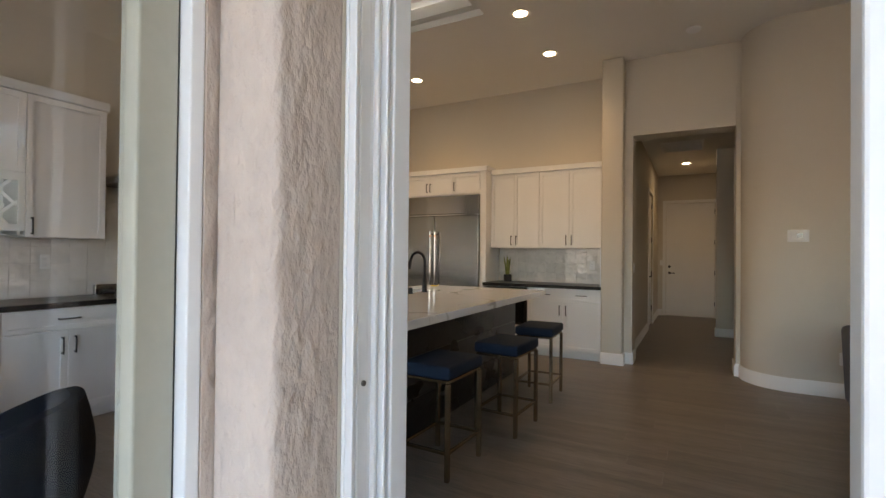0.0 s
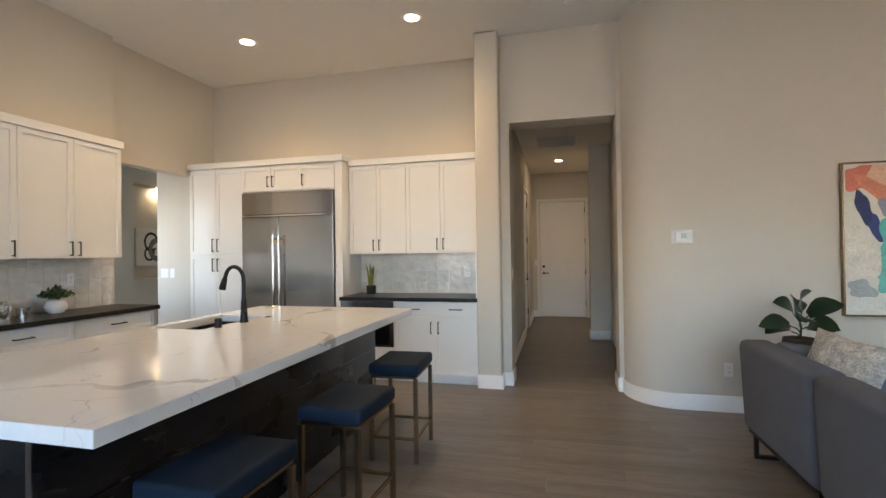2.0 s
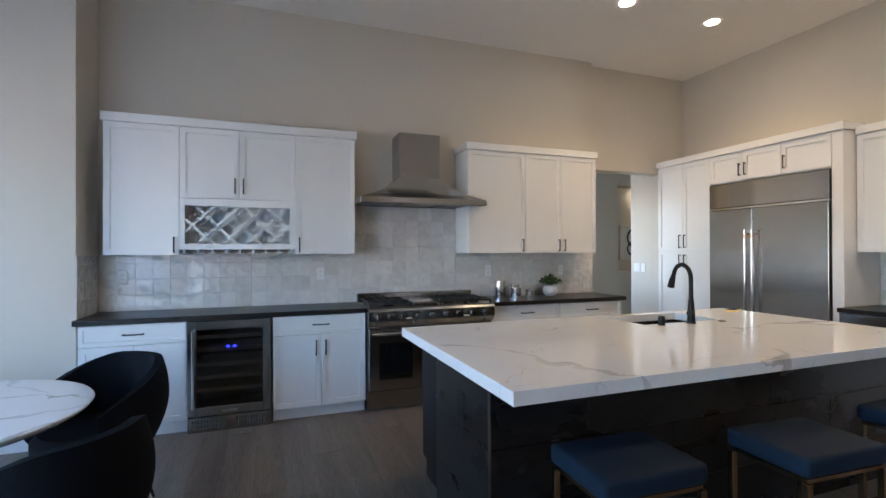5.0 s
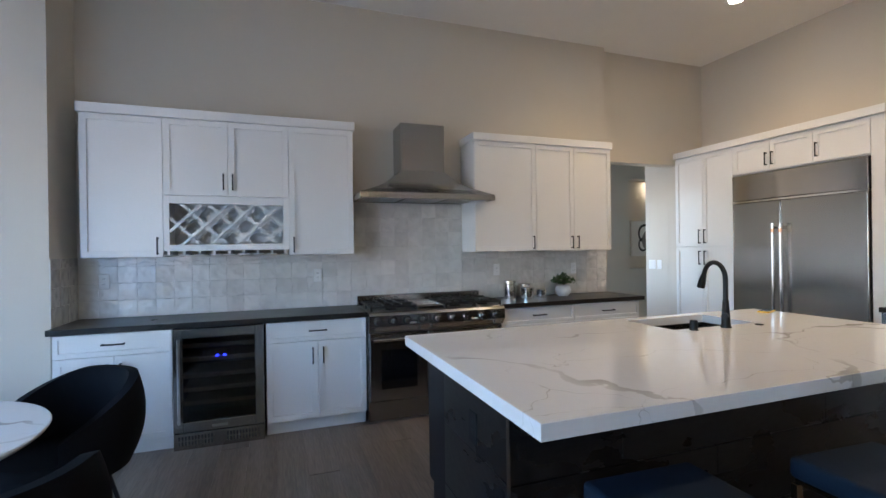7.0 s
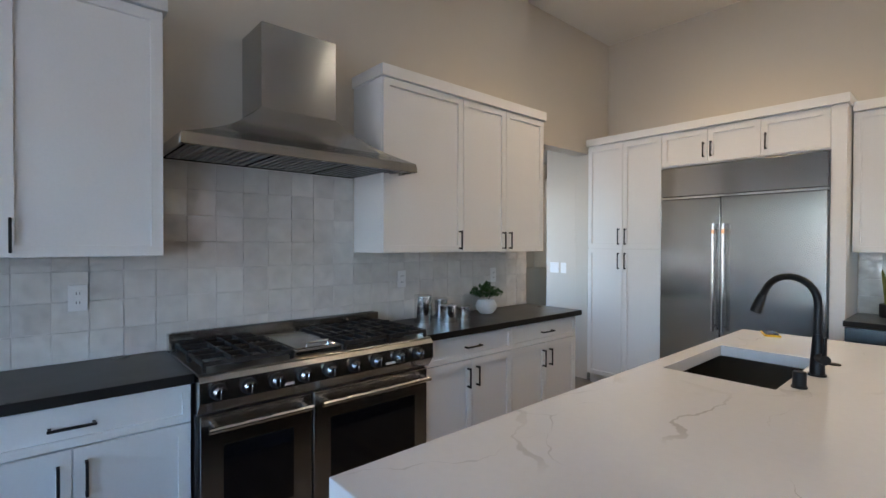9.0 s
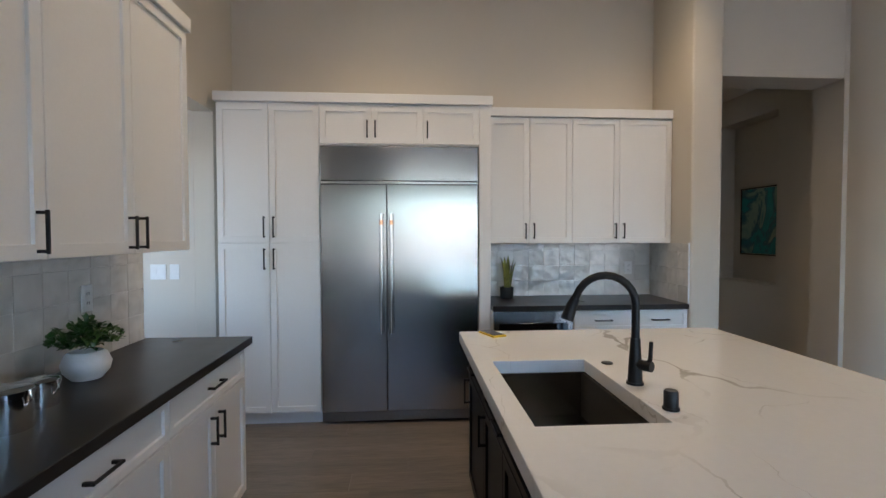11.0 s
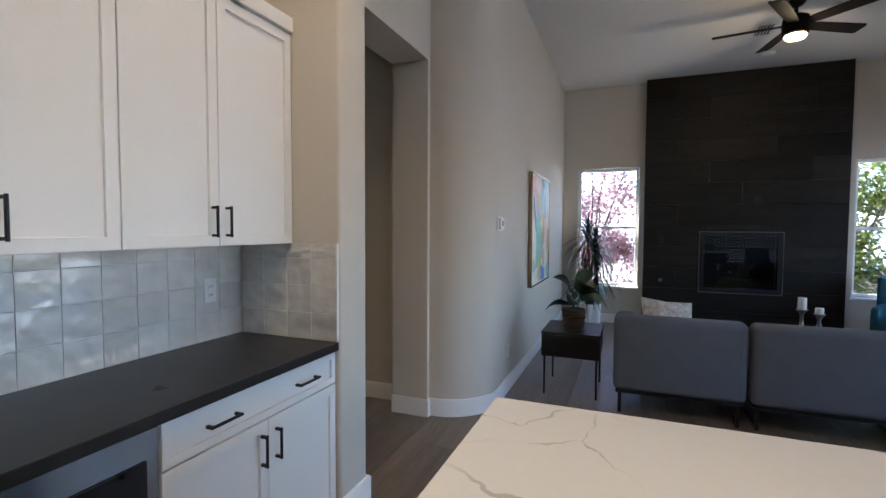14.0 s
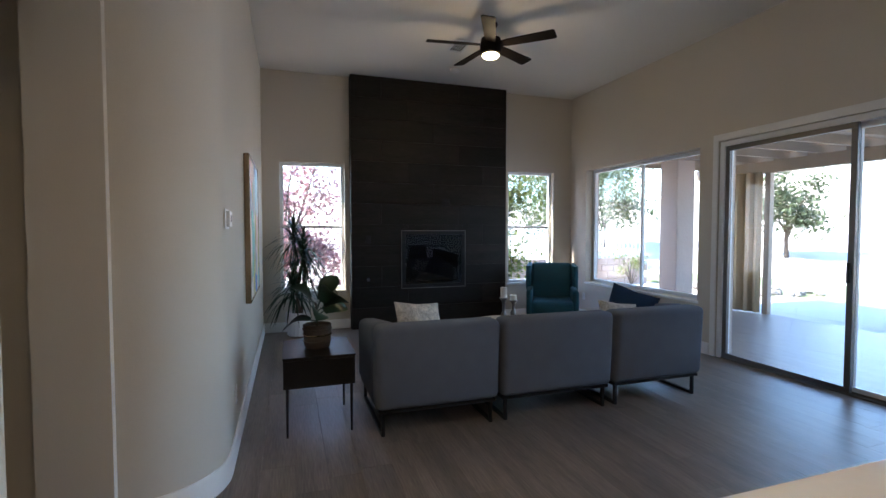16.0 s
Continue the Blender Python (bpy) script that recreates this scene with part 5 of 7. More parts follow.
part("display", bm, DARKSTEEL, bd, "grey display")
ky = thing("gas_key_valve", pose(4.795, 4.12, 0.72, 0, 0, -90), "round chrome gas key valve on dark tile", "valve")
bm = bmesh.new()
cyl(bm, (0, -0.006, 0), 0.028, 0.006, "y", 20)
cyl(bm, (0, -0.02, 0), 0.008, 0.014, "y", 12)
part("plate", bm, CHROME, ky, "", True)


# ---- ceiling fittings ----
def can_light(x, y, z, watts):
    c = thing("recessed_light", pose(x, y, z), "round white recessed ceiling light switched on", "downlight", "recessed lights")
    bm = bmesh.new()
    lathe(bm, (0, 0, 0), [(0.062, -0.001), (0.066, -0.006), (0.092, -0.004), (0.095, -0.0005)], 32)
    part("trim_ring", bm, TRIM, c, "", True)
    bm = bmesh.new()
    lathe(bm, (0, 0, 0), [(0, -0.003), (0.064, -0.002)], 24)
    part("lens", bm, LIT, c, "glowing lens")
    lamp = new("can_lamp", bpy.data.lights.new("can_lamp", "SPOT"))
    lamp.data.energy, lamp.data.color, lamp.data.shadow_soft_size = watts, (1.0, 0.70, 0.40), 0.05
    lamp.data.spot_size, lamp.data.spot_blend = radians(130), 0.8
    lamp.matrix_world = look((x, y, z - 0.02), (x, y + 0.001, 0))


for x, y in ((-1.40, 4.35), (-1.40, 5.38), (-3.24, 4.35), (-3.24, 5.40)):
    can_light(x, y, CEIL_Z, CAN_W)
can_light(-0.05, 9.9, HALL_Z, CAN_W * 0.5)


def vent(m, w, l, label):
    v = thing("ceiling_vent", m, label, "vent")
    bm = bmesh.new()
    for p in ((-w, w, -l, -l + 0.025), (-w, w, l - 0.025, l), (-w, -w + 0.025, -l + 0.025, l - 0.025), (w - 0.025, w, -l + 0.025, l - 0.025)):
        box(bm, p[0], p[1], p[2], p[3], -0.008, 0, 0.002, 1)
    part("frame", bm, TRIM, v)
    bm = bmesh.new()
    box(bm, -w + 0.025, w - 0.025, -l + 0.025, l - 0.025, -0.002, -0.0005)
    part("backing", bm, BLACKPOT, v)
    n = int((l * 2 - 0.05) / 0.03)
    for i in range(n):
        y = -l + 0.03 + i * 0.03
        bm = bmesh.new()
        box(bm, -w + 0.025, w - 0.025, y, y + 0.008, -0.007, -0.003)
        part("slat", bm, CEIL, v)


vent(pose(-0.08, 8.35, HALL_Z), 0.30, 0.36, "slatted return air vent in the hallway ceiling")
vent(pose(3.38, 3.23, CEIL_Z), 0.18, 0.10, "small slatted supply vent in the ceiling")
for x, y in ((0.09, 5.46), (4.2, 3.0)):
    sd_ = thing("smoke_detector", pose(x, y, CEIL_Z), "round white smoke detector on the ceiling", "detector")
    bm = bmesh.new()
    lathe(bm, (0, 0, 0), [(0.07, 0), (0.07, -0.015), (0.055, -0.03), (0.03, -0.036), (0, -0.037)], 28)
    part("shell", bm, TRIM, sd_, "", True)

# ceiling fan
fan = thing("ceiling_fan", pose(2.72, 3.12, 0), "dark five-blade ceiling fan with a lit bowl", "fan")
bm = bmesh.new()
lathe(bm, (0, 0, 0), [(0, 3.66), (0.075, 3.66), (0.075, 3.64), (0.05, 3.61), (0.016, 3.60), (0.016, 3.52), (0, 3.52)], 24)
part("canopy", bm, FANWOOD, fan, "", True)
bm = bmesh.new()
lathe(bm, (0, 0, 0), [(0, 3.53), (0.06, 3.525), (0.105, 3.50), (0.115, 3.43), (0.108, 3.345), (0.095, 3.335), (0, 3.334)], 28)
part("motor_housing", bm, FANWOOD, fan, "dark bronze motor housing", True)
bm = bmesh.new()
lathe(bm, (0, 0, 0), [(0, 3.333), (0.088, 3.333), (0.09, 3.322), (0.078, 3.305), (0.045, 3.295), (0, 3.292)], 28)
part("light_bowl", bm, LITWHITE, fan, "glowing light bowl", True)
for k in range(5):
    a = radians(82 + 72 * k)
    bm = bmesh.new()
    prof = [(0.10, 0.045), (0.2, 0.058), (0.45, 0.066), (0.68, 0.072), (0.70, 0.055)]
    lo = [bm.verts.new((r, -w, 3.43 + w * 0.22)) for r, w in prof] + [bm.verts.new((r, w, 3.43 - w * 0.22)) for r, w in reversed(prof)]
    hi = [bm.verts.new(v.co + Vector((0, 0, 0.008))) for v in lo]
    bm.faces.new(list(reversed(lo)))
    bm.faces.new(hi)
    for i in range(len(lo)):
        j = (i + 1) % len(lo)
        bm.faces.new((lo[i], lo[j], hi[j], hi[i]))
    bmesh.ops.rotate(bm, verts=bm.verts, cent=(0, 0, 0), matrix=Matrix.Rotation(a, 3, "Z"))
    part("blade", bm, FANWOOD, fan, "dark wooden blade")
fl_ = new("fan_lamp", bpy.data.lights.new("fan_lamp", "POINT"))
fl_.data.energy, fl_.data.color, fl_.data.shadow_soft_size = 0.9, (1.0, 0.74, 0.45), 0.08
fl_.location = (2.72, 3.12, 3.235)
nl = new("niche_lamp", bpy.data.lights.new("niche_lamp", "SPOT"))
nl.data.energy, nl.data.color, nl.data.spot_size, nl.data.spot_blend, nl.data.shadow_soft_size = 0.14, (1.0, 0.66, 0.33), radians(110), 0.7, 0.03
nl.matrix_world = look((-7.36, 8.38, 2.665), (-7.42, 8.38, 1.2))
nd = thing("recessed_light", pose(-7.40, 8.38, 2.68), "small warm recessed light in the passage niche", "downlight")
bm = bmesh.new()
lathe(bm, (0, 0, 0), [(0, -0.003), (0.045, -0.002), (0.055, -0.0005)], 20)
part("lens", bm, LIT, nd, "glowing lens")


# ---- pictures ----
def paint_material(name, stops, scale, seed):
    m = bpy.data.materials.new(name)
    m.use_nodes = True
    n, l = m.node_tree.nodes, m.node_tree.links
    p = n["Principled BSDF"]
    p.inputs["Roughness"].default_value = 0.55
    tc, mp = n.new("ShaderNodeTexCoord"), n.new("ShaderNodeMapping")
    mp.inputs["Location"].default_value = seed
    mp.inputs["Rotation"].default_value = (0, 0.6, 0)
    l.new(tc.outputs["Object"], mp.inputs["Vector"])
    warp = n.new("ShaderNodeTexNoise")
    warp.inputs["Scale"].default_value, warp.inputs["Detail"].default_value, warp.inputs["Distortion"].default_value = scale, 3.0, 1.2
    l.new(mp.outputs[0], warp.inputs["Vector"])
    ramp = n.new("ShaderNodeValToRGB")
    ramp.color_ramp.interpolation = "EASE"
    el = ramp.color_ramp.elements
    el[0].position, el[0].color = stops[0][0], (*stops[0][1], 1)
    el[1].position, el[1].color = stops[-1][0], (*stops[-1][1], 1)
    for pos, c in stops[1:-1]:
        e = el.new(pos)
        e.color = (*c, 1)
    l.new(warp.outputs["Fac"], ramp.inputs[0])
    l.new(ramp.outputs[0], p.inputs["Base Color"])
    fine, bp = n.new("ShaderNodeTexNoise"), n.new("ShaderNodeBump")
    fine.inputs["Scale"].default_value = 40
    bp.inputs["Strength"].default_value, bp.inputs["Distance"].default_value = 0.4, 0.01
    l.new(tc.outputs["Object"], fine.inputs["Vector"])
    l.new(fine.outputs["Fac"], bp.inputs["Height"])
    l.new(bp.outputs[0], p.inputs["Normal"])
    return m


def framed(name, m, w, h, label, canvas, frame_mat, depth=0.045, fw=0.012):
    ob = thing(name, m, label, "picture")
    bm = bmesh.new()
    for p in ((-w / 2, w / 2, -h / 2, -h / 2 + fw), (-w / 2, w / 2, h / 2 - fw, h / 2), (-w / 2, -w / 2 + fw, -h / 2 + fw, h / 2 - fw), (w / 2 - fw, w / 2, -h / 2 + fw, h / 2 - fw)):
        box(bm, p[0], p[1], -depth, 0, p[2], p[3], 0.001, 1)
    part("frame", bm, frame_mat, ob)
    bm = bmesh.new()
    box(bm, -w / 2 + fw + 0.004, w / 2 - fw - 0.004, -depth + 0.008, -0.002, -h / 2 + fw + 0.004, h / 2 - fw - 0.004)
    cv = part("canvas", bm, canvas, ob)
    return ob, cv


CREAM = material("cream_canvas", (0.74, 0.68, 0.58), 0.7, vary=0.1, scale=3, fine=30, bump=0.15)
AX0, AX1, AZ0, AZ1 = 2.156, 3.30, 0.835, 2.07
art, cv = framed("abstract_painting", pose((AX0 + AX1) / 2, AY - 0.002, (AZ0 + AZ1) / 2), AX1 - AX0, AZ1 - AZ0, "colourful abstract painting in a thin gold frame", CREAM, GOLD)


def stroke(parent, cx, cz, rx, rz, color, seed, y, rough=0.28, tilt=0.0, n=40):
    """An uneven dab of paint on a canvas, about 2 mm thick."""
    r = random.Random(seed)
    ph = [r.uniform(0, 6.28) for _ in range(5)]
    m = material("paint_dab", color, 0.45, vary=0.3, scale=9, fine=50, bump=0.4)
    bm = bmesh.new()
    ring = []
    for i in range(n):
        a = 2 * math.pi * i / n
        k = 1 + rough * sum(math.sin((j + 2) * a + ph[j]) / (j + 1.5) for j in range(5))
        px, pz = rx * k * math.cos(a), rz * k * math.sin(a)
        x, z = cx + px * math.cos(tilt) - pz * math.sin(tilt), cz + px * math.sin(tilt) + pz * math.cos(tilt)
        ring.append((max(-0.545, min(0.545, x)), max(-0.59, min(0.59, z))))
    lo = [bm.verts.new((x, y, z)) for x, z in ring]
    c = bm.verts.new((cx, y, cz))
    for i in range(n):
        bm.faces.new((lo[i], lo[(i + 1) % n], c))
    part("paint_dab", bm, m, parent)


dabs = [(-0.44, 0.50, 0.12, 0.12, (0.72, 0.20, 0.13), 1, 0.2), (-0.18, 0.50, 0.22, 0.15, (0.82, 0.50, 0.34), 2, -0.2), (-0.24, 0.32, 0.24, 0.08, (0.74, 0.26, 0.15), 3, -0.7),
        (-0.20, 0.20, 0.14, 0.07, (0.30, 0.29, 0.36), 4, -0.6), (-0.41, 0.22, 0.055, 0.16, (0.02, 0.03, 0.13), 5, 0.3), (-0.34, 0.08, 0.05, 0.09, (0.03, 0.05, 0.20), 6, 0.3),
        (-0.16, -0.04, 0.17, 0.20, (0.10, 0.47, 0.42), 7, -0.4), (-0.22, -0.26, 0.12, 0.20, (0.16, 0.52, 0.46), 8, -0.5), (-0.44, -0.12, 0.11, 0.20, (0.78, 0.71, 0.60), 9, 0.1),
        (-0.45, -0.40, 0.10, 0.07, (0.42, 0.44, 0.42), 10, 0.0), (-0.36, -0.52, 0.17, 0.06, (0.76, 0.75, 0.66), 11, 0.1), (-0.16, 0.32, 0.08, 0.09, (0.44, 0.40, 0.08), 12, -0.5)]
more = [(0.02, 0.36, 0.09, 0.30, (0.36, 0.39, 0.35), 21, -0.35), (0.10, 0.55, 0.14, 0.06, (0.05, 0.09, 0.18), 22, -0.5), (0.24, 0.36, 0.10, 0.26, (0.22, 0.50, 0.62), 23, -0.15),
        (0.42, 0.40, 0.12, 0.22, (0.50, 0.60, 0.62), 24, 0.1), (0.12, -0.02, 0.09, 0.22, (0.46, 0.44, 0.06), 25, -0.3), (0.02, -0.22, 0.08, 0.28, (0.30, 0.27, 0.05), 26, -0.6),
        (-0.10, -0.42, 0.10, 0.20, (0.46, 0.45, 0.07), 27, -0.4), (0.26, -0.02, 0.08, 0.22, (0.80, 0.48, 0.42), 28, 0.1), (0.12, -0.30, 0.10, 0.14, (0.36, 0.38, 0.46), 29, 0.3),
        (0.10, -0.52, 0.17, 0.10, (0.04, 0.20, 0.62), 30, 0.2), (0.33, -0.34, 0.11, 0.20, (0.68, 0.62, 0.52), 31, -0.2), (0.46, -0.20, 0.09, 0.24, (0.36, 0.34, 0.05), 32, 0.1), (0.44, -0.50, 0.12, 0.10, (0.12, 0.44, 0.42), 33, 0.3)]
for i, (cx, cz, rx, rz, c, seed, tilt) in enumerate(dabs + more):
    stroke(cv, cx, cz, rx, rz, c, seed, -0.0375 - 0.0003 * i, tilt=tilt)

teal = paint_material("teal_painting", [(0.30, (0.01, 0.10, 0.13)), (0.45, (0.02, 0.30, 0.32)), (0.52, (0.03, 0.16, 0.20)), (0.6, (0.25, 0.42, 0.36)), (0.75, (0.02, 0.22, 0.26))], 2.6, (3, 1, 2))
framed("teal_painting", pose(0.950, 7.36, 1.61, 0, 0, -90), 0.78, 0.78, "dark teal abstract painting in the hallway niche", teal, BLACK, 0.03)
ring_art, rc = framed("line_art_print", pose(-7.498, 8.30, 1.57, 0, 0, 90), 0.72, 0.69, "white art print with looping black lines", CERAMIC, CERAMIC, 0.03)
for cx, cz, r, w, mt in ((-0.03, 0.10, 0.14, 0.045, BLACKPOT), (-0.07, -0.12, 0.10, 0.04, BLACKPOT), (0.10, -0.04, 0.15, 0.10, DARKSTEEL)):
    bm = bmesh.new()
    tube(bm, [(cx + r * math.cos(a / 4), -0.023, cz + r * 1.15 * math.sin(a / 4)) for a in range(23)], w * 0.5, 6)
    for v in bm.verts:
        v.co.y = -0.0225 + (v.co.y + 0.023) * 0.08
    part("ink_line", bm, mt, rc, "thick ink line")

# ---- fireplace ----
fp = thing("fireplace", pose(4.97, 3.14, 0), "floor-to-ceiling dark tiled fireplace with a gas firebox", "fireplace")


def fpl(bm):
    bmesh.ops.translate(bm, verts=bm.verts, vec=(-4.97, -3.14, 0))
    return bm


FY0, FY1 = 1.92, 4.36
HB = (2.66, 3.58, 0.62, 1.39)
bm = wall_mesh("y", FY0, FY1, 4.815, 4.968, 0.0, 3.655, [(HB[0], HB[1], HB[2], HB[3])])
part("core", fpl(bm), DARKGROUT, fp)
row_h = 3.655 / 12
for r in range(12):
    z0, z1 = r * row_h, (r + 1) * row_h - 0.002
    off = (0.0, 0.4, 0.8)[r % 3]
    ed = [FY0] + [e for e in (FY0 + off, FY0 + off + 1.2, FY0 + off + 2.4) if FY0 + 0.05 < e < FY1 - 0.05] + [FY1]
    for a, b in zip(ed, ed[1:]):
        segs = [(a, b, z0, z1)]
        if z1 > HB[2] and z0 < HB[3]:
            segs = []
            if a < HB[0]:
                segs.append((a, min(b, HB[0]), z0, z1))
            if b > HB[1]:
                segs.append((max(a, HB[1]), b, z0, z1))
            ov = (max(a, HB[0]), min(b, HB[1]))
            if ov[1] > ov[0]:
                if z0 < HB[2]:
                    segs.append((*ov, z0, HB[2]))
                if z1 > HB[3]:
                    segs.append((*ov, HB[3], z1))
        for p, q, s, t in segs:
            if q - p > 0.01 and t - s > 0.01:
                bm = bmesh.new()
                box(bm, 4.797, 4.8148, p + 0.001, q - 0.001, s, t, 0.001, 1)
                part("tile", fpl(bm), HEARTHTILE, fp)
bm = bmesh.new()
bars(bm, "y", 2.62, 3.62, 0.577, 1.43, 4.785, 4.7965, 0.055, 0.003)
fbx = part("firebox_surround", fpl(bm), BLACK, fp, "black metal firebox frame")
bm = bmesh.new()
bars(bm, "y", 2.612, 3.628, 0.569, 1.438, 4.780, 4.792, 0.008, 0.0)
part("edge_trim", fpl(bm), BRONZEFRAME, fp, "thin bronze trim")
bm = bmesh.new()
box(bm, 4.80, 4.806, 2.672, 3.568, 0.64, 1.38)
part("fire_glass", fpl(bm), SMOKED, fp, "dark firebox glass")
bm = bmesh.new()
box(bm, 4.95, 4.965, 2.67, 3.57, 0.63, 1.385)
box(bm, 4.81, 4.95, 2.67, 3.57, 0.622, 0.64)
part("firebox_lining", fpl(bm), DARKGROUT, fp)
bm = bmesh.new()
for k in range(3):
    tube(bm, [(4.90, 2.85 + 0.1 * k, 0.67 + 0.03 * k), (4.88, 3.1 + 0.05 * k, 0.70 + 0.03 * k), (4.90, 3.38 - 0.03 * k, 0.68 + 0.04 * k)], 0.032, 8)
part("log", fpl(bm), BARK, fp, "pale ceramic logs", True)
bm = bmesh.new()
box(bm, 4.83, 4.845, 2.72, 3.52, 0.662, 0.675)
part("burner_bar", fpl(bm), GOLD, fp, "burner rail")


# ---- living room furniture ----
def cushion_box(bm, x0, x1, y0, y1, z0, z1, r, seg=4):
    box(bm, x0, x1, y0, y1, z0, z1, r, seg)


def sofa_module(y0, y1, label, arm=None):
    s = thing("sofa_module", pose(1.60, (y0 + y1) / 2, 0), label, "sofa", "sectional sofa")
    h = (y1 - y0) / 2 - 0.004
    bm = bmesh.new()
    cushion_box(bm, -0.47, -0.27, -h, h, 0.19, 0.785, 0.05, 5)
    for v in bm.verts:
        if v.co.z > 0.5:
            v.co.x += (v.co.z - 0.5) * -0.10
    part("backrest", bm, SOFA, s, "grey woven backrest", True)
    bm = bmesh.new()
    cushion_box(bm, -0.28, 0.42, -h + (0.16 if arm == "s" else 0), h - (0.16 if arm == "n" else 0), 0.19, 0.44, 0.045, 4)
    part("seat_cushion", bm, SOFA, s, "grey woven seat", True)
    if arm:
        a0, a1 = (h - 0.17, h) if arm == "n" else (-h, -h + 0.17)
        bm = bmesh.new()
        cushion_box(bm, -0.29, 0.42, a0, a1, 0.19, 0.775, 0.05, 5)
        for v in bm.verts:
            if v.co.x > 0.1 and v.co.z > 0.5:
                v.co.z -= 0.10 * (v.co.x - 0.1) / 0.32
        part("arm", bm, SOFA, s, "grey woven side arm", True)
    bm = bmesh.new()
    box(bm, -0.44, 0.40, -h + 0.02, h - 0.02, 0.165, 0.189, 0.003, 1)
    part("base_frame", bm, BLACK, s)
    for y in (-h + 0.04, h - 0.065):
        bm = bmesh.new()
        for x in (-0.42, 0.36):
            box(bm, x, x + 0.025, y, y + 0.025, 0.0, 0.165, 0.002, 1)
        box(bm, -0.395, 0.36, y, y + 0.025, 0.0, 0.025, 0.002, 1)
        part("sled_leg", bm, BLACK, s, "black metal sled leg")
    return s


sofa_module(3.735, 4.665, "grey sectional sofa end module with an arm", "n")
sofa_module(2.735, 3.725, "grey sectional sofa middle module")
sofa_module(1.80, 2.725, "grey sectional sofa end module near the patio door", "s")


def pillow(m, w, mat, label):
    p = thing("throw_pillow", m, label, "pillow", "throw pillows")
    bm = bmesh.new()
    n = 10
    g = {}
    for s in (1, -1):
        for i in range(n + 1):
            for j in range(n + 1):
                u, v = i / n * 2 - 1, j / n * 2 - 1
                edge = i in (0, n) or j in (0, n)
                if edge and s < 0:
                    g[i, j, s] = g[i, j, 1]
                    continue
                th_ = 0.085 * ((1 - u * u) * (1 - v * v)) ** 0.45
                pull = 1 - 0.10 * (1 - abs(u * v)) * (abs(u) ** 4 + abs(v) ** 4) * 0.8
                g[i, j, s] = bm.verts.new((u * w / 2 * pull, s * th_, v * w / 2 * pull))
    for s in (1, -1):
        for i in range(n):
            for j in range(n):
                f = [g[i, j, s], g[i + 1, j, s], g[i + 1, j + 1, s], g[i, j + 1, s]]
                bm.faces.new(f if s > 0 else list(reversed(f)))
    part("cover", bm, mat, p, "", True)


pillow(pose(1.50, 4.25, 0.66, -20, 7, -66), 0.45, PATTERNFAB, "cream and grey patterned throw pillow on the sofa")
pillow(pose(1.66, 2.14, 0.67, -24, 18, -130), 0.44, NAVYFAB, "navy throw pillow tilted in the sofa corner")
pillow(pose(1.50, 2.38, 0.60, -24, 8, -95), 0.40, PATTERNFAB, "cream and grey patterned throw pillow on the sofa")

# side table
stb = thing("side_table", pose(1.63, 5.02, 0), "black wooden side table with a drawer and thin legs", "side table")
bm = bmesh.new()
box(bm, -0.28, 0.28, -0.245, 0.245, 0.345, 0.548, 0.004, 2)
part("case", bm, DARKWOOD, stb)
bm = bmesh.new()
box(bm, -0.285, 0.285, -0.25, 0.25, 0.5482, 0.562, 0.003, 1)
part("tabletop", bm, DARKWOOD, stb, "thin black top")
bm = bmesh.new()
box(bm, -0.289, -0.2802, -0.235, 0.235, 0.355, 0.54, 0.002, 1)
part("drawer_front", bm, DARKWOOD, stb)
for x in (-0.255, 0.255):
    for y in (-0.22, 0.22):
        bm = bmesh.new()
        cyl(bm, (x, y, 0), 0.008, 0.345, "z", 10, 0.011)
        part("leg", bm, BLACK, stb, "thin black metal leg", True)

# fiddle-leaf plant on the side table
fd = thing("rubber_plant", pose(1.63, 5.02, 0.562), "large-leaved green plant in a dark woven basket", "plant")
bm = bmesh.new()
lathe(bm, (0, 0, 0), [(0, 0), (0.085, 0), (0.095, 0.02), (0.105, 0.17), (0.098, 0.175), (0.095, 0.15), (0, 0.15)], 28)
bk = part("basket", bm, BASKET, fd, "dark woven basket", True)
for z in (0.05, 0.10, 0.14):
    bm = bmesh.new()
    rr = 0.096 + 0.06 * z
    tube(bm, [(rr * math.cos(a * math.pi / 16), rr * math.sin(a * math.pi / 16), z) for a in range(33)], 0.006, 6)
    part("rope_band", bm, GOLD if z == 0.10 else BASKET, bk, "", True)
bm = bmesh.new()
tube(bm, [(0, 0, 0.14), (0.01, 0.0, 0.24), (0.0, 0.01, 0.34)], 0.009, 8, 0.006)
part("stem", bm, BARK, fd, "", True)
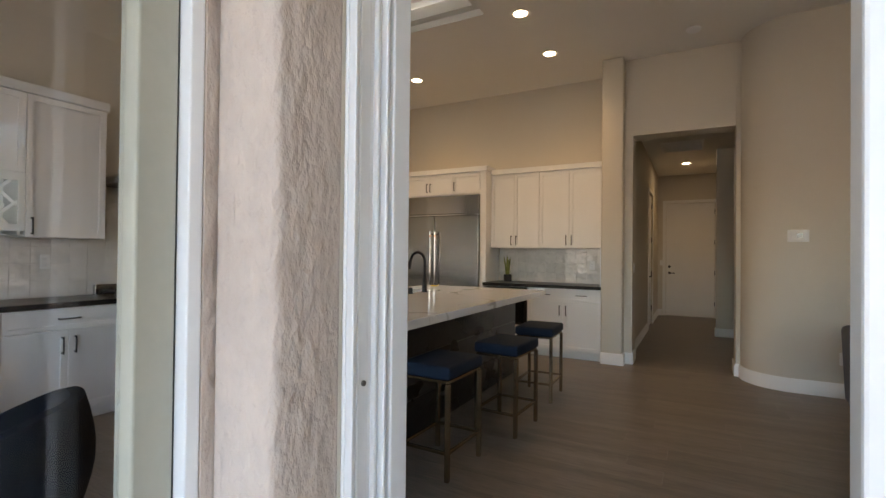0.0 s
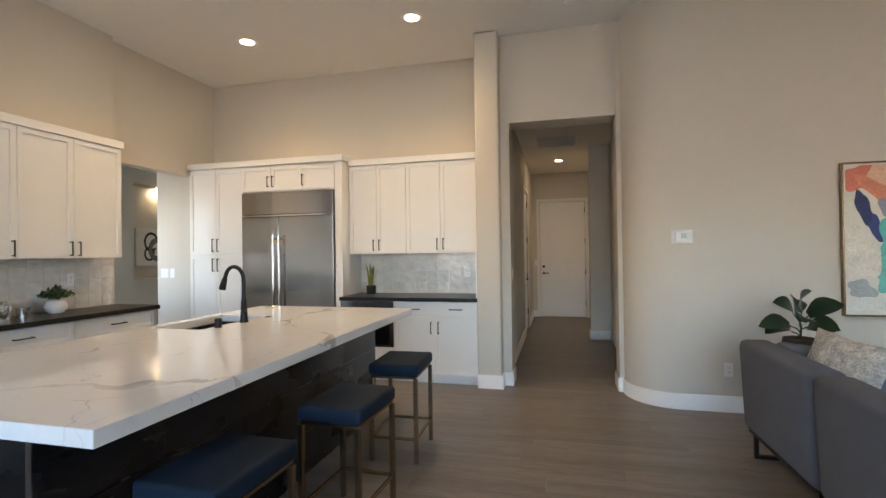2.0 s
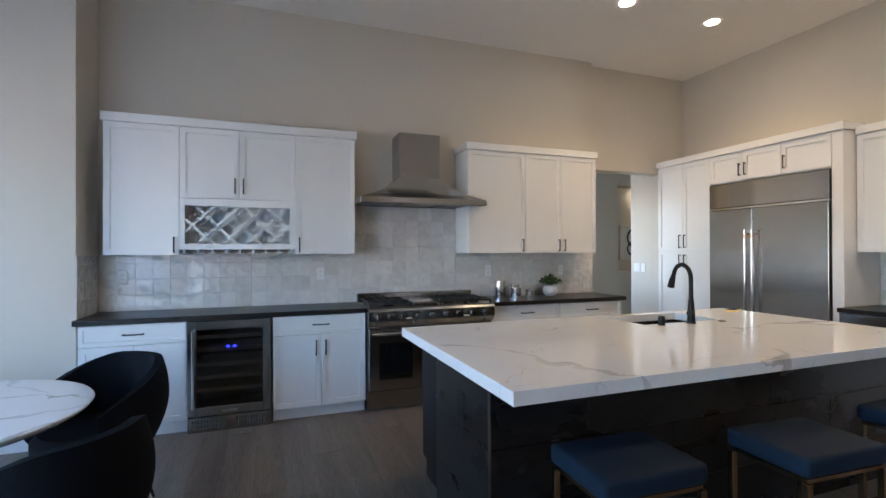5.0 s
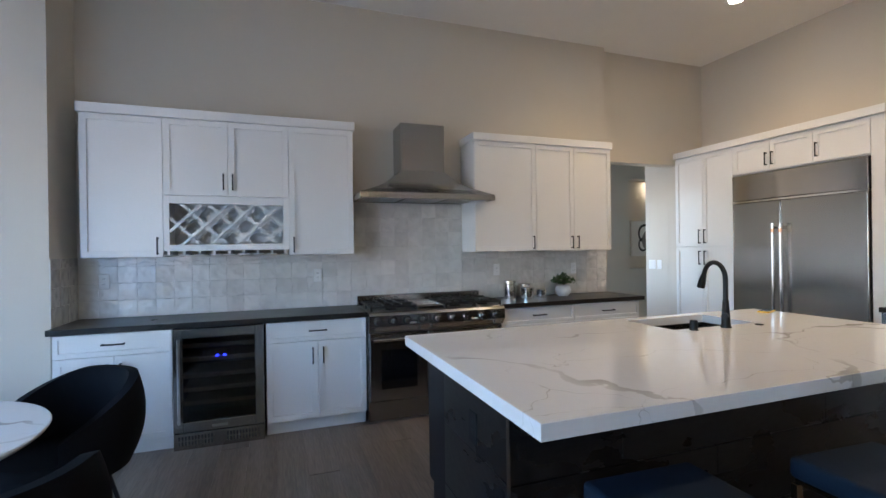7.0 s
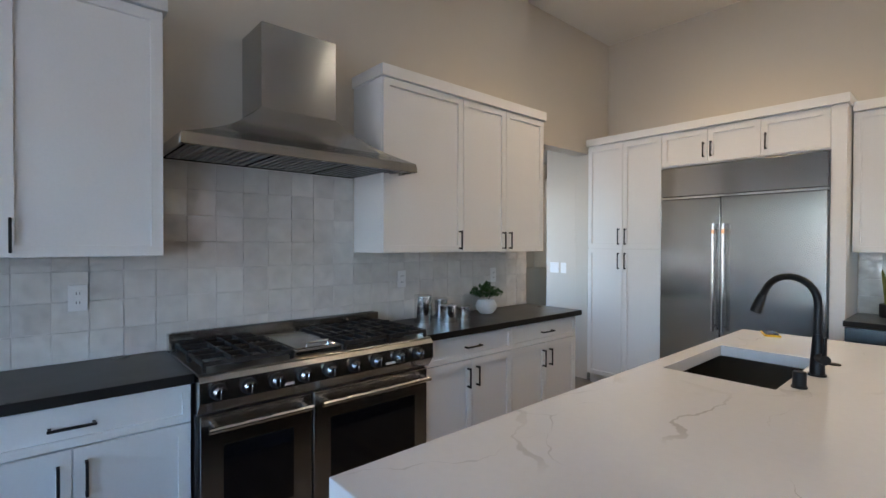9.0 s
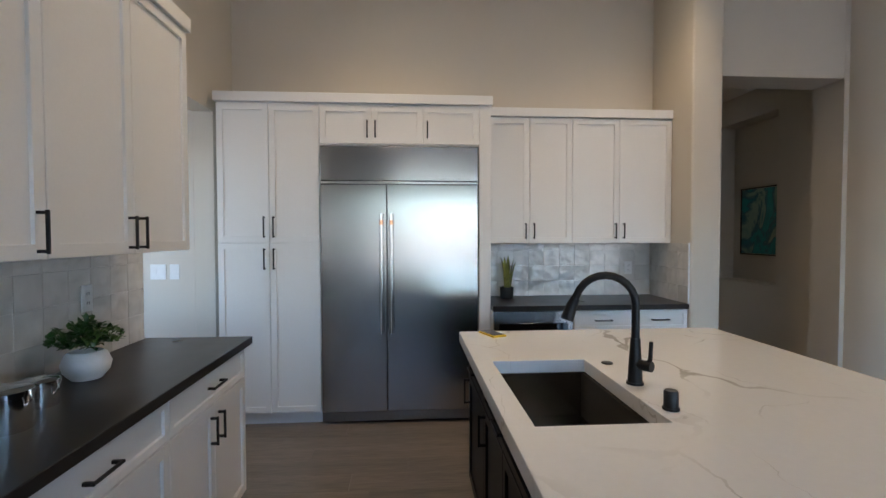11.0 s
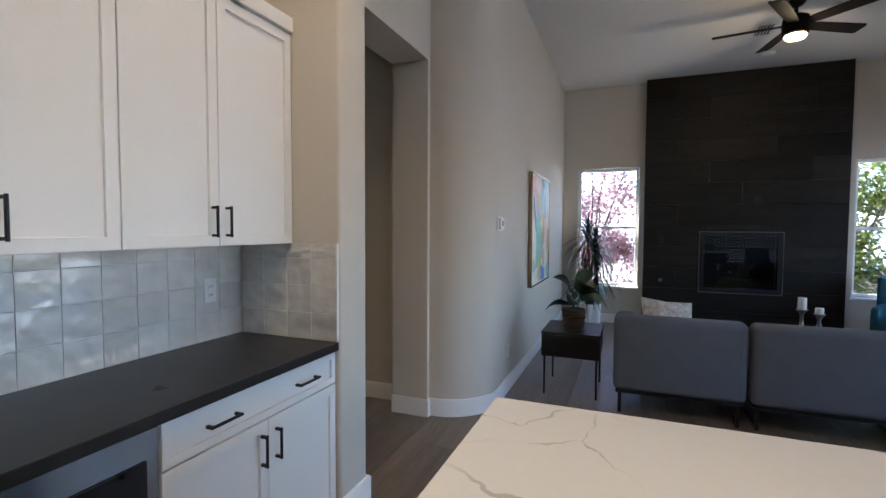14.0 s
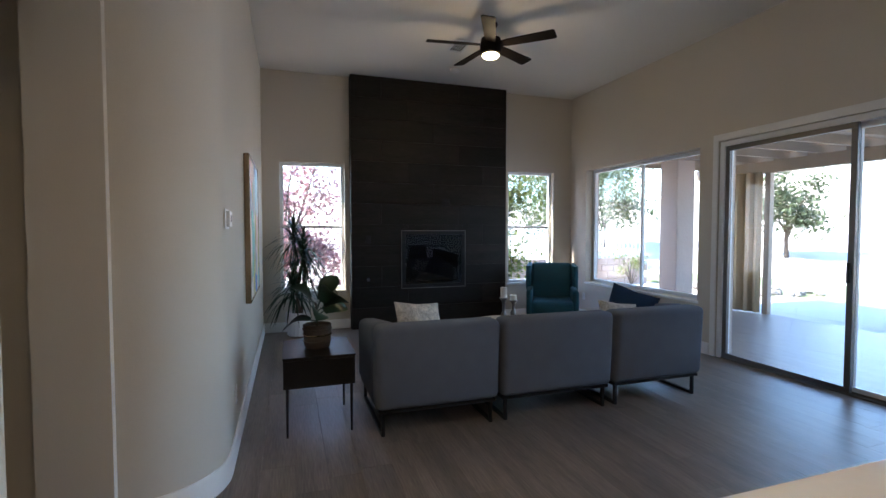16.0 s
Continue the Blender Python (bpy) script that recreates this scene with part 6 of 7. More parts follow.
for a, el, L, z, wd, roll in ((118, -4, 0.22, 0.20, 0.15, 30), (175, 8, 0.20, 0.24, 0.15, -40), (300, 12, 0.22, 0.24, 0.15, 45), (250, 18, 0.20, 0.28, 0.15, -35),
                              (330, 34, 0.24, 0.30, 0.16, 50), (205, 36, 0.22, 0.31, 0.15, -50), (80, 40, 0.20, 0.32, 0.14, 40), (275, 58, 0.22, 0.33, 0.14, 60)):
    ca, sa, ce, se = math.cos(radians(a)), math.sin(radians(a)), math.cos(radians(el)), math.sin(radians(el))
    b0 = Vector((0.015 * ca, 0.015 * sa, z))
    st = b0 + Vector((ca * ce, sa * ce, se + 0.3)) * 0.045
    bm = bmesh.new()
    tube(bm, [(0, 0, z - 0.02), b0, st], 0.0045, 6)
    blade(bm, st, st + Vector((ca * ce, sa * ce, se)) * L, wd, 0.03, 9, (0, 0, -0.04), shape=lambda f: math.sin(math.pi * (0.10 + 0.9 * f ** 1.25)) ** 0.7, cup=0.18, roll=roll)
    part("leaf", bm, LEAFDARK, fd, "broad glossy leaf", True)

# dracaena
dc = thing("dracaena_plant", pose(4.70, 5.10, 0), "tall spiky dracaena in a white ribbed pot", "plant")
bm = bmesh.new()
lathe(bm, (0, 0, 0), [(0, 0), (0.13, 0), (0.15, 0.02), (0.165, 0.32), (0.155, 0.325), (0.15, 0.28), (0, 0.28)], 36)
for i, v in enumerate(bm.verts):
    r = math.hypot(v.co.x, v.co.y)
    if r > 0.1 and 0.01 < v.co.z < 0.31:
        k = 1 + 0.02 * (1 if i % 2 else -1)
        v.co.x *= k
        v.co.y *= k
part("pot", bm, CERAMIC, dc, "white ribbed pot")
heads = []
for x, y, h, dx, dy in ((0.02, 0.0, 1.34, 0.02, 0.05), (-0.04, 0.03, 1.16, -0.06, -0.10), (0.03, -0.04, 0.88, 0.02, -0.05), (-0.03, -0.03, 0.68, -0.05, 0.10)):
    bm = bmesh.new()
    tube(bm, [(x, y, 0.26), (x + dx * 0.3, y + dy * 0.3, 0.26 + (h - 0.26) * 0.5), (x + dx, y + dy, h)], 0.018, 8, 0.012)
    part("cane", bm, BARK, dc, "slim brown cane", True)
    heads.append((x + dx, y + dy, h))
for hx, hy, hz in heads:
    bm = bmesh.new()
    for i in range(115):
        a, el = i * 2.399, radians(80 - 105 * (i / 115) + rnd.uniform(-8, 8))
        L = rnd.uniform(0.34, 0.48)
        d = Vector((math.cos(a) * math.cos(el), math.sin(a) * math.cos(el), math.sin(el)))
        if hy + d.y * L > 0.40:
            d.y *= 0.5
        if hx + d.x * L > 0.20:
            d.x *= 0.3
        d.normalize()
        foot = Vector((hx, hy, hz - 0.14 * i / 115))
        blade(bm, foot, foot + d * L, 0.030, 0.05, 6, (0, 0, -0.20 * math.cos(el)), shape=lambda f: (0.6 + 0.8 * f) * (1 - f) ** 0.6 + 0.06)
    tagged(part("leaf_crown", bm, LEAFDARK, dc, "spray of narrow arching leaves"), kind="stuff")

# wing chair
wc = thing("wing_chair", pose(4.12, 1.48, 0, 0, 0, 60), "teal velvet wing chair with dark wooden legs", "armchair")
# local: the chair faces +y after the turn to the room; x is its width
bm = bmesh.new()
box(bm, -0.30, 0.30, -0.30, 0.34, 0.20, 0.42, 0.05, 4)
part("seat_cushion", bm, TEAL, wc, "teal velvet seat", True)
bm = bmesh.new()
box(bm, -0.30, 0.30, -0.40, -0.24, 0.22, 0.93, 0.05, 4)
for v in bm.verts:
    if v.co.z > 0.45:
        v.co.y -= (v.co.z - 0.45) * 0.18
part("backrest", bm, TEAL, wc, "tall teal velvet back", True)
for s in (-1, 1):
    bm = bmesh.new()
    box(bm, min(s * 0.28, s * 0.37), max(s * 0.28, s * 0.37), -0.36, 0.32, 0.20, 0.58, 0.04, 4)
    part("arm", bm, TEAL, wc, "teal velvet rolled arm", True)
    bm = bmesh.new()
    box(bm, min(s * 0.29, s * 0.36), max(s * 0.29, s * 0.36), -0.46, -0.14, 0.52, 0.93, 0.03, 4)
    for v in bm.verts:
        if v.co.y > -0.3:
            v.co.z = min(v.co.z, 0.89)
        v.co.x += s * 0.03 * max(0, v.co.y + 0.46) / 0.3
    part("wing", bm, TEAL, wc, "teal velvet wing", True)
    for y in (-0.34, 0.28):
        bm = bmesh.new()
        cyl(bm, (s * 0.28, y, 0), 0.014, 0.21, "z", 10, 0.022)
        part("leg", bm, DARKWOOD, wc, "dark tapered wooden leg", True)

# coffee table, candles
ct = thing("coffee_table", pose(2.66, 2.92, 0), "round pale coffee table with dark metal legs", "coffee table")
bm = bmesh.new()
lathe(bm, (0, 0, 0), [(0, 0.40), (0.40, 0.40), (0.41, 0.405), (0.41, 0.425), (0.40, 0.43), (0, 0.43)], 48)
part("tabletop", bm, BEIGEFAB, ct, "round pale top", True)
for k in range(3):
    a = radians(30 + 120 * k)
    bm = bmesh.new()
    tube(bm, [(0.34 * math.cos(a), 0.34 * math.sin(a), 0.0), (0.24 * math.cos(a), 0.24 * math.sin(a), 0.40)], 0.012, 8)
    part("leg", bm, BLACK, ct, "", True)
for x, y, h, ch in ((2.55, 3.03, 0.29, 0.11), (2.66, 2.86, 0.24, 0.055)):
    cs = thing("candle_holder", pose(x, y, 0.43), "turned grey candlestick on the coffee table", "candlestick", "candlesticks")
    bm = bmesh.new()
    lathe(bm, (0, 0, 0), [(0, 0), (0.05, 0), (0.052, 0.012), (0.022, 0.03), (0.03, 0.06), (0.032, 0.10), (0.016, 0.14), (0.014, h - 0.06), (0.024, h - 0.03), (0.048, h - 0.008), (0.048, h), (0, h)], 20)
    part("stick", bm, DARKSTEEL, cs, "turned metal stick", True)
    cd = thing("candle", pose(x, y, 0.43 + h), "white pillar candle, unlit, on a candlestick", "candle", "candles")
    bm = bmesh.new()
    lathe(bm, (0, 0, 0), [(0, 0), (0.034, 0), (0.035, 0.004), (0.035, ch - 0.004), (0.031, ch), (0, ch - 0.006)], 20)
    part("wax", bm, WAX, cd, "", True)
    bm = bmesh.new()
    cyl(bm, (0, 0, ch - 0.006), 0.0015, 0.014, "z", 6)
    part("wick", bm, BLACKPOT, cd)

# ---- dining nook ----
dt = thing("dining_table", pose(-2.30, -0.04, 0), "round white veined dining table on a pedestal", "dining table")
bm = bmesh.new()
lathe(bm, (0, 0, 0), [(0, 0.72), (0.58, 0.72), (0.60, 0.735), (0.605, 0.745), (0.60, 0.75), (0, 0.75)], 64)
part("tabletop", bm, QUARTZ, dt, "round white veined top", True)
bm = bmesh.new()
lathe(bm, (0, 0, 0), [(0, 0), (0.32, 0), (0.30, 0.015), (0.08, 0.05), (0.045, 0.12), (0.04, 0.55), (0.07, 0.68), (0.18, 0.719), (0, 0.719)], 40)
part("pedestal", bm, CERAMIC, dt, "white tulip pedestal", True)


def tub_chair(m):
    c = thing("dining_chair", m, "black velvet tub dining chair with thin metal legs", "chair", "dining chairs")
    bm = bmesh.new()
    n = 28
    rows = []
    for zi in range(9):
        f = zi / 8
        row_o, row_i = [], []
        for i in range(n + 1):
            a = radians(-125 + 250 * i / n)
            side = abs(a) / radians(125)
            top_z = 0.80 - 0.22 * max(0, side - 0.25) ** 1.4 / 0.75 ** 1.4
            z = 0.36 + (top_z - 0.36) * f
            r = 0.25 + 0.055 * math.sin(f * math.pi * 0.55)
            bulge = 0.045 * math.sin(math.pi * min(1, 0.15 + f * 0.85)) + 0.012
            row_o.append((-(r + bulge) * math.cos(a), (r + bulge) * math.sin(a), z))
            row_i.append((-(r - 0.03) * math.cos(a), (r - 0.03) * math.sin(a), z))
        rows.append((row_o, row_i))
    vo = [[bm.verts.new(p) for p in r[0]] for r in rows]
    vi = [[bm.verts.new(p) for p in r[1]] for r in rows]
    for k in range(8):
        for i in range(n):
            bm.faces.new((vo[k][i], vo[k][i + 1], vo[k + 1][i + 1], vo[k + 1][i]))
            bm.faces.new((vi[k][i], vi[k + 1][i], vi[k + 1][i + 1], vi[k][i + 1]))
        bm.faces.new((vo[k][0], vo[k + 1][0], vi[k + 1][0], vi[k][0]))
        bm.faces.new((vo[k][n], vi[k][n], vi[k + 1][n], vo[k + 1][n]))
    for i in range(n):
        bm.faces.new((vo[8][i], vo[8][i + 1], vi[8][i + 1], vi[8][i]))
        bm.faces.new((vo[0][i], vi[0][i], vi[0][i + 1], vo[0][i + 1]))
    part("backrest", bm, BLACKVELVET, c, "curved black velvet back", True)
    bm = bmesh.new()
    lathe(bm, (0.01, 0, 0), [(0, 0.345), (0.24, 0.35), (0.272, 0.38), (0.272, 0.43), (0.24, 0.465), (0, 0.475)], 32)
    part("seat", bm, BLACKVELVET, c, "round black velvet seat", True)
    for a in (45, 135, 225, 315):
        bm = bmesh.new()
        ca, sa = math.cos(radians(a)), math.sin(radians(a))
        tube(bm, [(0.27 * ca, 0.27 * sa, 0), (0.17 * ca, 0.17 * sa, 0.35)], 0.008, 8, 0.012)
        part("leg", bm, BLACK, c, "thin black metal leg", True)
    return c


tc1 = tub_chair(pose(-2.93, 0.41, 0, 0, 0, -38))
copy_thing(tc1, pose(-1.88, 0.55, 0, 0, 0, -125))
copy_thing(tc1, pose(-3.02, -0.72, 0, 0, 0, 42))
copy_thing(tc1, pose(-1.72, -0.70, 0, 0, 0, 140))


# ---- outdoors ----
bm = bmesh.new()
n, ext = 40, 400.0
vs = {}


def ground_height(x, y):
    d = math.hypot(x, y)
    if d < 16:
        return -0.16
    return -0.16 + min(9.0, (d - 16) * 0.10) * (0.6 + 0.4 * math.sin(x * 0.05) * math.cos(y * 0.04))


coords = [math.copysign(abs(k / n) ** 2.6, k) * ext for k in range(-n, n + 1)]
for i, x in enumerate(coords):
    for j, y in enumerate(coords):
        vs[i, j] = bm.verts.new((x, y, ground_height(x, y)))
for i in range(2 * n):
    for j in range(2 * n):
        bm.faces.new((vs[i, j], vs[i + 1, j], vs[i + 1, j + 1], vs[i, j + 1]))
structure("ground", bm, GROUND, "pale sandy gravel yard and hills", "ground", True)
for k, (x0, x1, y0, y1) in enumerate(((-0.4, 2.4, -1.3, 0.40), (2.41, 5.6, -1.3, 0.40), (-0.4, 2.4, -3.2, -1.31), (2.41, 5.6, -3.2, -1.31), (-8, -0.41, -5.4, -2.61), (-0.4, 5.6, -5.4, -3.21))):
    bm = bmesh.new()
    box(bm, x0, x1, y0, y1, -0.17, -0.035, 0.008, 1)
    structure("pavement", bm, CONCRETE, "pale patio concrete slab", "pavement")
bm = bmesh.new()
box(bm, 3.5, 11.0, -9.5, -5.41, -0.17, -0.10, 0.01, 1)
structure("lawn", bm, LAWN, "short green lawn beyond the patio", "lawn")

pc = thing("patio_cover", pose(2.6, -1.2, 0), "tan painted slatted patio cover on posts", "patio cover")


def pl(bm):
    bmesh.ops.translate(bm, verts=bm.verts, vec=(-2.6, 1.2, 0))
    return bm


for x in (1.32, 3.92):
    bm = bmesh.new()
    box(bm, x - 0.05, x + 0.05, -2.70, -2.60, -0.035, 2.42, 0.006, 1)
    part("post", pl(bm), PATIOWOOD, pc, "tan square post")
bm = bmesh.new()
box(bm, 1.2, 5.4, -2.72, -2.58, 2.421, 2.62, 0.006, 1)
part("beam", pl(bm), PATIOWOOD, pc, "tan header beam")
bm = bmesh.new()
box(bm, 1.25, 5.4, 0.30, 0.355, 2.62, 2.80, 0.006, 1)
part("ledger", pl(bm), PATIOWOOD, pc)
bm = bmesh.new()
box(bm, 1.25, 5.4, -3.145, -3.105, 2.60, 2.80, 0.005, 1)
part("fascia", pl(bm), PATIOWOOD, pc, "tan fascia board")
for i in range(8):
    x = 1.35 + i * 0.57
    bm = bmesh.new()
    box(bm, x - 0.025, x + 0.025, -3.1, 0.299, 2.625, 2.76, 0.004, 1)
    part("rafter", pl(bm), PATIOWOOD, pc, "tan rafter")
for i in range(34):
    y = -3.08 + i * 0.1
    bm = bmesh.new()
    box(bm, 1.25, 5.4, y, y + 0.078, 2.762, 2.79)
    part("slat", pl(bm), PATIOWOOD, pc)

col = thing("stucco_column", pose(4.42, -1.15, -0.035), "square tan stucco column on the patio", "column")
bm = bmesh.new()
box(bm, -0.19, 0.19, -0.19, 0.19, 0, 2.66, 0.02, 2)
part("shaft", bm, STUCCO, col)

cu = thing("outdoor_curtain", pose(4.25, -2.5, 0), "tan outdoor curtain drawn to the patio corner", "curtain")
bm = bmesh.new()
a, b = Vector((4.95, -2.36, 0)), Vector((4.00, -2.58, 0))
d = (b - a)
nrm = Vector((-d.y, d.x, 0)).normalized()
cols = []
for i in range(61):
    f = i / 60
    p = a + d * f + nrm * 0.045 * math.sin(f * 38) + nrm * 0.015 * math.sin(f * 90)
    cols.append([bm.verts.new((p.x - 4.25, p.y + 2.5, z)) for z in (0.0, 1.2, 2.45)])
for p, q in zip(cols, cols[1:]):
    for k in (0, 1):
        bm.faces.new((p[k], q[k], q[k + 1], p[k + 1]))
ob = part("cloth", bm, CURTAIN, cu, "", True)
md = ob.modifiers.new("thickness", "SOLIDIFY")
md.thickness = 0.004

bw = thing("block_wall", pose(9.6, -1.5, -0.17), "low tan block wall at the yard edge", "wall")
bm = bmesh.new()
for r in range(4):
    for k in range(18):
        y = -3.6 + k * 0.41 + (0.2 if r % 2 else 0)
        box(bm, -0.1, 0.1, y, y + 0.40, r * 0.2, r * 0.2 + 0.19, 0.006, 1)
tagged(part("blocks", bm, BLOCK, bw, "tan concrete blocks"), kind="stuff")
fn = thing("picket_fence", pose(9.6, -1.5, 0.62), "white metal picket fence on the block wall", "fence")
for z in (0.08, 0.75):
    bm = bmesh.new()
    box(bm, -0.02, 0.02, -3.6, 3.8, z, z + 0.04)
    part("rail", bm, VINYL, fn)
for k in range(50):
    bm = bmesh.new()
    y = -3.58 + k * 0.15
    box(bm, -0.012, 0.012, y, y + 0.03, 0, 0.9)
    part("picket", bm, VINYL, fn)


def tree(name, x, y, h, spread, leaf_mat, label, leaves=1500, size=0.09, trunk=0.35, seed=1, low=0.25):
    r = random.Random(seed)
    z0 = ground_height(x, y) - 0.03
    t = thing(name, pose(x, y, z0), label, "tree" if h > 2.6 else "shrub")
    bm = bmesh.new()
    tube(bm, [(0, 0, 0), (0.04 * h * 0.2, 0.02, h * trunk * 0.6), (0.0, 0.03, h * trunk)], 0.035 * h ** 0.8, 8, 0.022 * h ** 0.8)
    tips = []
    for k in range(11):
        a = k * 2.399 + r.uniform(-0.3, 0.3)
        e = Vector((spread * math.cos(a) * r.uniform(0.4, 0.95), spread * math.sin(a) * r.uniform(0.4, 0.95), h * r.uniform(low + 0.15, 0.97)))
        s = Vector((0, 0.02, h * trunk * r.uniform(0.5, 1.0)))
        mid = (s + e) / 2 + Vector((r.uniform(-0.1, 0.1), r.uniform(-0.1, 0.1), 0.08 * h))
        tube(bm, [s, mid, e], 0.013 * h ** 0.8, 6, 0.004)
        tips += [mid * 0.4 + e * 0.6, e]
        for q in range(3):
            e2 = e + Vector((r.uniform(-1, 1) * spread * 0.35, r.uniform(-1, 1) * spread * 0.35, r.uniform(-0.2, 0.14) * h))
            tube(bm, [mid * 0.3 + e * 0.7, e2], 0.006 * h ** 0.8, 5, 0.002)
            tips += [e2, (e + e2) / 2]
    part("trunk", bm, BARK, t, "brown trunk and limbs", True)
    bm = bmesh.new()
    for i in range(leaves):
        c = r.choice(tips)
        sg = spread * 0.20
        p = c + Vector((r.gauss(0, sg), r.gauss(0, sg), r.gauss(0, sg * 0.8)))
        if p.z < h * low * 0.5:
            p.z = h * low * 0.5 + r.random() * 0.3
        dv = Vector((r.uniform(-1, 1), r.uniform(-1, 1), r.uniform(-0.7, 0.6))).normalized() * size * r.uniform(0.6, 1.3)
        blade(bm, p, p + dv, size * 0.6, 0.0, 2)
    tagged(part("crown", bm, leaf_mat, t, "loose leafy crown"), kind="stuff")


tree("plum_tree", 8.2, 5.35, 3.6, 1.3, REDLEAF, "purple-leaved plum tree beside the house", 7500, 0.11, 0.22, 3, 0.12)
tree("green_shrub", 8.0, 0.9, 3.3, 1.2, TREELEAF, "tall sunlit green shrub beside the house", 11000, 0.11, 0.15, 5, 0.08)
tree("garden_bush", 7.2, 1.5, 1.7, 0.8, TREELEAF, "leafy green bush under the window", 6000, 0.09, 0.15, 21, 0.1)
tree("garden_bush", 7.4, 4.9, 1.5, 0.8, REDLEAF, "purple-leaved bush under the window", 5000, 0.09, 0.15, 22, 0.1)
tree("yard_tree", 16.5, -7.0, 4.4, 2.3, OLIVE, "pale green desert tree beyond the fence", 5000, 0.22, 0.3, 8)
tree("yard_tree", 20.0, -11.5, 4.6, 2.4, OLIVE, "pale green desert tree on the slope", 5000, 0.24, 0.3, 9)
tree("yard_tree", 13.0, -15.9, 3.8, 1.7, OLIVE, "sparse pale tree on the bright slope", 3500, 0.22, 0.35, 10)
tree("garden_bush", 8.4, -3.6, 1.0, 0.45, TREELEAF, "small round bush before the block wall", 600, 0.07, 0.2, 12)
rk = thing("landscape_rocks", pose(7.2, -6.0, -0.1), "bed of grey landscape rocks in the yard", "rocks", kind="stuff")
bm = bmesh.new()
rr = random.Random(5)
for i in range(90):
    x, y, s = rr.uniform(-1.6, 1.6), rr.uniform(-0.8, 0.8), rr.uniform(0.06, 0.16)
    m4 = pose(x, y, s * 0.3, rr.uniform(0, 90), rr.uniform(0, 90), 0) @ Matrix.Diagonal((s, s * 0.8, s * 0.6, 1))
    bmesh.ops.create_icosphere(bm, subdivisions=1, radius=1, matrix=m4)
tagged(part("rocks", bm, ROCK, rk), kind="stuff")
hill = bmesh.new()
prev = None
for i in range(49):
    a = radians(-110 + i * 220 / 48)
    R_ = 170
    x, y = R_ * math.cos(a - 0.3), R_ * math.sin(a - 0.3)
    top_ = 10 + 5 * math.sin(i * 0.5) + 3 * math.sin(i * 1.3)
    cur = (hill.verts.new((x, y, 3)), hill.verts.new((x * 1.25, y * 1.25, top_ + 6)))
    if prev:
        hill.faces.new((prev[0], cur[0], cur[1], prev[1]))
    prev = cur
structure("backdrop", hill, GROUND, "pale distant hills", "backdrop", True)

# ---- wall tiles ----
TS = 0.134
bm = bmesh.new()
g = TS / 2 - 0.0007
lo = [bm.verts.new((sx * g, 0, sz * g)) for sx, sz in ((-1, -1), (1, -1), (1, 1), (-1, 1))]
hi = [bm.verts.new((sx * (g - 0.0012), -0.0032, sz * (g - 0.0012))) for sx, sz in ((-1, -1), (1, -1), (1, 1), (-1, 1))]
for i in range(4):
    bm.faces.new((lo[i], lo[(i + 1) % 4], hi[(i + 1) % 4], hi[i]))
bm.faces.new(hi)
bmesh.ops.recalc_face_normals(bm, faces=bm.faces)
tile_mesh = bpy.data.meshes.new("tile")
bm.to_mesh(tile_mesh)
bm.free()
tile_mesh.materials.append(ZELLIGE)
tr = random.Random(11)


def tiled(name, m, width, rows, x_from, x_to, label, z0=0.917, skip=None):
    """A tiled panel. Local: x along the wall, the face looks along -y."""
    ob = thing(name, m, label, "backsplash")
    z_top = 1.387 if len(rows) < 6 else 1.858
    bm = bmesh.new()
    box(bm, x_from, x_to, -0.004, -0.0002, z0, z_top)
    part("grout_bed", bm, GROUT, ob)
    n_ = int(round((x_to - x_from) / TS))
    step = (x_to - x_from) / n_
    z = z0
    while z < z_top - 0.02:
        high = min(TS, z_top - z)
        for i in range(n_):
            t = new("tile", tile_mesh)
            t.parent = ob
            t.matrix_basis = pose(x_from + step * (i + 0.5), -0.004 + tr.uniform(-0.0009, 0.0009), z + high / 2, tr.gauss(0, 0.7), tr.gauss(0, 0.2), tr.gauss(0, 0.7)) @ Matrix.Diagonal((step / TS * 0.998, 1, high / TS * 0.998, 1))
        z += TS
    return ob


WE = facing_east(0, RX)
tiled("tile_backsplash", WE, 0, [0, 1, 2, 3], -0.02, 2.06, "glossy off-white handmade tile backsplash", 0.915)
tiled("tile_backsplash", WE, 0, [0, 1, 2, 3, 4, 5, 6, 7], 2.061, 3.155, "glossy off-white handmade tile behind the range", 0.915)
tiled("tile_backsplash", WE, 0, [0, 1, 2, 3], 3.156, 4.91, "glossy off-white handmade tile backsplash", 0.915)
tiled("tile_backsplash", pose(0, FY, 0), 0, [0, 1, 2, 3], -2.43, -0.897, "glossy off-white handmade tile backsplash", 0.915)
tiled("tile_backsplash", pose(-0.885, FY - 0.01, 0, 0, 0, -90), 0, [0, 1, 2, 3], 0.0, 0.59, "glossy off-white handmade tile on the return wall", 0.915)
tiled("tile_backsplash", pose(NX, NY, 0, 0, 0, 180), 0, [0, 1, 2, 3], 0.0, 0.46, "glossy off-white handmade tile on the return wall", 0.915)
bm = bmesh.new()
box(bm, -0.898, -0.8855, 5.857, 5.864, 0.917, 1.392)
structure("trim", bm, VINYL, "thin steel tile edge trim", "trim")

# ---- floor planks ----
PW, PLN = 0.19, 1.35
plank_mesh = {}


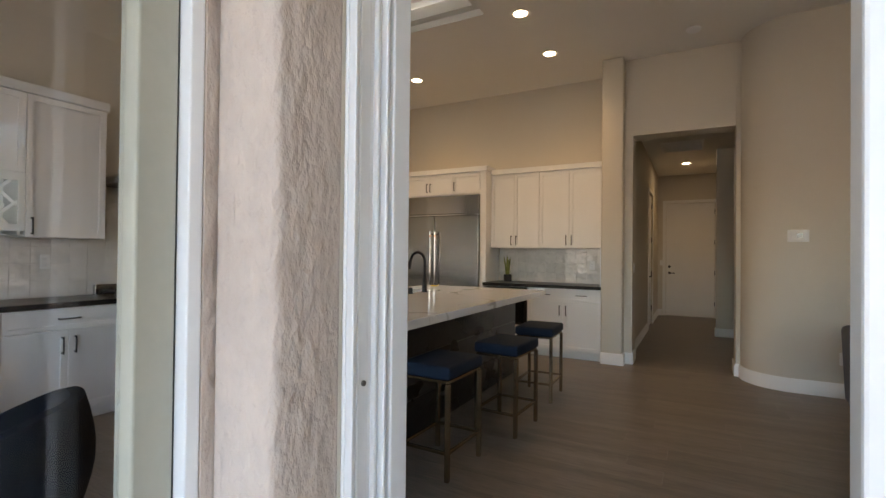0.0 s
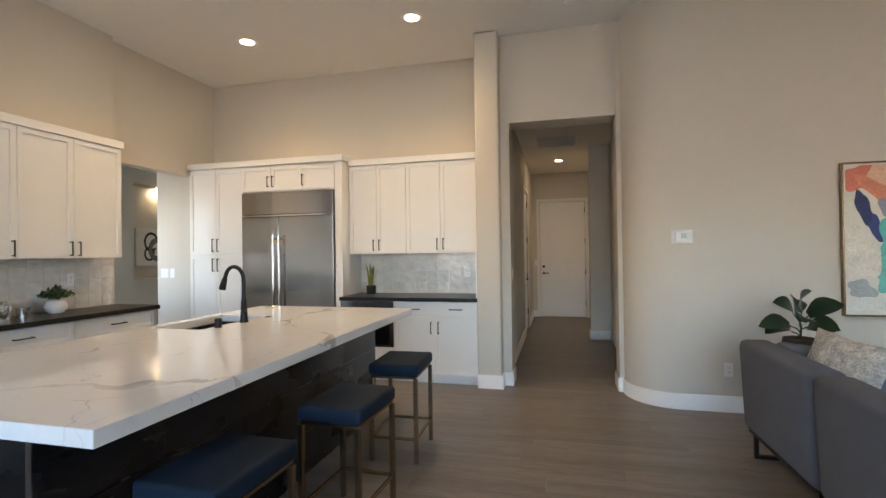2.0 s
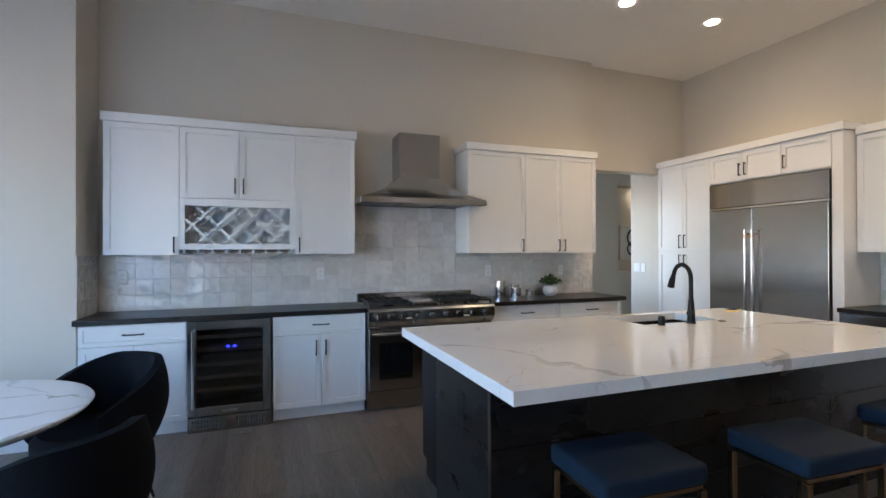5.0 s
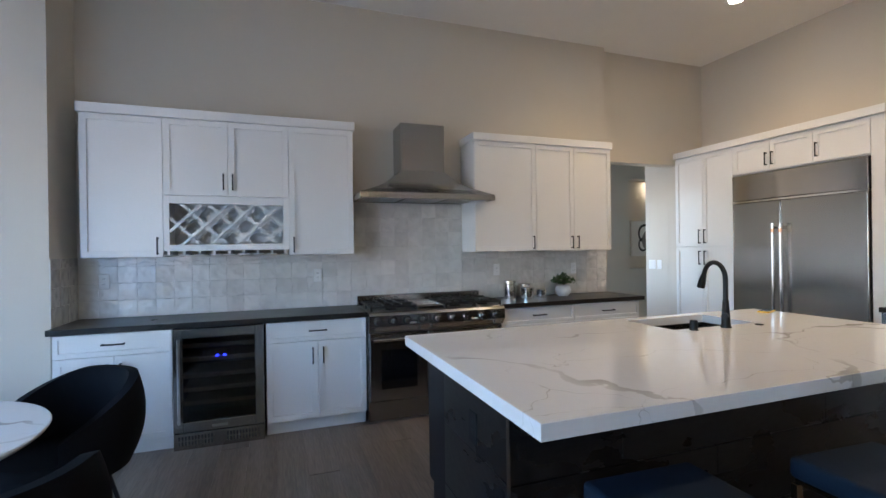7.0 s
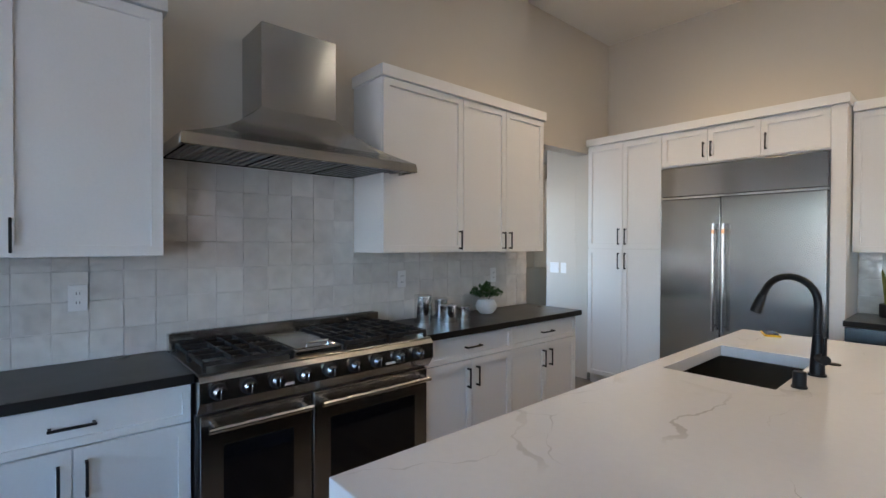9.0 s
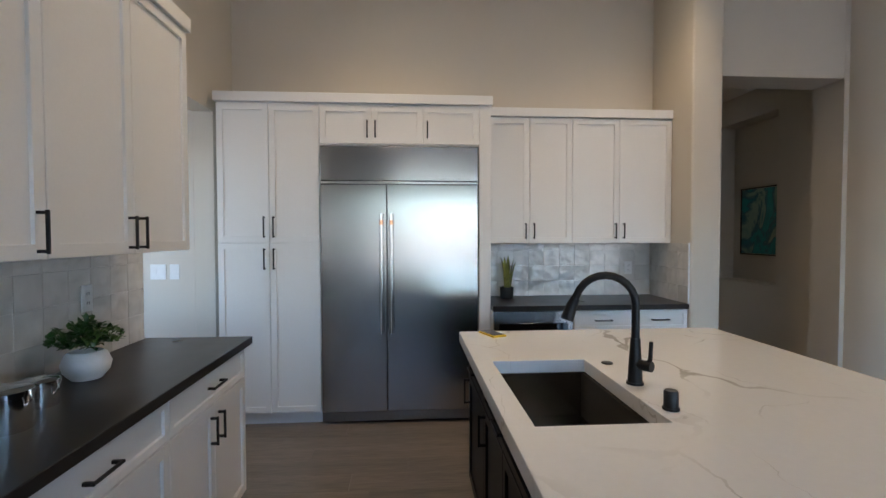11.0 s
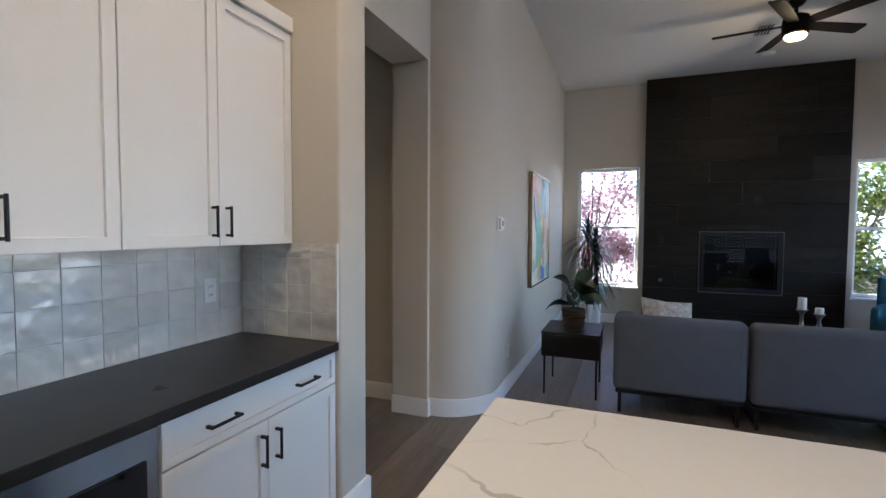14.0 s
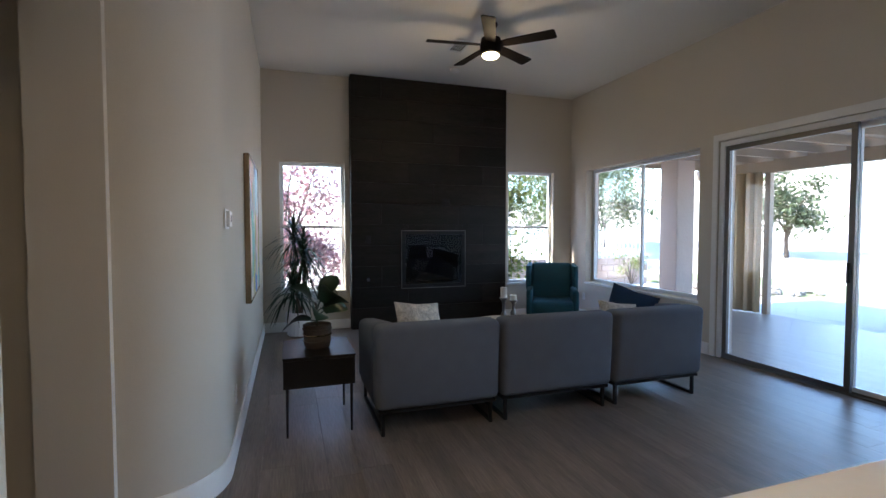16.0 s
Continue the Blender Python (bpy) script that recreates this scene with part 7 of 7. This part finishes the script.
def plank(length):
    key = round(length, 2)
    if key not in plank_mesh:
        bm = bmesh.new()
        x, y = key / 2 - 0.0003, PW / 2 - 0.0003
        lo_ = [bm.verts.new((sx * x, sy * y, -0.0115)) for sx, sy in ((-1, -1), (1, -1), (1, 1), (-1, 1))]
        mid_ = [bm.verts.new((sx * x, sy * y, -0.0006)) for sx, sy in ((-1, -1), (1, -1), (1, 1), (-1, 1))]
        hi_ = [bm.verts.new((sx * (x - 0.0005), sy * (y - 0.0005), 0)) for sx, sy in ((-1, -1), (1, -1), (1, 1), (-1, 1))]
        for p, q in ((lo_, mid_), (mid_, hi_)):
            for i in range(4):
                bm.faces.new((p[i], p[(i + 1) % 4], q[(i + 1) % 4], q[i]))
        bm.faces.new(hi_)
        bmesh.ops.recalc_face_normals(bm, faces=bm.faces)
        me = bpy.data.meshes.new("plank")
        bm.to_mesh(me)
        bm.free()
        me.materials.append(PLANK)
        plank_mesh[key] = me
    return plank_mesh[key]


fr_ = random.Random(3)
rest = bmesh.new()
count = 0
y = -2.4
row = 0
while y < 11.28:
    if y < 0.36:
        spans = [(-4.0, -0.53)]
    elif y < 5.6:
        spans = [(-4.47, 4.95)]
    elif y < 6.4:
        spans = [(-7.18, 1.2)]
    else:
        spans = [(-7.18, -4.8), (-0.62, 0.95)]
    if 4.85 < y < 5.6:
        spans = [(-7.18, 4.95)]
    for a, b in spans:
        x = a - fr_.uniform(0, PLN)
        while x < b:
            x0, x1 = max(x, a), min(x + PLN, b)
            L = round(x1 - x0, 2)
            x += PLN
            if L < 0.03:
                continue
            cx, cy = x0 + L / 2, y + PW / 2
            if count < 300 and 0.3 < y < 6.0 and -4.0 < cx < 4.9:
                t = new("plank", plank(L))
                t.parent = floor
                t.location = (cx, cy, 0)
                count += 1
            else:
                vv = [rest.verts.new((cx + sx * (L / 2 - 0.001), cy + sy * (PW / 2 - 0.001), 0)) for sx, sy in ((-1, -1), (1, -1), (1, 1), (-1, 1))]
                ww = [rest.verts.new(v.co + Vector((0, 0, -0.0115))) for v in vv]
                rest.faces.new(vv)
                for i in range(4):
                    rest.faces.new((vv[i], vv[(i + 1) % 4], ww[(i + 1) % 4], ww[i]))
    y += PW
tagged(part("floor_planks", rest, PLANK, floor, "greige wood planks"), kind="stuff")
